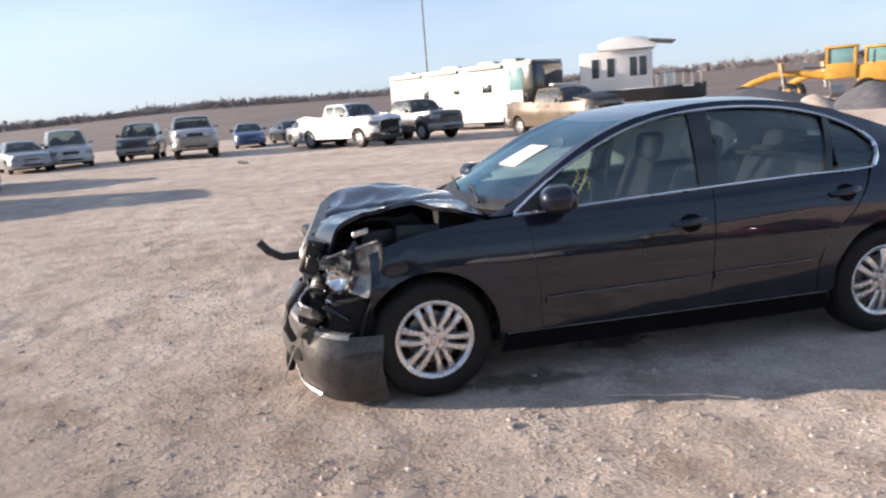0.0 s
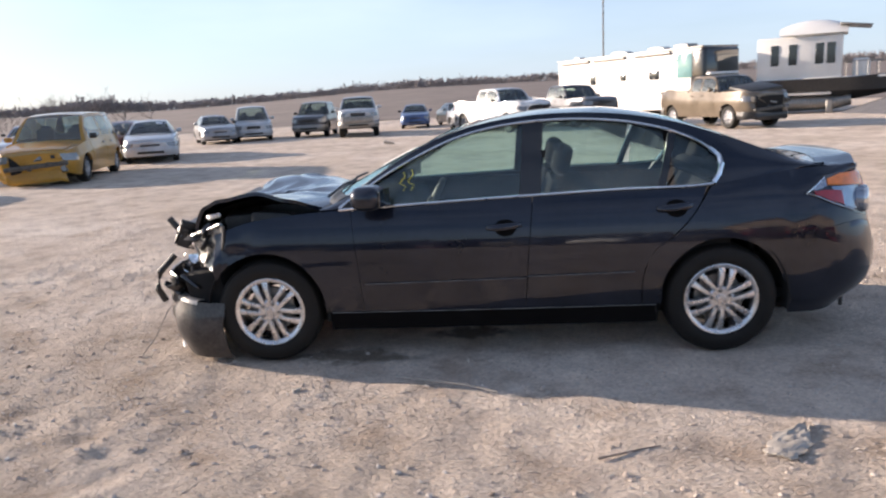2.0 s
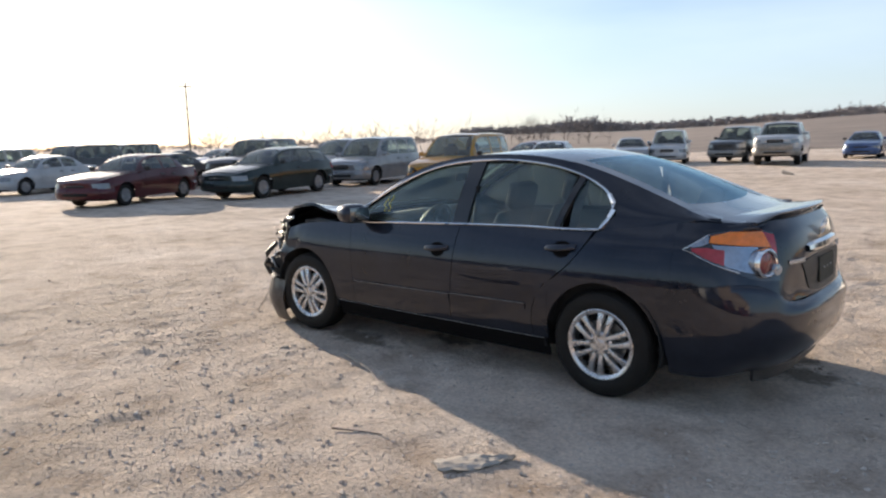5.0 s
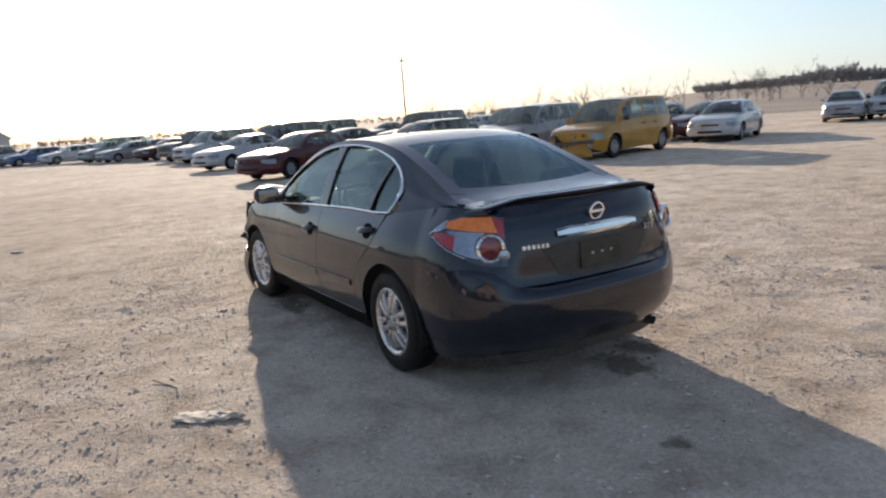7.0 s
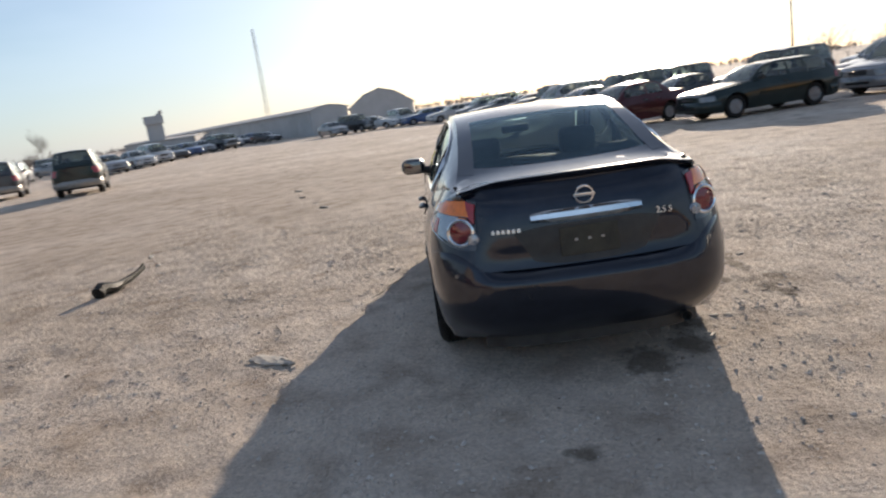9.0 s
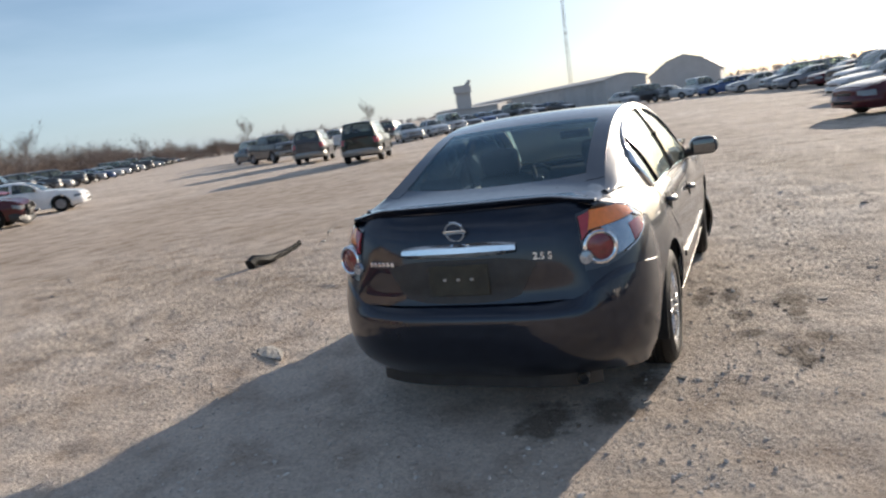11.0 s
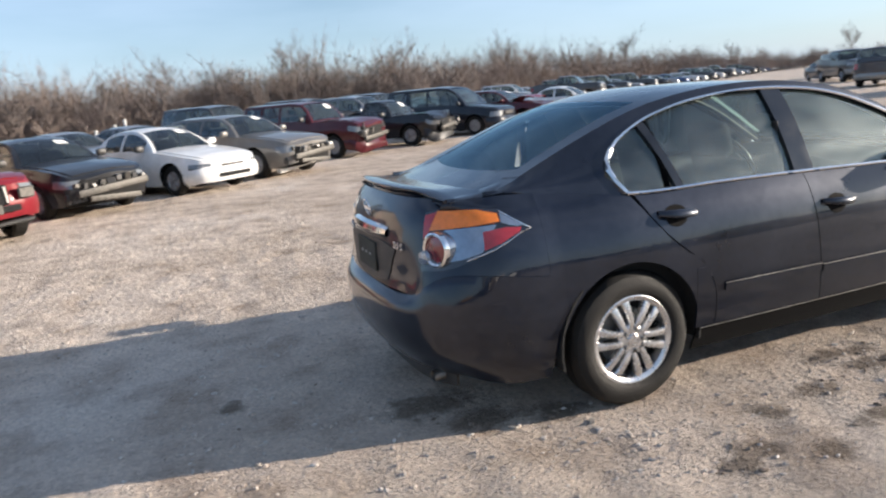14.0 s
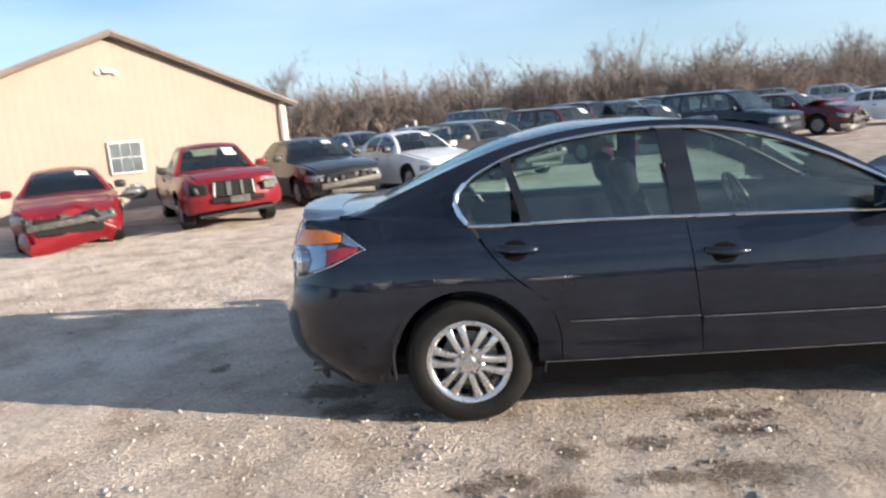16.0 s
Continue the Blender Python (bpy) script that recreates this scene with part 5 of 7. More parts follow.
def vehicle(name, label, category, spec, colour, wreck=0, paper=False, group="", front="", doors=True):
    """A parked vehicle, front towards +x, built of its own parts; front: '' whole, 'open' without grille, 'beam' without bumper."""
    s_ = spec
    L, W, H, wb = s_["L"], s_["W"] / 2, s_["H"], s_["wb"]
    wr, ww = s_["wk"]
    zb, belt, nose = s_["zb"], s_["belt"], s_["nose"]
    pm = PAINTS[colour]
    v = thing(name, label, category, group)
    hl = L / 2
    rnd = random.Random(len(label) * 7 + int(L * 100))
    xs0, xs1, xr1, xr0 = s_["ws0"], s_["ws1"], s_["rw1"], s_["rw0"]
    if xr0 < -hl + 0.35:
        top = crv((-hl, belt - 0.05), (-hl + 0.15, belt), (0, belt), (xs0, s_["hood"]), (hl - 0.55, nose + 0.13), (hl - 0.15, nose + 0.05), (hl, nose - 0.03))
    else:
        top = crv((-hl, s_["deck"] - 0.10), (-hl + 0.15, s_["deck"]), (xr0, belt), (0, belt), (xs0, s_["hood"]), (hl - 0.55, nose + 0.13), (hl - 0.15, nose + 0.05), (hl, nose - 0.03))
    ends = crv((-hl, 0.62), (-hl + 0.05, 0.80), (-hl + 0.15, 0.90), (-hl + 0.5, 0.98), (0, 1.0), (hl - 0.75, 0.985), (hl - 0.35, 0.94), (hl - 0.15, 0.86), (hl - 0.05, 0.73), (hl, 0.55))
    ar = wr + 0.055
    arch = sorted(wx - ar * math.cos(math.pi * k / 12) for wx in (-wb / 2, wb / 2) for k in range(13))
    cols = sorted(set(span(-hl, hl, 24)) | set(arch) | {hl - 0.02, hl - 0.05, hl - 0.1, 0.02 - hl, 0.06 - hl} | {wx + d * (ar + 0.002) for wx in (-wb / 2, wb / 2) for d in (-1, 1)})

    def crush(p):
        if not wreck:
            return p
        k = max(0.0, (p.x - (hl - 0.9)) / 0.9)
        if k <= 0:
            return p
        n = Vector((noise.noise(p * 2.3), noise.noise(p * 2.3 + Vector((7, 0, 0))), noise.noise(p * 2.3 + Vector((0, 7, 0)))))
        return p + n * 0.16 * k * wreck + Vector((-0.20 * k * wreck * (0.6 + 0.4 * math.sin(p.y * 3)), 0, 0.05 * k * wreck * math.sin(p.y * 4)))

    def low(x):
        for wx in (-wb / 2, wb / 2):
            if abs(x - wx) < ar:
                return max(zb, wr + math.sqrt(ar * ar - (x - wx) ** 2))
        return zb + 0.10 * max(0, abs(x) / hl - 0.86) / 0.14

    def skin(x, z, s, off=0.0):
        g = (z - zb) / max(top(x) - zb, 0.01)
        ins = 0.05 * (1 - min(1, g * 3)) - 0.018 * math.sin(min(1, max(0, (g - 0.3) / 0.55)) * math.pi) + 0.10 * max(0, g - 0.6) ** 1.5 * 2
        dx = (ends(x + 0.01) - ends(x - 0.01)) / 0.02 * W
        n = Vector((-dx, 1, 0)).normalized()
        return crush(Vector((x + n.x * off, s * (W * ends(x) - ins + n.y * off), z)))

    def side(x, f, s, off=0.0):
        z0, z1 = low(x), top(x)
        return skin(x, z0 + (z1 - z0) * f, s, off)

    bm = bmesh.new()
    grid = []
    for x in cols:
        ring = [side(x, j / 8, 1) for j in range(9)]
        e = ring[-1]
        mid = [crush(Vector((x, W * ends(x) * k * 0.86, top(x) + 0.035 * (1 - k * k)))) for k in (0.8, 0.45, 0.0, -0.45, -0.8)]
        ring += mid + [side(x, j / 8, -1) for j in range(8, -1, -1)]
        grid.append([bm.verts.new(p) for p in ring])
    for i in range(len(cols) - 1):
        xm = 0.5 * (cols[i] + cols[i + 1])
        for j in range(len(grid[0]) - 1):
            if 8 <= j <= 13 and (xr0 + 0.12 < xm < xs0 - 0.16 or ("bed" in s_ and s_["bed"][1] + 0.1 < xm < s_["bed"][0])):
                continue
            bm.faces.new((grid[i][j], grid[i + 1][j], grid[i + 1][j + 1], grid[i][j + 1]))
    bm.faces.new(grid[0])
    bm.faces.new(grid[-1][::-1])
    part("body", bm, pm, v)
    part("underside", rbox(L * 0.86, W * 1.55, 0.16, 0.04, 1, pose(0, 0, zb + 0.06)), M_LINER, v)
    rows = [[crush(Vector((x, W * ends(x) * k * 0.80, top(x) + 0.035 * (1 - (k * 0.86) ** 2) + 0.012))) for k in span(-1, 1, 8)] for x in span(xs0 - 0.06, hl - 0.12, 9)]
    part("hood", sheet(rows, 0.014, inward=Vector((1, 0, 0))), pm, v)
    # cabin frame with open window places
    zt = crv((xr0, belt), (xr0 + 0.45 * (xr1 - xr0), belt + 0.55 * (H - belt)), (xr1, H - 0.03), (0.6 * xr1 + 0.4 * xs1, H), (0.25 * xr1 + 0.75 * xs1, H - 0.005), (xs1, H - 0.05), (0.5 * (xs0 + xs1), belt + 0.58 * (H - belt) - 0.02), (xs0, s_["hood"]))

    def cab(x, k, s, off=0.0):
        b = min(belt, top(x) + 0.01)
        t = max(min(zt(x), H), b + 0.004)
        yb = W * ends(x) - 0.085
        yr = yb - (0.20 + 0.06 * (H < 1.6)) * (t - b) / (H - belt)
        return Vector((x, s * (yb + (yr - yb) * k + 0.03 * math.sin(math.pi * k) * (t - b) / (H - belt) + off), b - 0.02 + (t - b - 0.025) * k))

    def roof(x, w, off=0.0):
        e = cab(x, 1, 1)
        return Vector((x, e.y * w, e.z + 0.045 * (1 - w * w) + off))

    cuts = span(xr1 + 0.04, xs1, s_["panes"])
    cuts = [cuts[0] - 0.20 * (H < 1.6) * (s_["panes"] > 1)] + cuts[1:-1] + [xs1 + 0.55 * (xs0 - xs1)]
    panes = [(a + 0.04, b - 0.04) for a, b in zip(cuts[:-1], cuts[1:])]
    shield, back = (xs1 + 0.03, xs0 - 0.05), (xr0 + 0.05, xr1 - 0.03)
    xs = sorted(set(span(xr0, xr1, 4) + span(xr1, xs1, 6) + span(xs1, xs0, 5) + [q for p in panes for q in p] + list(shield) + list(back)))
    ks, ws = (0.0, 0.08, 0.5, 0.87, 1.0), (0.90, 0.45, 0.0, -0.45, -0.90)
    bm = bmesh.new()
    grid = [[bm.verts.new(p) for p in [cab(x, k, 1) for k in ks] + [roof(x, w) for w in ws] + [cab(x, k, -1) for k in ks[::-1]]] for x in xs]
    for i in range(len(xs) - 1):
        xm = 0.5 * (xs[i] + xs[i + 1])
        in_side = any(a < xm < b for a, b in panes)
        in_glass = any(a < xm < b for a, b in (shield, back))
        for j in range(len(grid[0]) - 1):
            if (in_side and j in (1, 2, 11, 12)) or (in_glass and 5 <= j <= 8):
                continue
            bm.faces.new((grid[i][j], grid[i + 1][j], grid[i + 1][j + 1], grid[i][j + 1]))
    part("cabin", bm, pm, v)
    part("windshield", sheet([[roof(x, w, -0.004) for w in span(-0.90, 0.90, 6)] for x in span(*shield, 6)]), M_AUTO_GLASS, v)
    if paper:
        part("windshield_paper", sheet([[roof(x, w, 0.006) for w in span(0.36, 0.72, 2)] for x in span(xs1 + 0.10, xs1 + 0.26, 3)], 0.003, inward=Vector((0, 0, 0))), M_PAPER, v)
    part("rear_window", sheet([[roof(x, w, -0.004) for w in span(-0.90, 0.90, 6)] for x in span(*back, 5)]), M_AUTO_GLASS, v)
    for s in (-1, 1):
        for a, b in panes:
            part("side_window", sheet([[cab(x, k, s, -0.006) for k in span(0.08, 0.87, 4)] for x in span(a, b, 6)]), M_AUTO_GLASS, v)
    # seats
    sx = 0.5 * (xs1 + xs0) - 0.75
    for s in (-1, 1):
        part("seat", rbox(0.16, 0.48, 0.62 + 0.1 * (H > 1.7), 0.06, 2, pose(sx, s * W * 0.42, belt - 0.13 + 0.05 * (H > 1.7), 0, -14, 0)), M_CLOTH, v)
        part("headrest", rbox(0.10, 0.26, 0.16, 0.04, 2, pose(sx - 0.10, s * W * 0.42, min(H - 0.17, belt + 0.29))), M_CLOTH, v)
    if s_["panes"] > 1:
        part("rear_bench", rbox(0.18, W * 1.4, 0.60, 0.06, 2, pose(max(sx - 0.95, xr1 + 0.05), 0, belt - 0.15, 0, -16, 0)), M_CLOTH, v)
    part("dashboard", rbox(0.40, W * 1.55, 0.16, 0.05, 2, pose(xs0 - 0.38, 0, belt - 0.09)), M_TRIM_IN, v)
    for s in (-1, 1):
        if not (wreck > 0.6 and s > 0) and not (front == "open" and s < 0):
            rows = [[skin(x, z, s, 0.012) for z in span(nose - 0.17 - 0.03 * (H > 1.7), nose - 0.025, 3)] for x in span(hl - 0.34, hl - 0.025, 7)]
            part("head_lamp", sheet(rows, 0.03, inward=Vector((0, 0, nose))), M_LAMP, v)
        rows = [[skin(x, z, s, 0.010) for z in span(belt - 0.34 if H > 1.7 else belt - 0.26, belt - 0.08, 3)] for x in span(-hl + 0.03, -hl + 0.28, 5)]
        part("tail_lamp", sheet(rows, 0.02, inward=Vector((0, 0, belt))), M_RED, v)
        part("door_mirror", rbox(0.12, 0.20, 0.14, 0.05, 2, pose(xs0 - 0.30, s * (W + 0.07), belt + 0.06)), M_BLACK if rnd.random() < 0.5 else pm, v)
        for wx in (-wb / 2, wb / 2):
            ty, ri = WHEELS[s_["wk"]]
            wv = part("wheel", ty, M_TYRE, v, at=pose(wx, s * (W - ww / 2 - 0.03), wr - 0.006, 0, rnd.uniform(0, 50), 180 if s > 0 else 0))
            part("rim", ri, M_HUBCAP, wv)
            liner = sheet([[Vector((wx + ar * math.cos(a), s * y, wr + ar * math.sin(a))) for y in (W - 0.05, W - 0.40)] for a in span(-0.2, math.pi + 0.2, 10)])
            part("wheel_liner", liner, M_LINER, v)
        if doors:
            for i, (a, b) in enumerate(panes[:2] if s_["panes"] < 3 else panes[1:]):
                a, b = max(a - 0.02, -wb / 2 + ar + 0.02), b + (0.10 if i else 0.02)
                if b - a < 0.45:
                    continue
                d = part("door", sheet([[skin(x, z, s, 0.004) for z in span(zb + 0.12, belt - 0.045, 6)] for x in span(a, b, 5)], 0.02, inward=Vector((0, 0, 0.6))), pm, v)
                part("door_handle", rbox(0.18, 0.03, 0.035, 0.012, 1, Matrix.Translation(skin(a + 0.16, belt - 0.15, s, 0.02))), M_BLACK, d)
    # nose and bumpers
    plan = [(x, W * ends(x)) for x in span(hl - 0.5, hl - 0.06, 6) + [hl - 0.02, hl]]
    plan = [(x, -y) for x, y in plan] + [(x, y) for x, y in plan[::-1]]
    trim = pm if H < 1.8 else M_STEEL

    def wrap(z0, z1, off, bulge, sag=0.0, bend=crush, turn=1, share=1.0):
        rows = []
        for i, (x, y) in enumerate(plan[: int(len(plan) * share)]):
            n = Vector((0.35 if abs(x - hl) > 0.03 else 1.0, 0.9 * y / W, 0)).normalized()
            f = i / (len(plan) - 1)
            rows.append([bend(Vector((turn * (x + n.x * (off + bulge * math.sin(math.pi * k))), y + n.y * (off + bulge * math.sin(math.pi * k)), z0 + (z1 - z0) * k - sag * f))) for k in span(0, 1, 5)])
        return sheet(rows, 0.02, inward=Vector((0, 0, z0)))

    if front == "beam":
        part("radiator", rbox(0.10, W * 1.25, nose - zb - 0.16, 0.02, 1, pose(hl - 0.06, 0, 0.5 * (nose + zb) + 0.03)), M_LINER, v)
        part("bumper_beam", rbox(0.10, W * 1.55, 0.13, 0.03, 2, pose(hl + 0.04, 0.02, zb + 0.28, 4, 0, 3)), M_GUTS, v, "bare steel bumper beam")
        part("lower_beam", rbox(0.08, W * 1.1, 0.10, 0.02, 2, pose(hl + 0.01, 0.05, zb + 0.10, -3, 0, 2)), M_GUTS, v)
        for k in range(9):
            b = rbox(rnd.uniform(0.04, 0.10), rnd.uniform(0.04, 0.17), rnd.uniform(0.05, 0.19), 0.012, 1, pose(hl + rnd.uniform(-0.02, 0.03), -0.62 + 0.155 * k, nose - rnd.uniform(0.07, 0.17), rnd.uniform(-14, 14), rnd.uniform(-20, 20), rnd.uniform(-20, 20)))
            part("bracket", b, (M_GUTS, M_BLACK, M_STEEL)[k % 3], v)
        part("fog_bracket", rbox(0.14, 0.24, 0.20, 0.05, 2, pose(hl - 0.18, -W * 0.74, zb + 0.16)), M_BLACK, v)
    elif front == "open":
        part("radiator", rbox(0.08, W * 0.80, 0.28, 0.02, 1, pose(hl + 0.0, 0, nose - 0.12)), M_LINER, v)
        for y, w, m_ in ((-0.36, 0.05, M_STEEL), (-0.12, 0.10, M_BLACK), (0.10, 0.06, M_GUTS), (0.30, 0.045, M_STEEL)):
            part("bracket", rbox(0.04, w, 0.25, 0.012, 1, pose(hl + 0.04, y, nose - 0.12, 14 * y, 0, 9)), m_, v)
        part("lamp_cavity", rbox(0.10, 0.30, 0.20, 0.03, 1, pose(hl - 0.05, -W * 0.70, nose - 0.11, 0, 0, -24)), M_LINER, v)
        part("torn_bracket", rbox(0.12, 0.06, 0.12, 0.02, 1, pose(hl - 0.02, -W * 0.74, nose - 0.12, 20, 15, -30)), M_GUTS, v)
        part("lamp_housing", rbox(0.05, 0.24, 0.16, 0.02, 1, pose(hl + 0.01, W * 0.68, nose - 0.12, 0, 0, 12)), M_GUTS, v)
        part("front_bumper", wrap(zb + 0.06, zb + 0.38, 0.035, 0.03, -0.05), pm, v, "cracked red bumper cover")
        part("lower_grille", rbox(0.05, W * 1.05, 0.09, 0.02, 1, pose(hl + 0.055, 0.02, zb + 0.25)), M_LINER, v)
        part("plate_bracket", rbox(0.03, 0.34, 0.13, 0.01, 1, pose(hl + 0.085, 0.05, zb + 0.25)), M_GUTS, v)
        part("valance", rbox(0.10, W * 1.5, 0.06, 0.02, 1, pose(hl - 0.02, 0, zb + 0.03, 3, 0, 0)), M_BLACK, v)
    elif wreck:
        part("radiator", rbox(0.12, W * 1.2, nose - zb - 0.14, 0.02, 1, pose(hl - 0.10, 0, 0.5 * (nose + zb) + 0.02, 0, 0, 4)), M_LINER, v)
        part("bumper_beam", rbox(0.09, W * 1.5, 0.11, 0.02, 2, pose(hl - 0.02, 0.03, zb + 0.28, 4, 0, 5)), M_GUTS, v)
        for k in range(8):
            b = rbox(rnd.uniform(0.06, 0.2), rnd.uniform(0.08, 0.34), rnd.uniform(0.05, 0.2), 0.012, 1, pose(hl - 0.06 + rnd.uniform(-0.08, 0.04), rnd.uniform(-W * 0.75, W * 0.75), rnd.uniform(zb + 0.15, nose - 0.05), rnd.uniform(-25, 25), rnd.uniform(-25, 25), rnd.uniform(-25, 25)))
            part("torn_bracket", b, (M_GUTS, M_BLACK, M_STEEL, M_BLACK, pm)[k % 5], v)
        part("front_bumper", wrap(zb - 0.06, zb + 0.20, 0.02, 0.03, 0.12, lambda p: crush(p) + 0.10 * Vector((noise.noise(p * 3.1), noise.noise(p * 3.1 + Vector((9, 0, 0))), 0.7 * noise.noise(p * 3.1 + Vector((0, 9, 0))))), 1, 0.7), M_BLACK if wreck > 0.5 and colour != "red" else pm, v, "bumper cover hanging loose")
    else:
        part("front_bumper", wrap(zb + 0.05, zb + 0.36, 0.012, 0.045, 0, lambda p: p), trim, v)
        gh = 0.06 if H < 1.6 else 0.14
        part("grille", rbox(0.04, W * 0.70, gh, 0.02, 1, pose(hl + 0.006, 0, nose - 0.10)), M_BLACK, v)
        part("lower_grille", rbox(0.05, W * 0.95, 0.08, 0.02, 1, pose(hl + 0.045, 0, zb + 0.17)), M_LINER, v)
    part("rear_bumper", wrap(zb + 0.06, zb + 0.36, 0.012, 0.04, 0, lambda p: p, -1), trim, v)
    if "bed" in s_:
        b0, b1 = s_["bed"]
        part("cargo_bed", rbox(b0 - b1, W * 1.45, 0.05, 0.01, 1, pose((b0 + b1) / 2, 0, zb + 0.30)), M_BLACK, v)
        for s in (-1, 1):
            part("bed_rail", rbox(b0 - b1, 0.10, 0.10, 0.03, 2, pose((b0 + b1) / 2, s * (W - 0.15), belt + 0.01)), pm, v)
        part("tailgate", rbox(0.08, W * 1.6, 0.46, 0.02, 2, pose(-hl + 0.06, 0, belt - 0.19)), pm, v)
        part("bed_front", rbox(0.05, W * 1.6, 0.46, 0.01, 1, pose(b0 + 0.02, 0, belt - 0.19)), pm, v)
    return v


def put(v, x, y, heading, z=0.0, tilt=0.0):
    v.matrix_basis = pose(x, y, z, tilt, 0, heading)
    return v


def again(v, x, y, heading, z=0.0):
    return copy_thing(v, pose(x, y, z, 0, 0, heading))


# ---- row of wrecks by the beige building ----
ROW = "wrecks by the building"
HD = 130.0
HV, RV = Vector((math.cos(radians(HD)), math.sin(radians(HD)))), Vector((math.sin(radians(HD)), -math.cos(radians(HD))))


def by_wheel(v, spec, fx, fy, heading=HD):
    """Stands a vehicle so that its right front wheel meets the ground at (fx, fy)."""
    h = Vector((math.cos(radians(heading)), math.sin(radians(heading))))
    r = Vector((h.y, -h.x))
    c = Vector((fx, fy)) - h * spec["wb"] / 2 - r * (spec["W"] / 2 - 0.1)
    return put(v, c.x, c.y, heading)


LOW_SPEC = dict(COMPACT_SPEC, L=4.2, W=1.66, H=1.29, nose=0.60, hood=0.83, belt=0.86, deck=0.88)
by_wheel(vehicle("sedan", "bright red sedan with its nose smashed off", "car", LOW_SPEC, "red", 1.0, True, ROW), LOW_SPEC, 8.95, -6.7, 121)
by_wheel(vehicle("pickup", "red pickup truck with front grille missing", "pickup truck", PICKUP_SPEC, "red", 0.25, True, ROW, "open"), PICKUP_SPEC, 6.82, -8.15, 121)
by_wheel(vehicle("sedan", "black sedan with bumper torn off, beam exposed", "car", SEDAN_SPEC, "black", 0.2, True, ROW, "beam"), SEDAN_SPEC, 5.36, -10.65, 123)
WHITE_COMPACT = by_wheel(vehicle("sedan", "clean white compact sedan parked facing out", "car", COMPACT_SPEC, "white", 0, True, ROW), COMPACT_SPEC, 3.10, -11.9, 125)
by_wheel(vehicle("wagon", "grey-brown wagon with its bumper hanging down", "car", WAGON_SPEC, "grey_brown", 0.12, True, ROW, "beam"), WAGON_SPEC, 1.25, -13.5, 126)
MAROON_SUV = by_wheel(vehicle("suv", "maroon suv with pale dented front end", "suv", MIDSUV_SPEC, "maroon", 0.4, True, ROW), MIDSUV_SPEC, -1.35, -16.8)
BLACK_PICKUP = by_wheel(vehicle("pickup", "black pickup truck with crushed open front", "pickup truck", PICKUP_SPEC, "black", 1.0, True, ROW), PICKUP_SPEC, -4.2, -18.3)
by_wheel(vehicle("minivan", "black minivan parked on the gravel", "van", VAN_SPEC, "navy", 0, False, ROW), VAN_SPEC, -7.2, -20.0)
MAROON_VAN = by_wheel(vehicle("suv", "dark maroon suv with bright red hood", "suv", WAGON_SPEC, "maroon", 0.6, True, ROW), WAGON_SPEC, -9.8, -21.2)
# the grey wagon's loose bumper and a low white nose further on
hang = rbox(0.16, 1.5, 0.20, 0.06, 3)
solo("bumper_cover", hang, M_PAPER, "pale bumper cover hanging loose before the wagon", "car part", at=pose(0.2, -13.55, 0.27, 8, 0, HD - 14))
by_wheel(again(WHITE_COMPACT, 0, 0, 0), COMPACT_SPEC, -14.6, -24.0)
tagged(MAROON_VAN, "dark maroon wagon with its red hood bent up")
rh = sheet([[Vector((0.75 + 0.95 * i / 6, -0.62 + 1.24 * j / 6, 1.02 + 0.16 * math.sin(i / 6 * 2.6) + 0.03 * math.sin(j * 1.7))) for j in range(7)] for i in range(7)], 0.02, inward=Vector((1.2, 0, 0)))
part("hood", rh, PAINTS["red"], MAROON_VAN, "bright red bent hood")

# prototypes for the rows further off
P_SILVER = vehicle("sedan", "silver sedan parked in a distant row", "car", SEDAN_SPEC, "silver")
P_WHITE = vehicle("sedan", "white sedan with blue-grey windows in the row", "car", SEDAN_SPEC, "pale", 0, True)
P_DKSUV = vehicle("suv", "dark grey suv parked on open gravel", "suv", SUV_SPEC, "dark_grey")
P_WVAN = vehicle("minivan", "white minivan facing the open yard", "van", VAN_SPEC, "pale")
P_BLUE = vehicle("sedan", "dark blue sedan parked nose out", "car", SEDAN_SPEC, "blue")
P_DKSEDAN = vehicle("sedan", "dark grey sedan in a far row", "car", COMPACT_SPEC, "dark_grey")
P_YVAN = vehicle("minivan", "mustard yellow minivan with broken front lamps", "van", VAN_SPEC, "yellow", 0.12)
P_SVAN = vehicle("minivan", "silver-blue minivan parked behind others", "van", VAN_SPEC, "silver")
P_LIFT = vehicle("pickup", "white lifted pickup with a steel front guard", "pickup truck", BIG_PICKUP_SPEC, "pale")
part("brush_guard", rbox(0.10, 1.5, 0.32, 0.04, 2, pose(2.92, 0, 0.86)), M_STEEL, P_LIFT)
P_WPICK = vehicle("pickup", "white pickup with a wrecked open nose", "pickup truck", BIG_PICKUP_SPEC, "white", 0.8)
P_GPICK = vehicle("pickup", "grey pickup truck facing the yard", "pickup truck", BIG_PICKUP_SPEC, "dark_grey")
P_TAN = vehicle("pickup", "tan work truck with a crushed dark nose", "pickup truck", BIG_PICKUP_SPEC, "tan", 0.55)
part("torn_hood", rbox(1.15, 1.45, 0.16, 0.06, 2, pose(2.0, 0.0, 1.42, 6, 10, 3)), M_BLACK, P_TAN, "black bent hood")
part("crew_gear", rbox(1.1, 1.2, 0.30, 0.08, 2, pose(-1.6, 0, 1.28)), M_TRIM_IN, P_TAN)
part("light_bar", rbox(0.25, 1.3, 0.10, 0.03, 2, pose(0.1, 0, 2.05)), M_PAPER, P_TAN)
P_MAROON = vehicle("sedan", "maroon sedan in the parked row", "car", SEDAN_SPEC, "maroon")
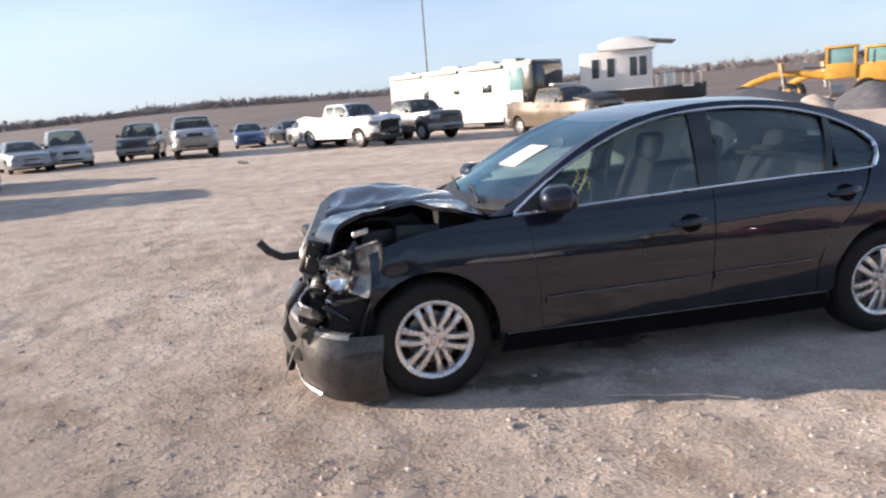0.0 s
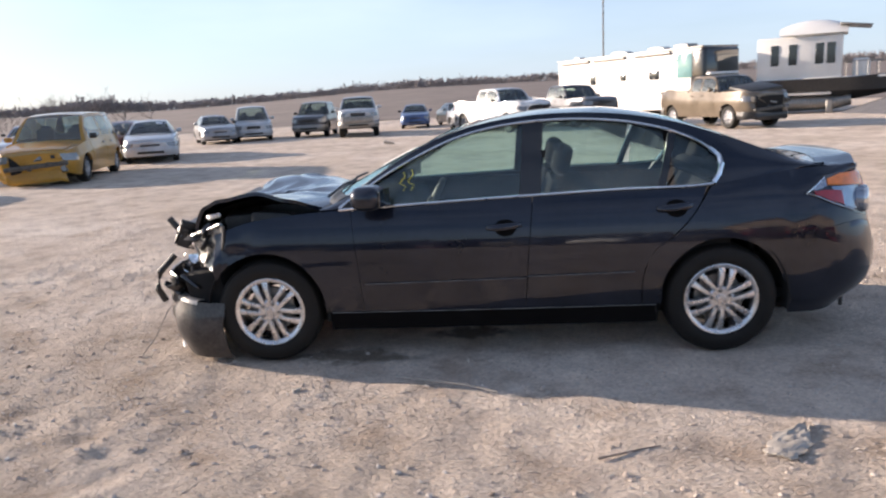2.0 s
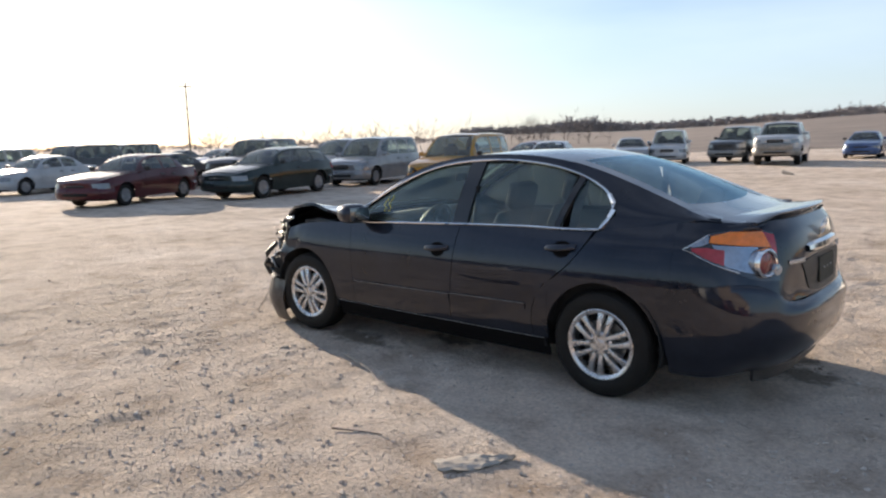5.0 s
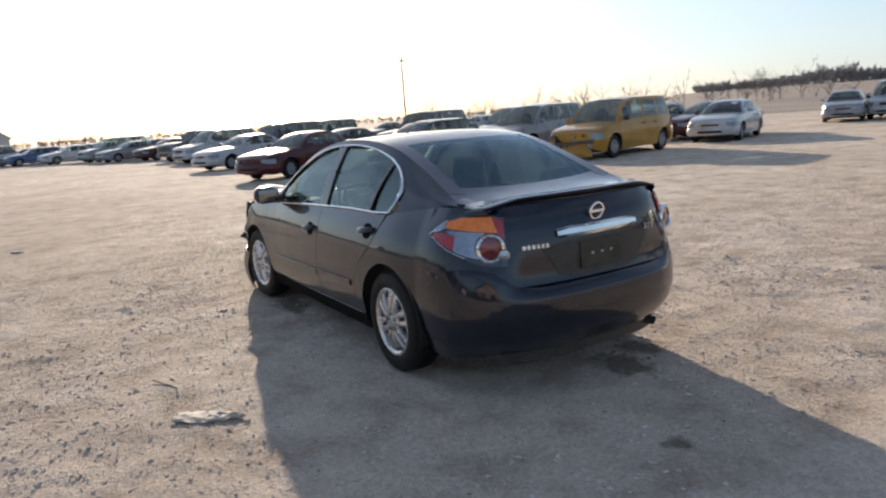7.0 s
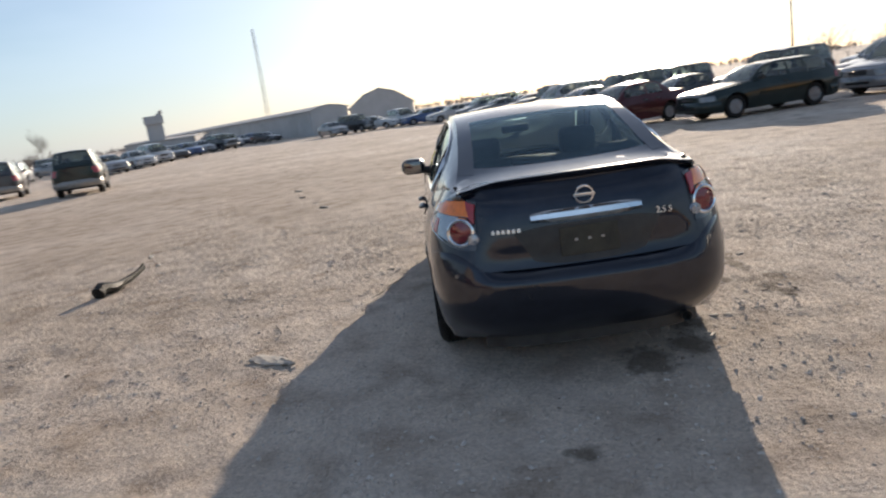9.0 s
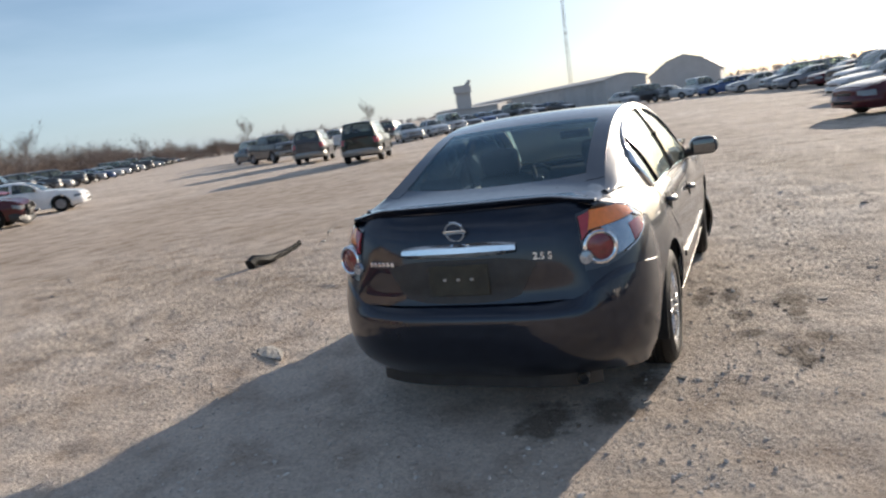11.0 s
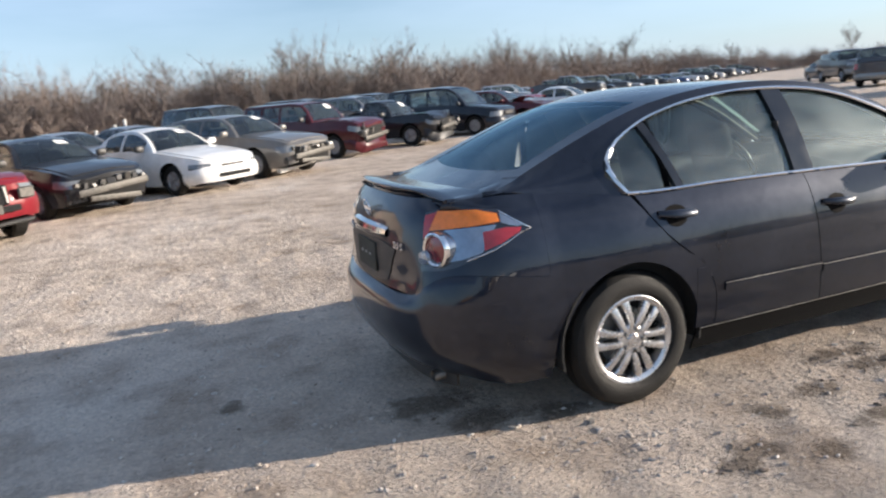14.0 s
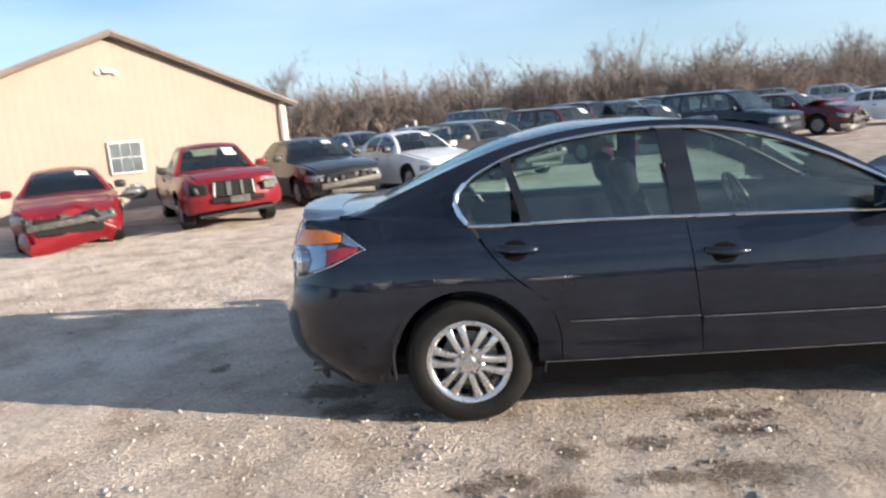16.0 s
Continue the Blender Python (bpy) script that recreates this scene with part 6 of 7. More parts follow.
P_GREENWAG = vehicle("wagon", "dark green wagon with a dented front end", "car", WAGON_SPEC, "green")
P_TEAL = vehicle("suv", "dark green suv standing alone", "suv", SUV_SPEC, "green")

# ---- vehicles across the yard, ahead of the sedan's left side ----
put(P_YVAN, -11.8, 13.9, -75)
put(P_GREENWAG, -15.9, 9.2, -76)
put(P_DKSUV, -33.5, 12.5, -72)
put(P_SVAN, -17.2, 15.0, -74)
again(P_SILVER, -16.6, 20.5, -104)
put(P_MAROON, -14.2, 21.4, -92)
put(P_WHITE, -12.4, 20.2, -66)
put(P_SILVER, -14.6, 31.6, -62)
put(P_WVAN, -13.2, 33.4, -70)
again(P_DKSUV, -10.0, 34.6, -86)
put(P_LIFT, -7.2, 32.6, -80)
put(P_BLUE, -5.1, 40.0, -84)
put(P_DKSEDAN, -2.6, 41.2, -70)
again(P_SILVER, -1.2, 33.5, -66)
put(P_WPICK, 0.2, 29.6, -54)
again(P_DKSEDAN, 2.2, 34.0, -70)
put(P_GPICK, 3.6, 31.6, -62)
by_wheel(P_TAN, BIG_PICKUP_SPEC, 8.5, 22.4, -70)

# rows towards the sun
again(P_MAROON, -17.9, 5.6, -64)
again(P_WHITE, -26.8, 6.2, -68)
again(P_DKSUV, -30.5, 9.0, -70)
again(P_WVAN, -36.5, 7.4, -70)
again(P_SVAN, -21.6, 17.4, -82)
for i, (x, y) in enumerate(((-23.5, 9.5), (-21.0, 12.2), (-27.0, 15.5), (-31.0, 17.5), (-26.5, 21.5), (-34.5, 13.0), (-38.0, 21.0), (-43.0, 13.0), (-42.0, 7.5), (-48.0, 6.8), (-51.5, 4.8), (-56.5, 4.2), (-60.5, 1.5), (-65.0, -1.0), (-49.0, 17.0), (-55.0, 12.0), (-62.0, 8.0), (-70.0, 4.0), (-33.5, 27.0), (-42.0, 29.0), (-22.0, 27.5), (-50.0, 25.0))):
    again((P_DKSEDAN, P_WHITE, P_SILVER, P_DKSUV, P_BLUE, P_SVAN, P_MAROON)[(i * 3) % 7], x, y, -70 + (i * 37) % 13 - 6)
again(P_TEAL, -25.4, -15.9, 200)
again(P_GPICK, -38.2, -30.8, 60)
again(P_DKSEDAN, -43.0, -36.5, 62)
again(P_DKSUV, -31.0, -22.6, 204)
for i in range(14):
    d = 58 + i * 5.2
    a = radians(-156 - 14 * (i / 13) ** 0.8)
    again((P_SILVER, P_DKSEDAN, P_WHITE, P_BLUE, P_WVAN)[(i * 2) % 5], 6 + d * math.cos(a), -0.5 + d * math.sin(a), 36 + (i * 29) % 11)
for i in range(10):
    a = radians(171.5 + 1.8 * i + (i * 7 % 5) * 0.10)
    d = 70 + (i * 13) % 9 + 3.0 * (i % 2)
    again((P_WHITE, P_DKSEDAN, P_SILVER, P_DKSUV, P_WVAN, P_BLUE, P_SILVER)[(i * 3) % 7], 6 + d * math.cos(a), d * math.sin(a), 20 + (i * 41) % 60)
put(P_TEAL, -50.5, -42.0, 55)
again(P_WVAN, -56.0, -36.0, 200)
again(P_DKSUV, -62.0, -33.0, 190)
for i, (x, y) in enumerate(((-72, -30), (-76, -24), (-80, -33), (-85, -21), (-66, -38), (-74, -42))):
    again((P_SILVER, P_DKSUV, P_WHITE, P_DKSEDAN)[i % 4], x, y, 40 + i * 5)

# second rank and the long row beyond the building's wrecks
for i in range(10):
    b = Vector((7.5, -9.5)) + Vector((-0.77, -0.64)) * (2.75 * i) - HV * (7.0 + 0.5 * math.sin(i * 2.1))
    again((P_DKSEDAN, MAROON_SUV, P_DKSEDAN, P_SILVER, P_SILVER, P_DKSUV, P_WHITE, P_DKSEDAN, P_SVAN, P_DKSUV)[i], b.x, b.y, HD + (i * 31) % 9 - 4)
for i in range(5):
    b = Vector((-1.0, -27.0)) + Vector((-0.77, -0.64)) * (3.0 * i)
    again((P_WHITE, P_DKSUV, P_SILVER, P_WVAN, P_DKSEDAN)[i], b.x, b.y, HD + 4)
FAR = (P_GPICK, BLACK_PICKUP, P_DKSUV, P_SILVER, P_WHITE, P_DKSEDAN, P_SILVER, P_WVAN, P_DKSUV, P_WHITE, P_SILVER, P_BLUE)
for i in range(34):
    f = i / 33
    d = 4.0 * i + 60 * f**2.2
    b = Vector((-28.5, -45.0)) + Vector((-0.80, -0.60)).normalized() * d + Vector((0.6, -0.8)) * 2
    again(FAR[(i * 5) % 12] if i > 2 else FAR[i], b.x, b.y, 136 - 8 * f + (i * 17) % 7)
for i in range(8):
    b = Vector((-20, -37)) + Vector((-0.80, -0.60)) * (4.2 * i) + Vector((0.6, -0.8)) * (9 + (i % 3))
    again((P_SILVER, P_WHITE, P_DKSUV, P_WVAN)[i % 4], b.x, b.y, 132)

# ---- beige building ----
M_SIDING = mat("beige_metal_siding", (0.64, 0.535, 0.44), 0.7, 0.0, 0.05, 1.2, second=(0.67, 0.565, 0.47), spec=0.2)
M_WHITE_TRIM = mat("white_trim", (0.70, 0.69, 0.66), 0.5, 0, 0.08, 4)
M_ROOF = mat("brown_roof_metal", (0.26, 0.215, 0.185), 0.5, 0.2, 0.2, 2)
M_SHED_GLASS = mat("shed_window_glass", (0.10, 0.12, 0.13), 0.06, 0, 0.3, 3, coat=0.8)


def building():
    a = Vector((7.31, -16.79, 0))
    along = Vector((0.669, 0.743, 0))
    back = Vector((0.743, -0.669, 0))
    b = thing("beige_building", "small beige metal building with a brown gable roof", "building")
    wid, dep, eave, apex = 9.4, 13.0, 2.5, 4.30

    def at(s, d, z):
        return a + along * s + back * d + Vector((0, 0, z))

    def wall(name, p, q, h0, h1, mid=None):
        bm = bmesh.new()
        n = int((q - p).length / 0.23)
        d = (q - p).normalized()
        out = Vector((d.y, -d.x, 0))
        vs = []
        for i in range(n + 1):
            for f, o in ((0.0, 0.0), (0.62, 0.0), (0.72, 0.0018), (0.90, 0.0018)):
                if i == n and f > 0:
                    continue
                pt = p + (q - p) * ((i + f) / n)
                k = ((i + f) / n)
                h = h0 if mid is None else (h0 + (mid - h0) * (1 - abs(k - 0.5) * 2))
                vs.append((bm.verts.new(pt + out * o + Vector((0, 0, -0.1))), bm.verts.new(pt + out * o + Vector((0, 0, h)))))
        for u, w in zip(vs[:-1], vs[1:]):
            bm.faces.new((u[0], w[0], w[1], u[1]))
        g = bmesh.ops.solidify(bm, geom=bm.faces[:], thickness=0.08)
        return part(name, bm, M_SIDING, b)

    wall("front_wall", at(0, 0, 0), at(wid, 0, 0), eave, eave, apex)
    wall("back_wall", at(wid, dep, 0), at(0, dep, 0), eave, eave, apex)
    wall("side_wall", at(0, dep, 0), at(0, 0, 0), eave, eave)
    wall("side_wall", at(wid, 0, 0), at(wid, dep, 0), eave, eave)
    for s0, s1 in ((-0.35, wid / 2), (wid + 0.35, wid / 2)):
        z0 = eave - 0.35 * (apex - eave) / (wid / 2)
        rows = []
        for d in span(-0.25, dep + 0.25, 27):
            rows.append([at(s0 + (s1 - s0) * k, d, z0 + (apex - z0) * k + 0.06) for k in (0, 0.5, 1)])
        part("roof", sheet(rows, 0.09, inward=Vector((10, -18, 0))), M_ROOF, b)
        edge = [at(s0, -0.27, z0 + 0.02), at(s1, -0.27, apex + 0.02)]
        part("rake_trim", tube(edge, 0.075, 4), M_ROOF, b)
    for s in (0.0, wid):
        part("corner_trim", rbox(0.14, 0.14, eave, 0.01, 1, Matrix.Translation(at(s, -0.02, eave / 2)) @ pose(0, 0, 0, 0, 0, 48)), M_SIDING, b)
    part("downspout", tube([at(0.12, -0.12, eave - 0.1), at(0.12, -0.14, 0.2)], 0.045, 8), M_SIDING, b)
    turn = pose(0, 0, 0, 0, 0, 48)
    wc = at(wid / 2 + 0.0, -0.06, 1.30)
    win = part("window", rbox(0.84, 0.07, 0.80, 0.01, 1, Matrix.Translation(wc) @ turn), M_WHITE_TRIM, b, "white framed window with grid bars")
    for i in range(3):
        for j in range(2):
            part("pane", rbox(0.245, 0.03, 0.355, 0.004, 1, Matrix.Translation(wc) @ turn @ pose(-0.262 + 0.262 * i, 0.035, -0.185 + 0.37 * j)), M_SHED_GLASS, win)
    lc = at(wid / 2 + 0.15, -0.12, 3.42)
    lamp = part("wall_lamp", rbox(0.30, 0.16, 0.10, 0.03, 2, Matrix.Translation(lc) @ turn), M_WHITE_TRIM, b)
    part("flood_head", rbox(0.16, 0.16, 0.13, 0.05, 2, Matrix.Translation(lc) @ turn @ pose(0.20, -0.10, -0.04, 25, 0, 0)), M_WHITE_TRIM, lamp)
    part("flood_head", rbox(0.16, 0.16, 0.13, 0.05, 2, Matrix.Translation(lc) @ turn @ pose(-0.20, -0.10, -0.04, 25, 0, 0)), M_WHITE_TRIM, lamp)
    part("roof_vent", tube([at(1.2, 1.0, 2.9), at(1.2, 1.0, 3.35)], 0.06, 8), M_WHITE_TRIM, b)


building()
for i in range(7):
    x, y = 5.6 - 0.33 * i, -24.5 - 0.4 * (i % 3)
    h = (1.2, 1.35, 1.05, 1.5, 1.65, 1.1, 1.3)[i]
    solo("marker_post", tube([(x, y, 0), (x, y, h)], 0.05, 8), M_WHITE_TRIM, "plain white plastic marker post standing by the building", "post", "white marker posts")

# ---- motorhome, houseboat and machines ----
M_RV = mat("white_fibreglass", (0.74, 0.72, 0.68), 0.35, 0, 0.08, 1.5, coat=0.3)
M_TEAL_GLASS = mat("teal_glass", (0.16, 0.30, 0.30), 0.08, 0, 0.2, 2, coat=0.8)
M_YELLOW = mat("machine_yellow", (0.55, 0.29, 0.05), 0.45, 0, 0.25, 3)
M_PILE = mat("grey_gravel_pile", (0.11, 0.11, 0.12), 0.95, 0, 0.35, 4, 0.6, 12)
M_WOODPOLE = mat("weathered_pole", (0.16, 0.13, 0.10), 0.9, 0, 0.3, 6, 0.3, 30)
# greys of the far sheds are lightened, with the distance haze in the colour
M_FARWALL = mat("haze_paled_wall", (0.46, 0.455, 0.45), 0.8, 0, 0.15, 0.6)
M_FARROOF = mat("haze_paled_roof", (0.40, 0.395, 0.39), 0.7, 0, 0.15, 0.8)


def motorhome():
    at = pose(8.35, 39.56, 0, 0, 0, -58.7) @ Matrix.Diagonal((1.065, 1.0, 1.09, 1))
    v = thing("motorhome", "long white motorhome with a black front cap", "motorhome", at=at)
    part("body", rbox(11.6, 2.5, 2.75, 0.12, 3, pose(0, 0, 1.90)), M_RV, v)
    part("skirt", rbox(11.2, 2.4, 0.40, 0.05, 1, pose(0, 0, 0.55)), M_RV, v)
    part("front_cap", rbox(1.0, 2.53, 2.45, 0.18, 3, pose(5.50, 0, 2.02)), M_GLOSSBLACK, v, "black front cap")
    part("windshield", rbox(0.06, 2.2, 1.25, 0.05, 2, pose(6.0, 0, 2.25)), M_DARK_GLASS, v)
    part("roof_edge", rbox(11.7, 2.56, 0.10, 0.03, 2, pose(0, 0, 3.27)), M_STEEL, v)
    part("stripe", rbox(11.0, 2.54, 0.07, 0.01, 1, pose(-0.2, 0, 2.72)), M_BLACK, v)
    for x, w, h, z, m_ in ((4.7, 1.0, 1.15, 2.45, M_TEAL_GLASS), (2.6, 0.75, 0.45, 2.1, M_DARK_GLASS), (0.2, 0.5, 0.35, 2.1, M_DARK_GLASS), (-2.4, 0.5, 0.6, 2.1, M_DARK_GLASS)):
        part("window", rbox(w, 2.58, h, 0.05, 2, pose(x, 0, z)), m_, v)
    for x in (-5.3, -2.2, 1.2):
        part("slide_topper", tube([(x, -1.32, 3.12), (x + 2.6, -1.32, 3.12)], 0.09, 8), M_STEEL, v)
    part("ladder", rbox(0.06, 0.5, 2.2, 0.02, 1, pose(-5.86, 0.6, 2.2)), M_STEEL, v)
    for x in (-4.4, -0.2, 2.6):
        part("roof_vent", rbox(0.5, 0.5, 0.16, 0.04, 2, pose(x, -0.6, 3.38)), M_RV, v)
    for x in (-1.5, 1.5, 3.4):
        part("roof_unit", rbox(1.0, 0.8, 0.28, 0.08, 2, pose(x, 0.2, 3.42)), M_STEEL if x > 3 else M_RV, v)
    for x in (-3.6, 4.0):
        for s in (-1, 1):
            ty, ri = WHEELS[(0.42, 0.28)]
            w = part("wheel", ty, M_TYRE, v, at=pose(x, s * 1.08, 0.42, 0, 0, 180 if s > 0 else 0))
            part("rim", ri, M_HUBCAP, w)
    part("lower_tank", rbox(3.5, 2.0, 0.5, 0.05, 1, pose(0.3, 0, 0.35)), M_BLACK, v)


def houseboat():
    at = pose(16.4, 32.95, 0, 0, 0, -24) @ Matrix.Diagonal((0.90, 1.0, 1.16, 1))
    v = thing("houseboat", "white houseboat with domed canopy on a dark hull", "boat", at=at)
    rows = []
    for x in span(-3.6, 3.8, 16):
        k = max(0.0, (x - 1.2) / 2.6)
        hw = 1.35 * math.sqrt(max(0.02, 1 - k * k))
        rows.append([Vector((x, -hw, 1.42 + 0.12 * k)), Vector((x, -hw * 0.92, 0.9)), Vector((x - 0.15 * k, -hw * 0.35, 0.5 + 0.35 * k)), Vector((x - 0.15 * k, hw * 0.35, 0.5 + 0.35 * k)), Vector((x, hw * 0.92, 0.9)), Vector((x, hw, 1.42 + 0.12 * k))])
    part("hull", sheet(rows, 0.06, inward=Vector((0, 0, 1.2))), M_BLACK, v)
    part("deck", rbox(6.6, 2.4, 0.10, 0.03, 1, pose(-0.3, 0, 1.42)), M_RV, v)
    cab = part("deckhouse", rbox(4.2, 2.1, 1.75, 0.08, 2, pose(-1.4, 0, 2.32)), M_RV, v)
    for x in (-2.6, -1.7, -0.4, 0.15):
        part("window", rbox(0.42, 2.14, 0.85, 0.02, 1, pose(x, 0, 2.45)), M_DARK_GLASS, cab)
    rows = [[Vector((-2.4 + 3.3 * i / 10, -1.25 + 2.5 * j / 10, 3.25 + 0.62 * math.sin(math.pi * j / 10) ** 0.6 * math.sin(math.pi * (i + 1.2) / 12.4) ** 0.5)) for j in range(11)] for i in range(11)]
    part("canopy", sheet(rows, 0.04, inward=Vector((-1, 0, 2))), M_RV, v, "domed white canopy")
    part("visor", rbox(1.5, 2.4, 0.07, 0.02, 1, pose(1.25, 0, 3.52, 0, 6, 0)), M_STEEL, v)
    part("helm", rbox(0.8, 1.2, 0.75, 0.12, 2, pose(1.6, 0, 1.80)), M_RV, v)
    for i in range(6):
        for s in (-1, 1):
            part("rail_post", tube([(0.9 + 0.5 * i, s * 1.05, 1.45), (0.9 + 0.5 * i, s * 1.05, 2.05)], 0.02, 6), M_STEEL, v)
    for s in (-1, 1):
        part("rail", tube([(0.9, s * 1.05, 2.05), (3.4, s * 1.05, 2.08)], 0.025, 6), M_STEEL, v)
    for s in (-1, 1):
        part("pontoon", tube([(-3.4, s * 0.75, 0.42), (0.4, s * 0.75, 0.42), (1.2, s * 0.72, 0.55)], 0.34, 12, r2=0.26), M_STEEL, v)
    part("side_panel", rbox(2.3, 2.36, 0.62, 0.05, 2, pose(-0.9, 0, 1.06)), M_RV, v)
    for x in (-2.4, 0.2):
        part("cradle", rbox(0.35, 2.2, 0.55, 0.03, 1, pose(x, 0, 0.27)), M_STEEL, v)


def grader(x, y, turn):
    v = thing("motor_grader", "yellow motor grader with black tyres behind gravel heaps", "grader", "yard machines", pose(x, y, 0, 0, 0, turn))
    part("engine_cover", rbox(2.4, 1.3, 1.1, 0.12, 2, pose(-2.0, 0, 1.55)), M_YELLOW, v)
    cab = part("cab_roof", rbox(1.7, 1.6, 0.14, 0.05, 2, pose(0, 0, 3.12)), M_YELLOW, v)
    part("cab_glass", rbox(1.35, 1.35, 0.85, 0.05, 2, pose(0, 0, 2.62)), M_TEAL_GLASS, cab)
    part("cab_base", rbox(1.55, 1.5, 0.85, 0.05, 2, pose(0, 0, 1.80)), M_YELLOW, cab)
    for sx in (-0.70, 0.70):
        for s in (-1, 1):
            part("cab_post", rbox(0.14, 0.14, 0.95, 0.02, 1, pose(sx, s * 0.68, 2.62)), M_YELLOW, cab)
    part("front_frame", tube([(0.7, 0, 1.55), (2.2, 0, 1.85), (3.6, 0, 1.80), (4.7, 0, 1.45), (5.3, 0, 1.15)], 0.20, 8), M_YELLOW, v)
    part("lift_tower", rbox(0.30, 1.1, 0.55, 0.06, 2, pose(3.1, 0, 2.25)), M_YELLOW, v)
    for s in (-1, 1):
        part("lift_cylinder", tube([(3.1, s * 0.55, 2.45), (2.9, s * 0.65, 0.9)], 0.06, 8), M_STEEL, v)
        part("steering_rod", tube([(0.8, s * 0.3, 2.05), (1.9, s * 0.35, 2.10)], 0.05, 6), M_BLACK, v)
        for wx in (-2.9, -1.3, 5.1):
            prof = [(0.35, -0.22), (0.50, -0.23), (0.64, -0.18), (0.67, 0), (0.64, 0.18), (0.50, 0.23), (0.35, 0.22)]
            w = part("wheel", lathe(prof, 24), M_TYRE, v, at=pose(wx, s * 0.95, 0.66))
            part("hub", lathe([(0.001, -0.13), (0.33, -0.18), (0.36, -0.1), (0.36, 0.1), (0.33, 0.18), (0.001, 0.13)], 20), M_YELLOW, w)
    rows = [[Vector((2.6 + 0.28 * math.cos(a), y_, 0.55 + 0.42 * math.sin(a))) for a in span(radians(110), radians(250), 8)] for y_ in span(-1.7, 1.7, 4)]
    part("blade", sheet(rows, 0.04, inward=Vector((2.9, 0, 0.6))), M_STEEL, v)
    part("exhaust", tube([(-1.6, 0.3, 2.0), (-1.6, 0.3, 2.8)], 0.06, 8), M_BLACK, v)
    return v


motorhome()
houseboat()
grader(28.6, 32.6, 138)
grader(33.0, 34.6, 128)


def heap(x, y, r, h, seed, material, label):
    bm = bmesh.new()
    rows = []
    for i in range(9):
        f = i / 8
        rows.append([Vector((x + r * f * math.cos(a) * (1 + 0.25 * noise.noise(Vector((math.cos(a) * 1.5 + seed, math.sin(a) * 1.5, 0)))), y + r * f * math.sin(a), h * max(0, 1 - f**1.3) + 0.08 * h * noise.noise(Vector((math.cos(a) * f * 4 + seed, math.sin(a) * f * 4, 2))) * (1 - f) - 0.03)) for a in span(0, 2 * math.pi, 28)])
    return solo("mound", sheet(rows, bm=bm), material, label, "heap")


heap(20.8, 29.6, 5.0, 1.30, 1.0, M_PILE, "dark grey heap of loose gravel beside the machines")
heap(22.0, 26.4, 1.4, 0.80, 5.0, M_GROUND, "pale heap of crushed stone on the yard")
heap(24.2, 25.2, 2.2, 1.25, 9.0, M_PILE, "dark grey heap of gravel before the machines")


def pole(x, y, h, r=0.14, arms=True, label="tall weathered wooden utility pole beyond the yard"):
    v = thing("utility_pole", label, "pole", "utility poles", pose(x, y, 0))
    part("shaft", tube([(0, 0, -0.1), (0, 0, h)], r, 8, r2=r * 0.7), M_WOODPOLE, v)
    if arms:
        part("crossarm", rbox(0.1, 1.8, 0.12, 0.01, 1, pose(0, 0, h - 0.5)), M_WOODPOLE, v)
    return v


pole(8.4, 54.0, 13.0, 0.065, False)
pole(-74.5, 40.0, 9.0)
v = thing("radio_mast", "thin lattice radio mast far behind the yard", "mast", at=pose(-140, -32.0, 0))
for k in range(3):
    a = 2.1 * k
    part("leg", tube([(0.45 * math.cos(a), 0.45 * math.sin(a), 0), (0.2 * math.cos(a), 0.2 * math.sin(a), 21)], 0.045, 5), M_STEEL, v)
for k in range(14):
    part("brace", tube([(0.4, 0, 1.5 * k), (-0.25, 0.35, 1.5 * k + 1.4)], 0.025, 4), M_STEEL, v)

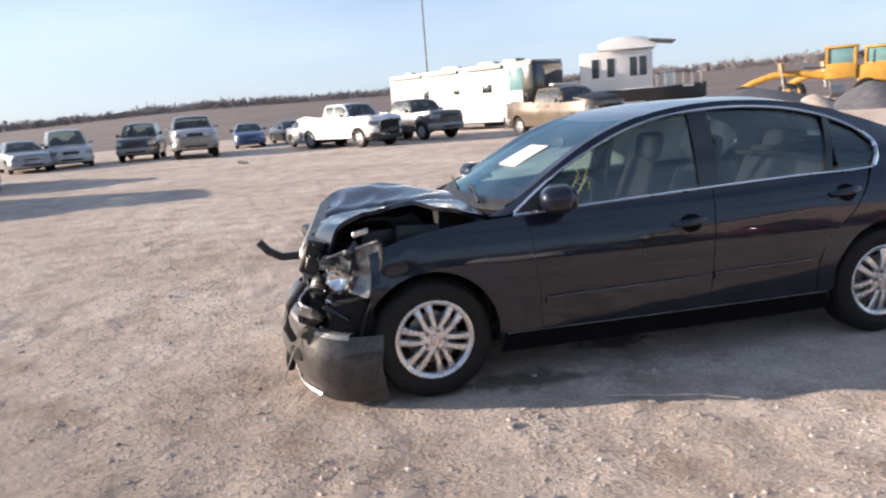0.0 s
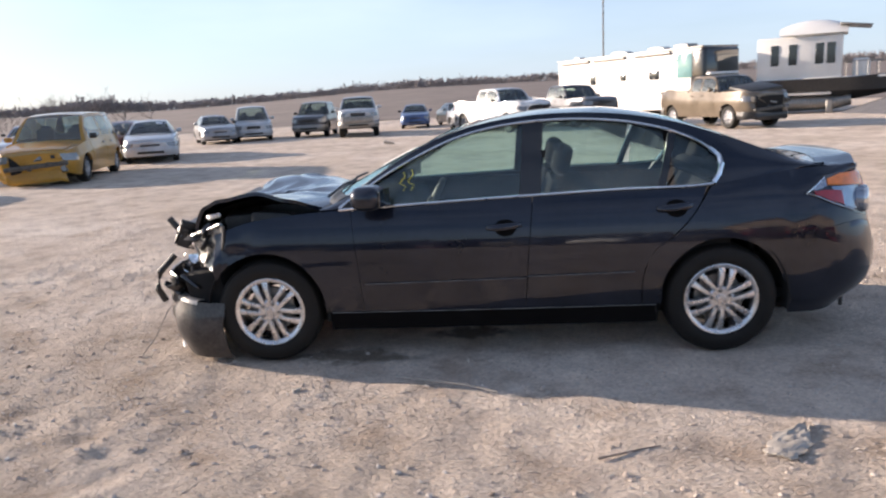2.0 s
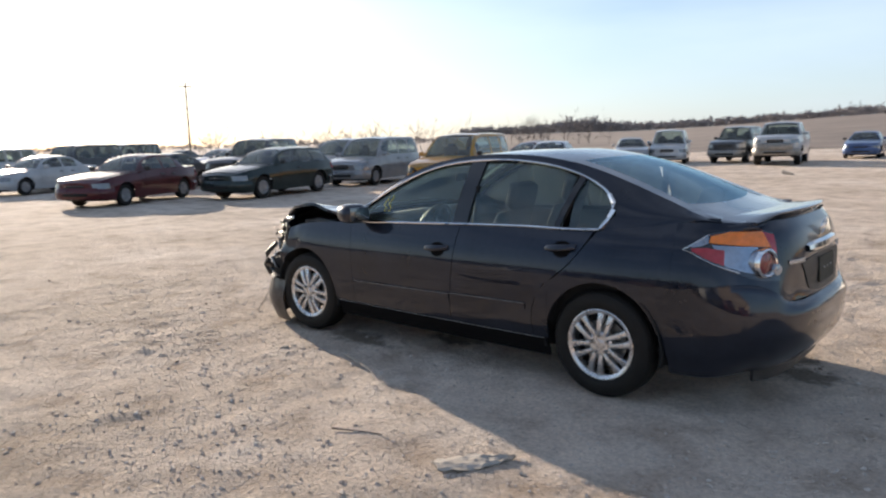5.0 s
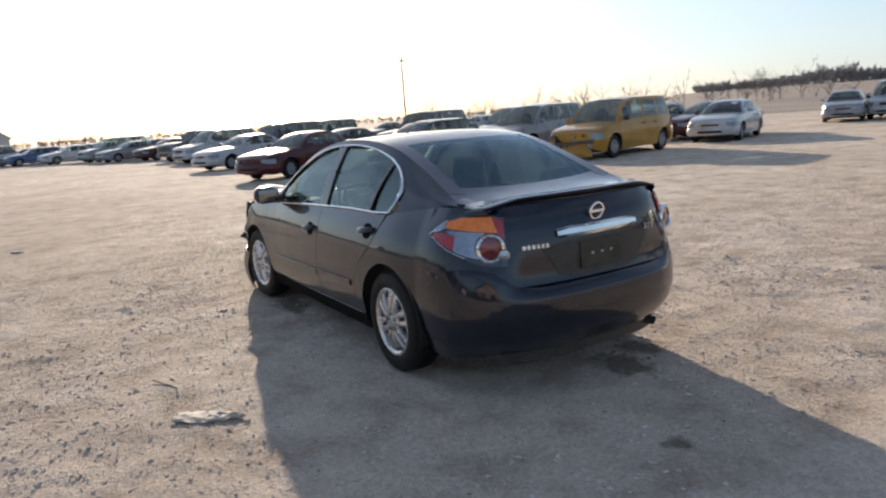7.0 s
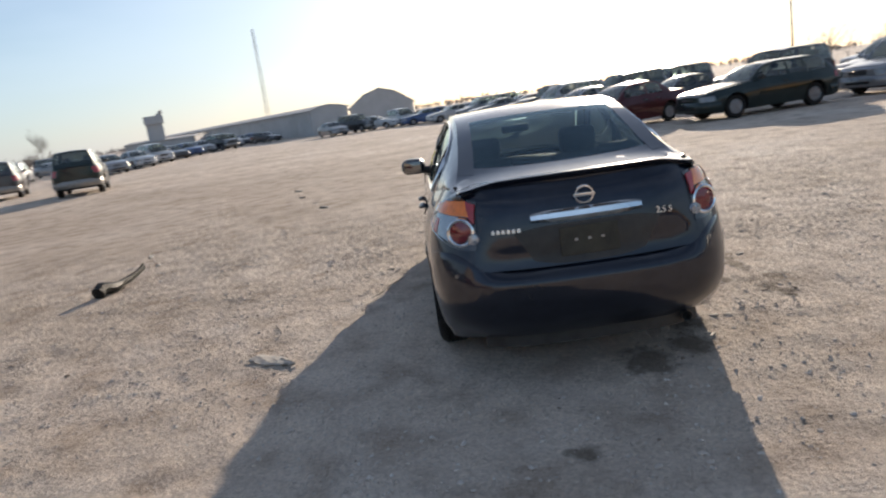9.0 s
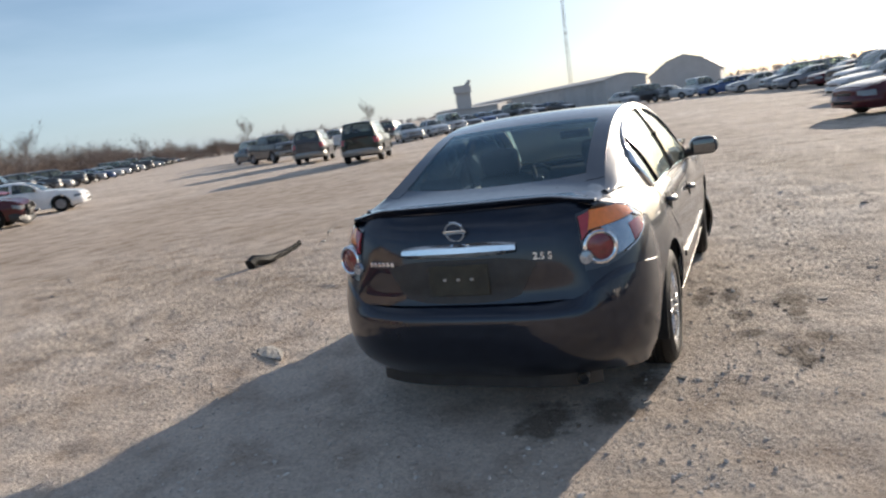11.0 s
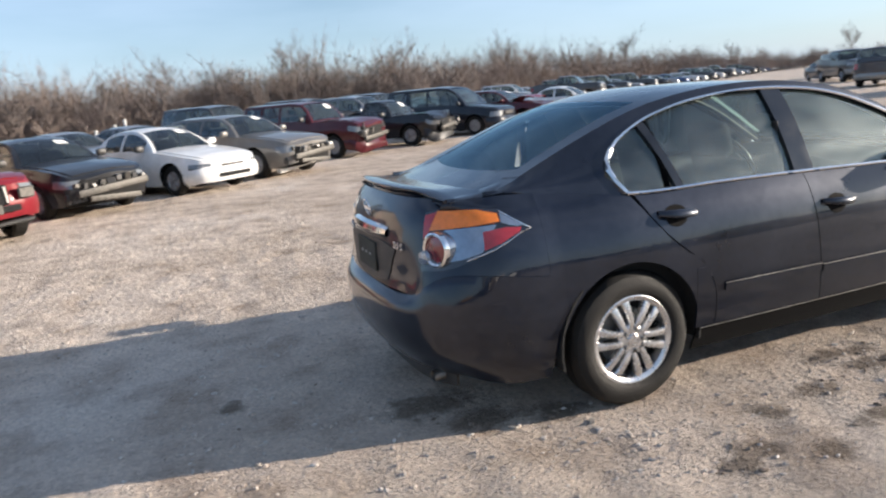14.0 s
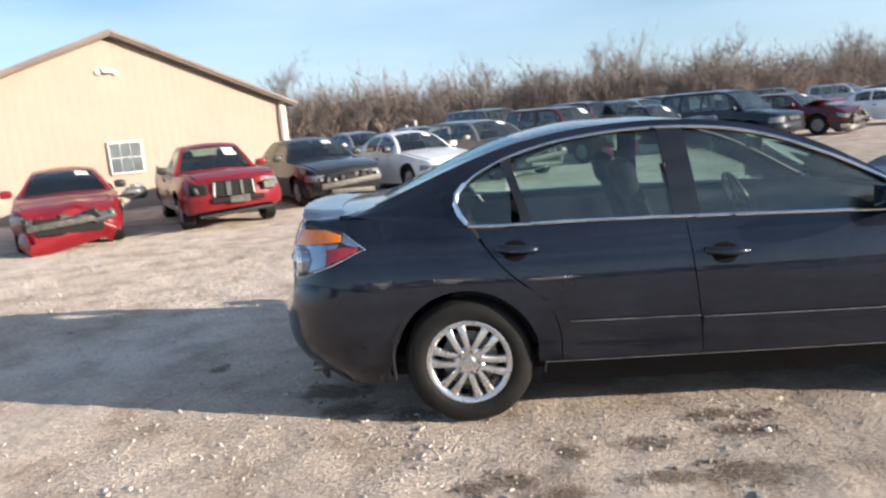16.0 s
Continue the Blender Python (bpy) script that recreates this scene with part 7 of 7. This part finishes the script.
# ---- far sheds towards the sun ----
def shed(name, label, p, q, dep, h, roof_h, wins=0):
    p, q = Vector((*p, 0)), Vector((*q, 0))
    d = (q - p).normalized()
    n = Vector((d.y, -d.x, 0))
    if n.x > 0:
        n = -n
    b = thing(name, label, "building")
    ln = (q - p).length
    m = Matrix.Translation((p + q) / 2 + n * dep / 2) @ Vector((1, 0, 0)).rotation_difference(d).to_matrix().to_4x4()
    part("wall", rbox(ln, dep, h, 0.02, 1, m @ pose(0, 0, h / 2)), M_FARWALL, b)
    rows = [[m @ Vector((x, y, z)) for y, z in ((-dep / 2 - 0.3, h - 0.05), (-dep / 4, h + roof_h * 0.72), (0, h + roof_h), (dep / 4, h + roof_h * 0.72), (dep / 2 + 0.3, h - 0.05))] for x in (-ln / 2 - 0.3, ln / 2 + 0.3)]
    part("roof", sheet(rows, 0.15, inward=m @ Vector((0, 0, 0))), M_FARROOF, b)
    for x in (-ln / 2 - 0.16, ln / 2 + 0.16):
        face = bmesh.new()
        prof = [(-1.0, h), (-0.5, h + roof_h * 0.70), (0.0, h + roof_h * 0.97), (0.5, h + roof_h * 0.70), (1.0, h)]
        loop = [(-1.0, 0.0)] + prof + [(1.0, 0.0)]
        for xx in (x - 0.06, x + 0.06):
            for (ya, za), (yb, zb) in zip(prof, prof[1:]):
                face.faces.new([face.verts.new(m @ Vector((xx, y * dep / 2, z))) for y, z in ((ya, 0), (yb, 0), (yb, zb), (ya, za))])
        for (ya, za), (yb, zb) in zip(loop, loop[1:]):
            face.faces.new([face.verts.new(m @ Vector((xx, y * dep / 2, z))) for xx, y, z in ((x - 0.06, ya, za), (x + 0.06, ya, za), (x + 0.06, yb, zb), (x - 0.06, yb, zb))])
        part("gable_wall", face, M_FARWALL, b)
    for i in range(wins):
        part("door", rbox(2.4, dep + 0.1, 2.4, 0.02, 1, m @ pose(-ln / 2 + ln * (i + 0.5) / wins, 0, 1.3)), M_FARROOF, b)
    return b


shed("warehouse", "long low grey warehouse beyond the parked cars", (-83.5, -14.9), (-169.5, -64.8), 5, 3.1, 0.5, 8)
shed("barn", "grey barn with a rounded roof behind car rows", (-108, -2.4), (-94, -2.4), 8.6, 2.7, 2.3, 1)
tw = thing("batch_tower", "grey concrete batch tower at the warehouse end", "tower", at=pose(-114, -45.0, 0, 0, 0, 20))
part("shaft", rbox(2.6, 2.6, 5.6, 0.05, 1, pose(0, 0, 2.8)), M_FARWALL, tw)
part("head", rbox(3.0, 3.0, 1.3, 0.05, 1, pose(0.4, 0, 5.6)), M_FARWALL, tw)
part("chute", tube([(0.5, 0.5, 6.0), (1.2, 1.4, 6.9)], 0.3, 6), M_FARROOF, tw)
shed("annex", "low grey annex under the batch tower", (-112, -49.5), (-112, -38.5), 9, 2.3, 0.3)


# ---- bare trees and far woods ----
M_BARK = mat("bare_branches", (0.15, 0.125, 0.112), 0.95, 0, 0.3, 4, second=(0.24, 0.205, 0.185))
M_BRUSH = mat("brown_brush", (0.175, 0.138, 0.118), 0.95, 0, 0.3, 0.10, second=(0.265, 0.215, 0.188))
# distant woods: haze is put into the colour, paler and greyer than the brush
M_FARWOOD = mat("haze_paled_woods", (0.27, 0.240, 0.240), 0.95, 0, 0.2, 0.05, second=(0.33, 0.300, 0.295))


def tree_parts(seed, height):
    rnd = random.Random(seed)
    trunk, crown = bmesh.new(), bmesh.new()

    def grow(p, d, ln, r, level):
        pts = [p]
        q, dd = p.copy(), d.copy()
        n = (5, 4, 3, 2, 1)[level]
        for _ in range(n):
            dd = (dd + Vector((rnd.uniform(-1, 1), rnd.uniform(-1, 1), rnd.uniform(-0.2, 0.8))) * (0.08 + 0.05 * level)).normalized()
            q = q + dd * ln / n
            pts.append(q.copy())
        tube(pts, r, 6 if level == 0 else 4 if level < 2 else 3, trunk if level < 2 else crown, r2=r * 0.5, caps=False)
        if level >= 4:
            return
        for k in range((9, 6, 5, 3)[level]):
            f = rnd.uniform(0.25, 1.0)
            i = min(int(f * n), n - 1)
            b = pts[i].lerp(pts[i + 1], f * n - i)
            a = rnd.uniform(0, 6.28)
            nd = (dd * 0.9 + Vector((math.cos(a), math.sin(a), 0)) * rnd.uniform(0.45, 0.95) + Vector((0, 0, 0.30))).normalized()
            grow(b, nd, ln * rnd.uniform(0.45, 0.70), max(r * 0.45, 0.009), level + 1)

    grow(Vector((0, 0, -0.2)), Vector((0, 0, 1)), height * 0.50, height * 0.0085, 0)
    return mesh_of("trunk", trunk, 60, False), mesh_of("crown", crown, 60, False)


def tree(seed, height):
    t = thing("tree", "bare brown winter tree at the edge of the yard", "tree", "bare trees")
    a, b = tree_parts(seed, height)
    part("trunk", a, M_BARK, t)
    part("crown", b, M_BARK, t)
    return t


TREES = [tree(3, 10.5), tree(11, 9.6), tree(23, 11.5), tree(31, 9.0)]
rt = random.Random(9)
spots = []
for i in range(30):
    az = radians(-72 - 62 * i / 29 + rt.uniform(-0.6, 0.6))
    far = 74 + rt.uniform(0, 26) + 70 * max(0.0, (-math.degrees(az) - 112) / 22) ** 1.4
    k = rt.uniform(0.62, 0.92) * (1.35 if rt.random() < 0.12 else 1.0)
    spots.append((3 + far * math.cos(az), 2 + far * math.sin(az), k))
for a_, k in ((126.5, 0.75), (141.0, 0.45), (148.0, 0.40)):
    spots.append((5 + 100 * math.cos(radians(a_)), 100 * math.sin(radians(a_)), k))
for i in range(10):
    az = radians(-150 + 20 * i / 9 + rt.uniform(-1, 1))
    spots.append((130 * math.cos(az), 130 * math.sin(az), rt.uniform(0.35, 0.6)))
for i, (x, y, k) in enumerate(spots):
    m = pose(x, y, 0, 0, 0, rt.uniform(0, 360)) @ Matrix.Diagonal((k, k, k * rt.uniform(0.92, 1.1), 1))
    if i < 4:
        TREES[i].matrix_basis = m
    else:
        copy_thing(TREES[i % 4], m)


def thicket(name, label, material, plants, seed, limbs=7, twigs=9, sprays=2, twig=0.016):
    """Bare trees too dense to count: each a leaning stem, limbs that fan into a rounded crown, and twigs on the limbs."""
    r = np.random.RandomState(seed)
    base, tip, rad = [], [], []
    p = np.array(plants)
    n, h = len(p), p[:, 2]
    foot = np.stack([p[:, 0], p[:, 1], p[:, 3] - 0.1], 1)
    fork = foot + np.stack([r.normal(0, 0.05, n), r.normal(0, 0.05, n), r.uniform(0.30, 0.50, n)], 1) * h[:, None]
    base.append(foot)
    tip.append(fork + (fork - foot) * 0.45)
    rad.append(0.012 * h + twig)
    for _ in range(limbs):
        a, e = r.uniform(0, 2 * math.pi, n), r.uniform(0.1, 1.0, n)
        start = foot + (fork - foot) * r.uniform(0.45, 1.2, n)[:, None]
        reach = np.stack([np.cos(a) * np.sqrt(1 - e * e) * 0.36, np.sin(a) * np.sqrt(1 - e * e) * 0.36, 0.10 + 0.44 * e], 1) * h[:, None] * r.uniform(0.75, 1.05, n)[:, None]
        base.append(start)
        tip.append(start + reach)
        rad.append(0.0045 * h + twig)
        for _ in range(twigs):
            f = r.uniform(0.25, 1.0, n)[:, None]
            b = start + reach * f
            d = reach / np.linalg.norm(reach, axis=1)[:, None] * 0.5 + r.normal(0, 0.50, (n, 3)) + np.array((0, 0, 0.35))
            t = b + d * (h * r.uniform(0.08, 0.19, n))[:, None]
            base.append(b)
            tip.append(t)
            rad.append(np.full(n, twig * 1.25))
            for _ in range(sprays):
                b2 = b + (t - b) * r.uniform(0.3, 1.0, n)[:, None]
                base.append(b2)
                tip.append(b2 + (d * 0.6 + r.normal(0, 0.45, (n, 3)) + np.array((0, 0, 0.2))) * (h * r.uniform(0.05, 0.11, n))[:, None])
                rad.append(np.full(n, twig * 0.8))
    base, tip, rad = np.concatenate(base), np.concatenate(tip), np.concatenate(rad)[:, None]
    n = len(base)
    d = tip - base
    d /= np.linalg.norm(d, axis=1)[:, None] + 1e-9
    side = np.cross(d, r.normal(0, 1, (n, 3)))
    side /= np.linalg.norm(side, axis=1)[:, None] + 1e-9
    other = np.cross(d, side)
    verts = np.zeros((n, 4, 3))
    for k in range(3):
        verts[:, k] = base + (side * math.cos(2.094 * k) + other * math.sin(2.094 * k)) * rad
    verts[:, 3] = tip
    idx = np.arange(n)[:, None] * 4
    faces = np.concatenate([idx + np.array((k, (k + 1) % 3, 3)) for k in range(3)])
    me = bpy.data.meshes.new(name)
    me.from_pydata(verts.reshape(-1, 3).tolist(), [], faces.tolist())
    return solo(name, me, material, label, "woods", kind="stuff")


def belt(count, az0, az1, dist, deep, height, seed, ground=lambda a: 0.0):
    r = random.Random(seed)
    out = []
    for _ in range(count):
        a = r.uniform(az0, az1)
        d = dist(a) + deep * r.random()
        out.append((4 + d * math.cos(radians(a)), d * math.sin(radians(a)), height(a) * r.uniform(0.6, 1.05), ground(a)))
    return out


def wavy(a, *w):
    return sum(k * math.sin(a * f + p) for k, f, p in w)


def hill(a):
    """Height of the rise behind the field."""
    k = max(0.0, min(1.0, (117 - a) / 22))
    return 3.2 + 4.2 * k * k * (3 - 2 * k)


NEAR_WOOD = lambda a: 76 + 60 * max(0.0, (-a - 112) / 22) ** 1.4
WOOD_TOP = lambda a: 7.4 - 3.4 * max(0.0, min(1.0, (-a - 124) / 18)) + wavy(a, (0.5, 0.9, 0), (0.35, 2.3, 1), (0.3, 0.31, 2))
thicket("woodland", "dense grey-brown bare woodland along the tree line", M_BRUSH, belt(1050, -153, -70, NEAR_WOOD, 24, WOOD_TOP, 2), 12, 8, 9, 2, 0.017)
thicket("undergrowth", "low brown bare undergrowth before the tree line", M_BRUSH, belt(2200, -153, -70, lambda a: NEAR_WOOD(a) - 2, 18, lambda a: 0.58 * WOOD_TOP(a), 5), 13, 5, 6, 0, 0.026)
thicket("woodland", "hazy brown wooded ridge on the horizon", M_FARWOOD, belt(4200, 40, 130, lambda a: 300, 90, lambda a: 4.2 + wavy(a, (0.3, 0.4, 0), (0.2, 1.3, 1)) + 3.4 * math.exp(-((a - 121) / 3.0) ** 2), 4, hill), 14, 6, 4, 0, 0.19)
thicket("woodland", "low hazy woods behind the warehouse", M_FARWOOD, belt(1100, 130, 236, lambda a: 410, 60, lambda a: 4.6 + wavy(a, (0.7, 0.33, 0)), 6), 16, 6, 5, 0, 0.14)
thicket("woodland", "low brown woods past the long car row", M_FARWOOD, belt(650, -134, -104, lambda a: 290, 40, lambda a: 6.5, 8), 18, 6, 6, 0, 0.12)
thicket("saplings", "thin bare saplings standing along the far yard edge", M_BARK, belt(60, 119, 152, lambda a: 92, 16, lambda a: 5.6, 21), 22, 6, 5, 1, 0.014)
# dry field beyond the parked row
rows = []
M_FIELD = mat("dry_brown_field", (0.145, 0.112, 0.098), 0.95, 0, 0.3, 0.15, 0.5, 3, second=(0.215, 0.172, 0.150))
for a in span(38, 131, 46):
    rows.append([Vector((d * math.cos(radians(a)), d * math.sin(radians(a)), 0.02 + hill(a) * min(1.0, (d - d0) / 250) + 0.05 * noise.noise(Vector((a, d * 0.1, 0))))) for d0 in (62 if a < 100 else 62 - 10 * (a - 100) / 30,) for d in (d0, d0 + 15, d0 + 60, d0 + 130, d0 + 260, d0 + 340)])
solo("field", sheet(rows), M_FIELD, "dry brown field behind the parked vehicles", "field", kind="structure")


# ---- loose stones, clods and litter on the ground ----
def scatter(name, label, count, lo, hi, region, seed, material, flat=0.6, keep=None):
    """Many small stones in one mesh, each an uneven lump half sunk in the ground."""
    r = np.random.RandomState(seed)
    bm = bmesh.new()
    bmesh.ops.create_icosphere(bm, subdivisions=1, radius=1.0)
    bv = np.array([v.co[:] for v in bm.verts])
    bm.verts.index_update()
    bf = np.array([[v.index for v in f.verts] for f in bm.faces])
    bm.free()
    x0, x1, y0, y1 = region
    verts, faces, n = [], [], 0
    for _ in range(count):
        x, y = r.uniform(x0, x1), r.uniform(y0, y1)
        k = noise.noise(Vector((x * 0.9, y * 0.9, 11.0)))
        if r.rand() > 0.55 + 0.9 * k:
            continue
        if keep and not keep(x, y):
            continue
        s = lo + (hi - lo) * r.rand() ** 3.2
        a = r.uniform(0, 6.28)
        sc = s * np.array([r.uniform(0.7, 1.4), r.uniform(0.6, 1.0), r.uniform(0.45, 0.9) * flat])
        p = bv * sc * (1 + 0.28 * r.standard_normal((len(bv), 1)).clip(-1, 1))
        c, q = math.cos(a), math.sin(a)
        px, py = p[:, 0] * c - p[:, 1] * q + x, p[:, 0] * q + p[:, 1] * c + y
        verts.append(np.stack([px, py, p[:, 2] + ground_height(x, y) + sc[2] * 0.25], 1))
        faces.append(bf + n)
        n += len(bv)
    me = bpy.data.meshes.new(name)
    me.from_pydata(np.concatenate(verts).tolist(), [], np.concatenate(faces).tolist())
    return solo(name, me, material, label, "stones", kind="stuff")


def stone_mat(name, stops):
    m = mat(name, stops[0], 0.95, 0, 0.2, 40, 0.3, 120, spec=0.15)
    t = m.node_tree
    t.nodes["Principled BSDF"].inputs["Diffuse Roughness"].default_value = 0.25
    g = t.nodes.new("ShaderNodeNewGeometry")
    r = t.nodes.new("ShaderNodeValToRGB")
    r.color_ramp.elements[0].color = (*stops[0], 1)
    r.color_ramp.elements[1].color = (*stops[-1], 1)
    for i, c in enumerate(stops[1:-1]):
        e = r.color_ramp.elements.new((i + 1) / (len(stops) - 1))
        e.color = (*c, 1)
    t.links.new(g.outputs["Random Per Island"], r.inputs["Fac"])
    t.links.new(r.outputs["Color"], t.nodes["Principled BSDF"].inputs["Base Color"])
    return m


M_STONES = stone_mat("loose_limestone", ((0.42, 0.35, 0.30), (0.54, 0.47, 0.41), (0.63, 0.57, 0.51), (0.48, 0.40, 0.34), (0.68, 0.63, 0.575)))
M_CLODS = stone_mat("dark_soil_clods", ((0.20, 0.155, 0.12), (0.27, 0.215, 0.17), (0.35, 0.29, 0.235)))


def off_car(x, y):
    return not (-2.3 < x < 2.4 and -0.7 < y < 0.7)


scatter("gravel", "loose pale limestone gravel over the yard", 18000, 0.004, 0.019, (-5.0, 7.5, -5.2, 5.2), 3, M_STONES, 0.75, off_car)
scatter("gravel", "small pale limestone grit pressed into the yard", 14000, 0.003, 0.010, (-3.0, 6.0, -4.4, 4.2), 4, M_STONES, 0.8, off_car)
scatter("gravel", "larger pale stones scattered on the yard", 260, 0.016, 0.036, (-9, 10, -9, 12), 5, M_STONES, 0.8, off_car)
scatter("gravel", "fine pale limestone chips along the walked track", 7000, 0.004, 0.012, (-3.2, 4.6, -4.3, -1.0), 14, M_STONES, 0.9)
scatter("gravel", "fine pale limestone chips beside the sedan", 6000, 0.004, 0.012, (-1.2, 4.6, 0.95, 3.4), 15, M_STONES, 0.9)
scatter("soil_clods", "dark brown clods of damp soil on gravel", 260, 0.008, 0.026, (-6, 8, -6, 7), 6, M_CLODS, 0.7, off_car)
scatter("soil_clods", "crumbs of dark damp soil beside the sedan", 2600, 0.005, 0.018, (-0.3, 2.4, 0.3, 1.8), 7, M_CLODS, 0.7, lambda x, y: min(((x - a) / w) ** 2 + ((y - b) / h) ** 2 for a, b, w, h in DAMP) < 2.2)

def litter(name, label, category, rows, material, thick=0.006):
    bm = sheet(rows, thick, inward=Vector((0, 0, -5)))
    return solo(name, bm, material, label, category)


rows = []
for i in range(19):
    f = i / 18
    x, y = 1.24 + 0.24 * f, -2.20 + 0.33 * f
    w = 0.085 * math.sin(math.pi * min(1, 0.12 + 0.88 * f)) ** 0.7 * (1.15 - 0.5 * f) * (1 + 0.35 * noise.noise(Vector((f * 9, 1, 4))))
    rows.append([Vector((x + 0.81 * w * k, y - 0.59 * w * k, ground_height(x, y) + 0.008 + abs(0.018 * noise.noise(Vector((f * 5 + k, k * 4.0 - f * 3, 2))) + 0.010 * noise.noise(Vector((f * 13, k * 7, 6)))) + 0.007 * (1 - k * k))) for k in span(-1, 1, 12)])
litter("plastic_shard", "crumpled dusty grey plastic shard lying on gravel", "debris", rows, M_SHARD)
solo("twig", tube([(0.48, -2.20, 0.015), (0.58, -2.17, 0.02), (0.68, -2.12, 0.016), (0.77, -2.10, 0.02)], 0.006, 6, r2=0.003), M_BARK, "thin dark twig lying on the gravel", "twig")
solo("trim_strip", tube([(-0.55, -1.20, 0.016), (-0.36, -1.285, 0.022), (-0.12, -1.36, 0.018), (0.04, -1.46, 0.016)], 0.005, 6, r2=0.003), M_SHARD, "thin pale trim strip lying beside the sedan", "debris")
rub = bmesh.new()
tube([(-1.72, -4.66, 0.05), (-1.82, -4.63, 0.10), (-1.98, -4.60, 0.06), (-2.12, -4.58, 0.05)], 0.075, 8, rub, r2=0.06)
tube([(-2.10, -4.58, 0.06), (-2.30, -4.54, 0.07), (-2.48, -4.50, 0.10), (-2.62, -4.47, 0.145)], 0.05, 8, rub, r2=0.035)
for v_ in rub.verts:
    v_.co += Vector((noise.noise(v_.co * 8), noise.noise(v_.co * 8 + Vector((3, 0, 0))), noise.noise(v_.co * 8 + Vector((0, 3, 0))))) * 0.03
solo("rubber_scrap", rub, M_TYRE, "twisted black rubber scrap on the open gravel", "debris")
rs = random.Random(12)
for x, y, s in ((1.66, 0.90, 0.045), (2.00, 0.76, 0.04), (0.24, 1.68, 0.05), (-7.3, -2.9, 0.14), (-8.2, -3.2, 0.10), (-9.6, -3.7, 0.12), (-11.4, -4.1, 0.16), (-4.2, -5.0, 0.10), (-2.28, -0.86, 0.035), (-4.2, 23.0, 0.35), (-1.11, -1.33, 0.06)):
    b = rbox(s, s * 0.6, s * 0.25, s * 0.05, 1)
    for v_ in b.verts:
        v_.co += Vector((noise.noise(v_.co * 20 + Vector((x, 0, 0))), noise.noise(v_.co * 20 + Vector((0, x, 0))), noise.noise(v_.co * 20 + Vector((0, 0, x))))) * s * 0.25
    solo("scrap", b, M_SHARD, "small white scrap of plastic on the gravel", "debris", "white scraps", at=pose(x, y, ground_height(x, y) + s * 0.10, rs.uniform(-12, 12), rs.uniform(-12, 12), rs.uniform(0, 360)))
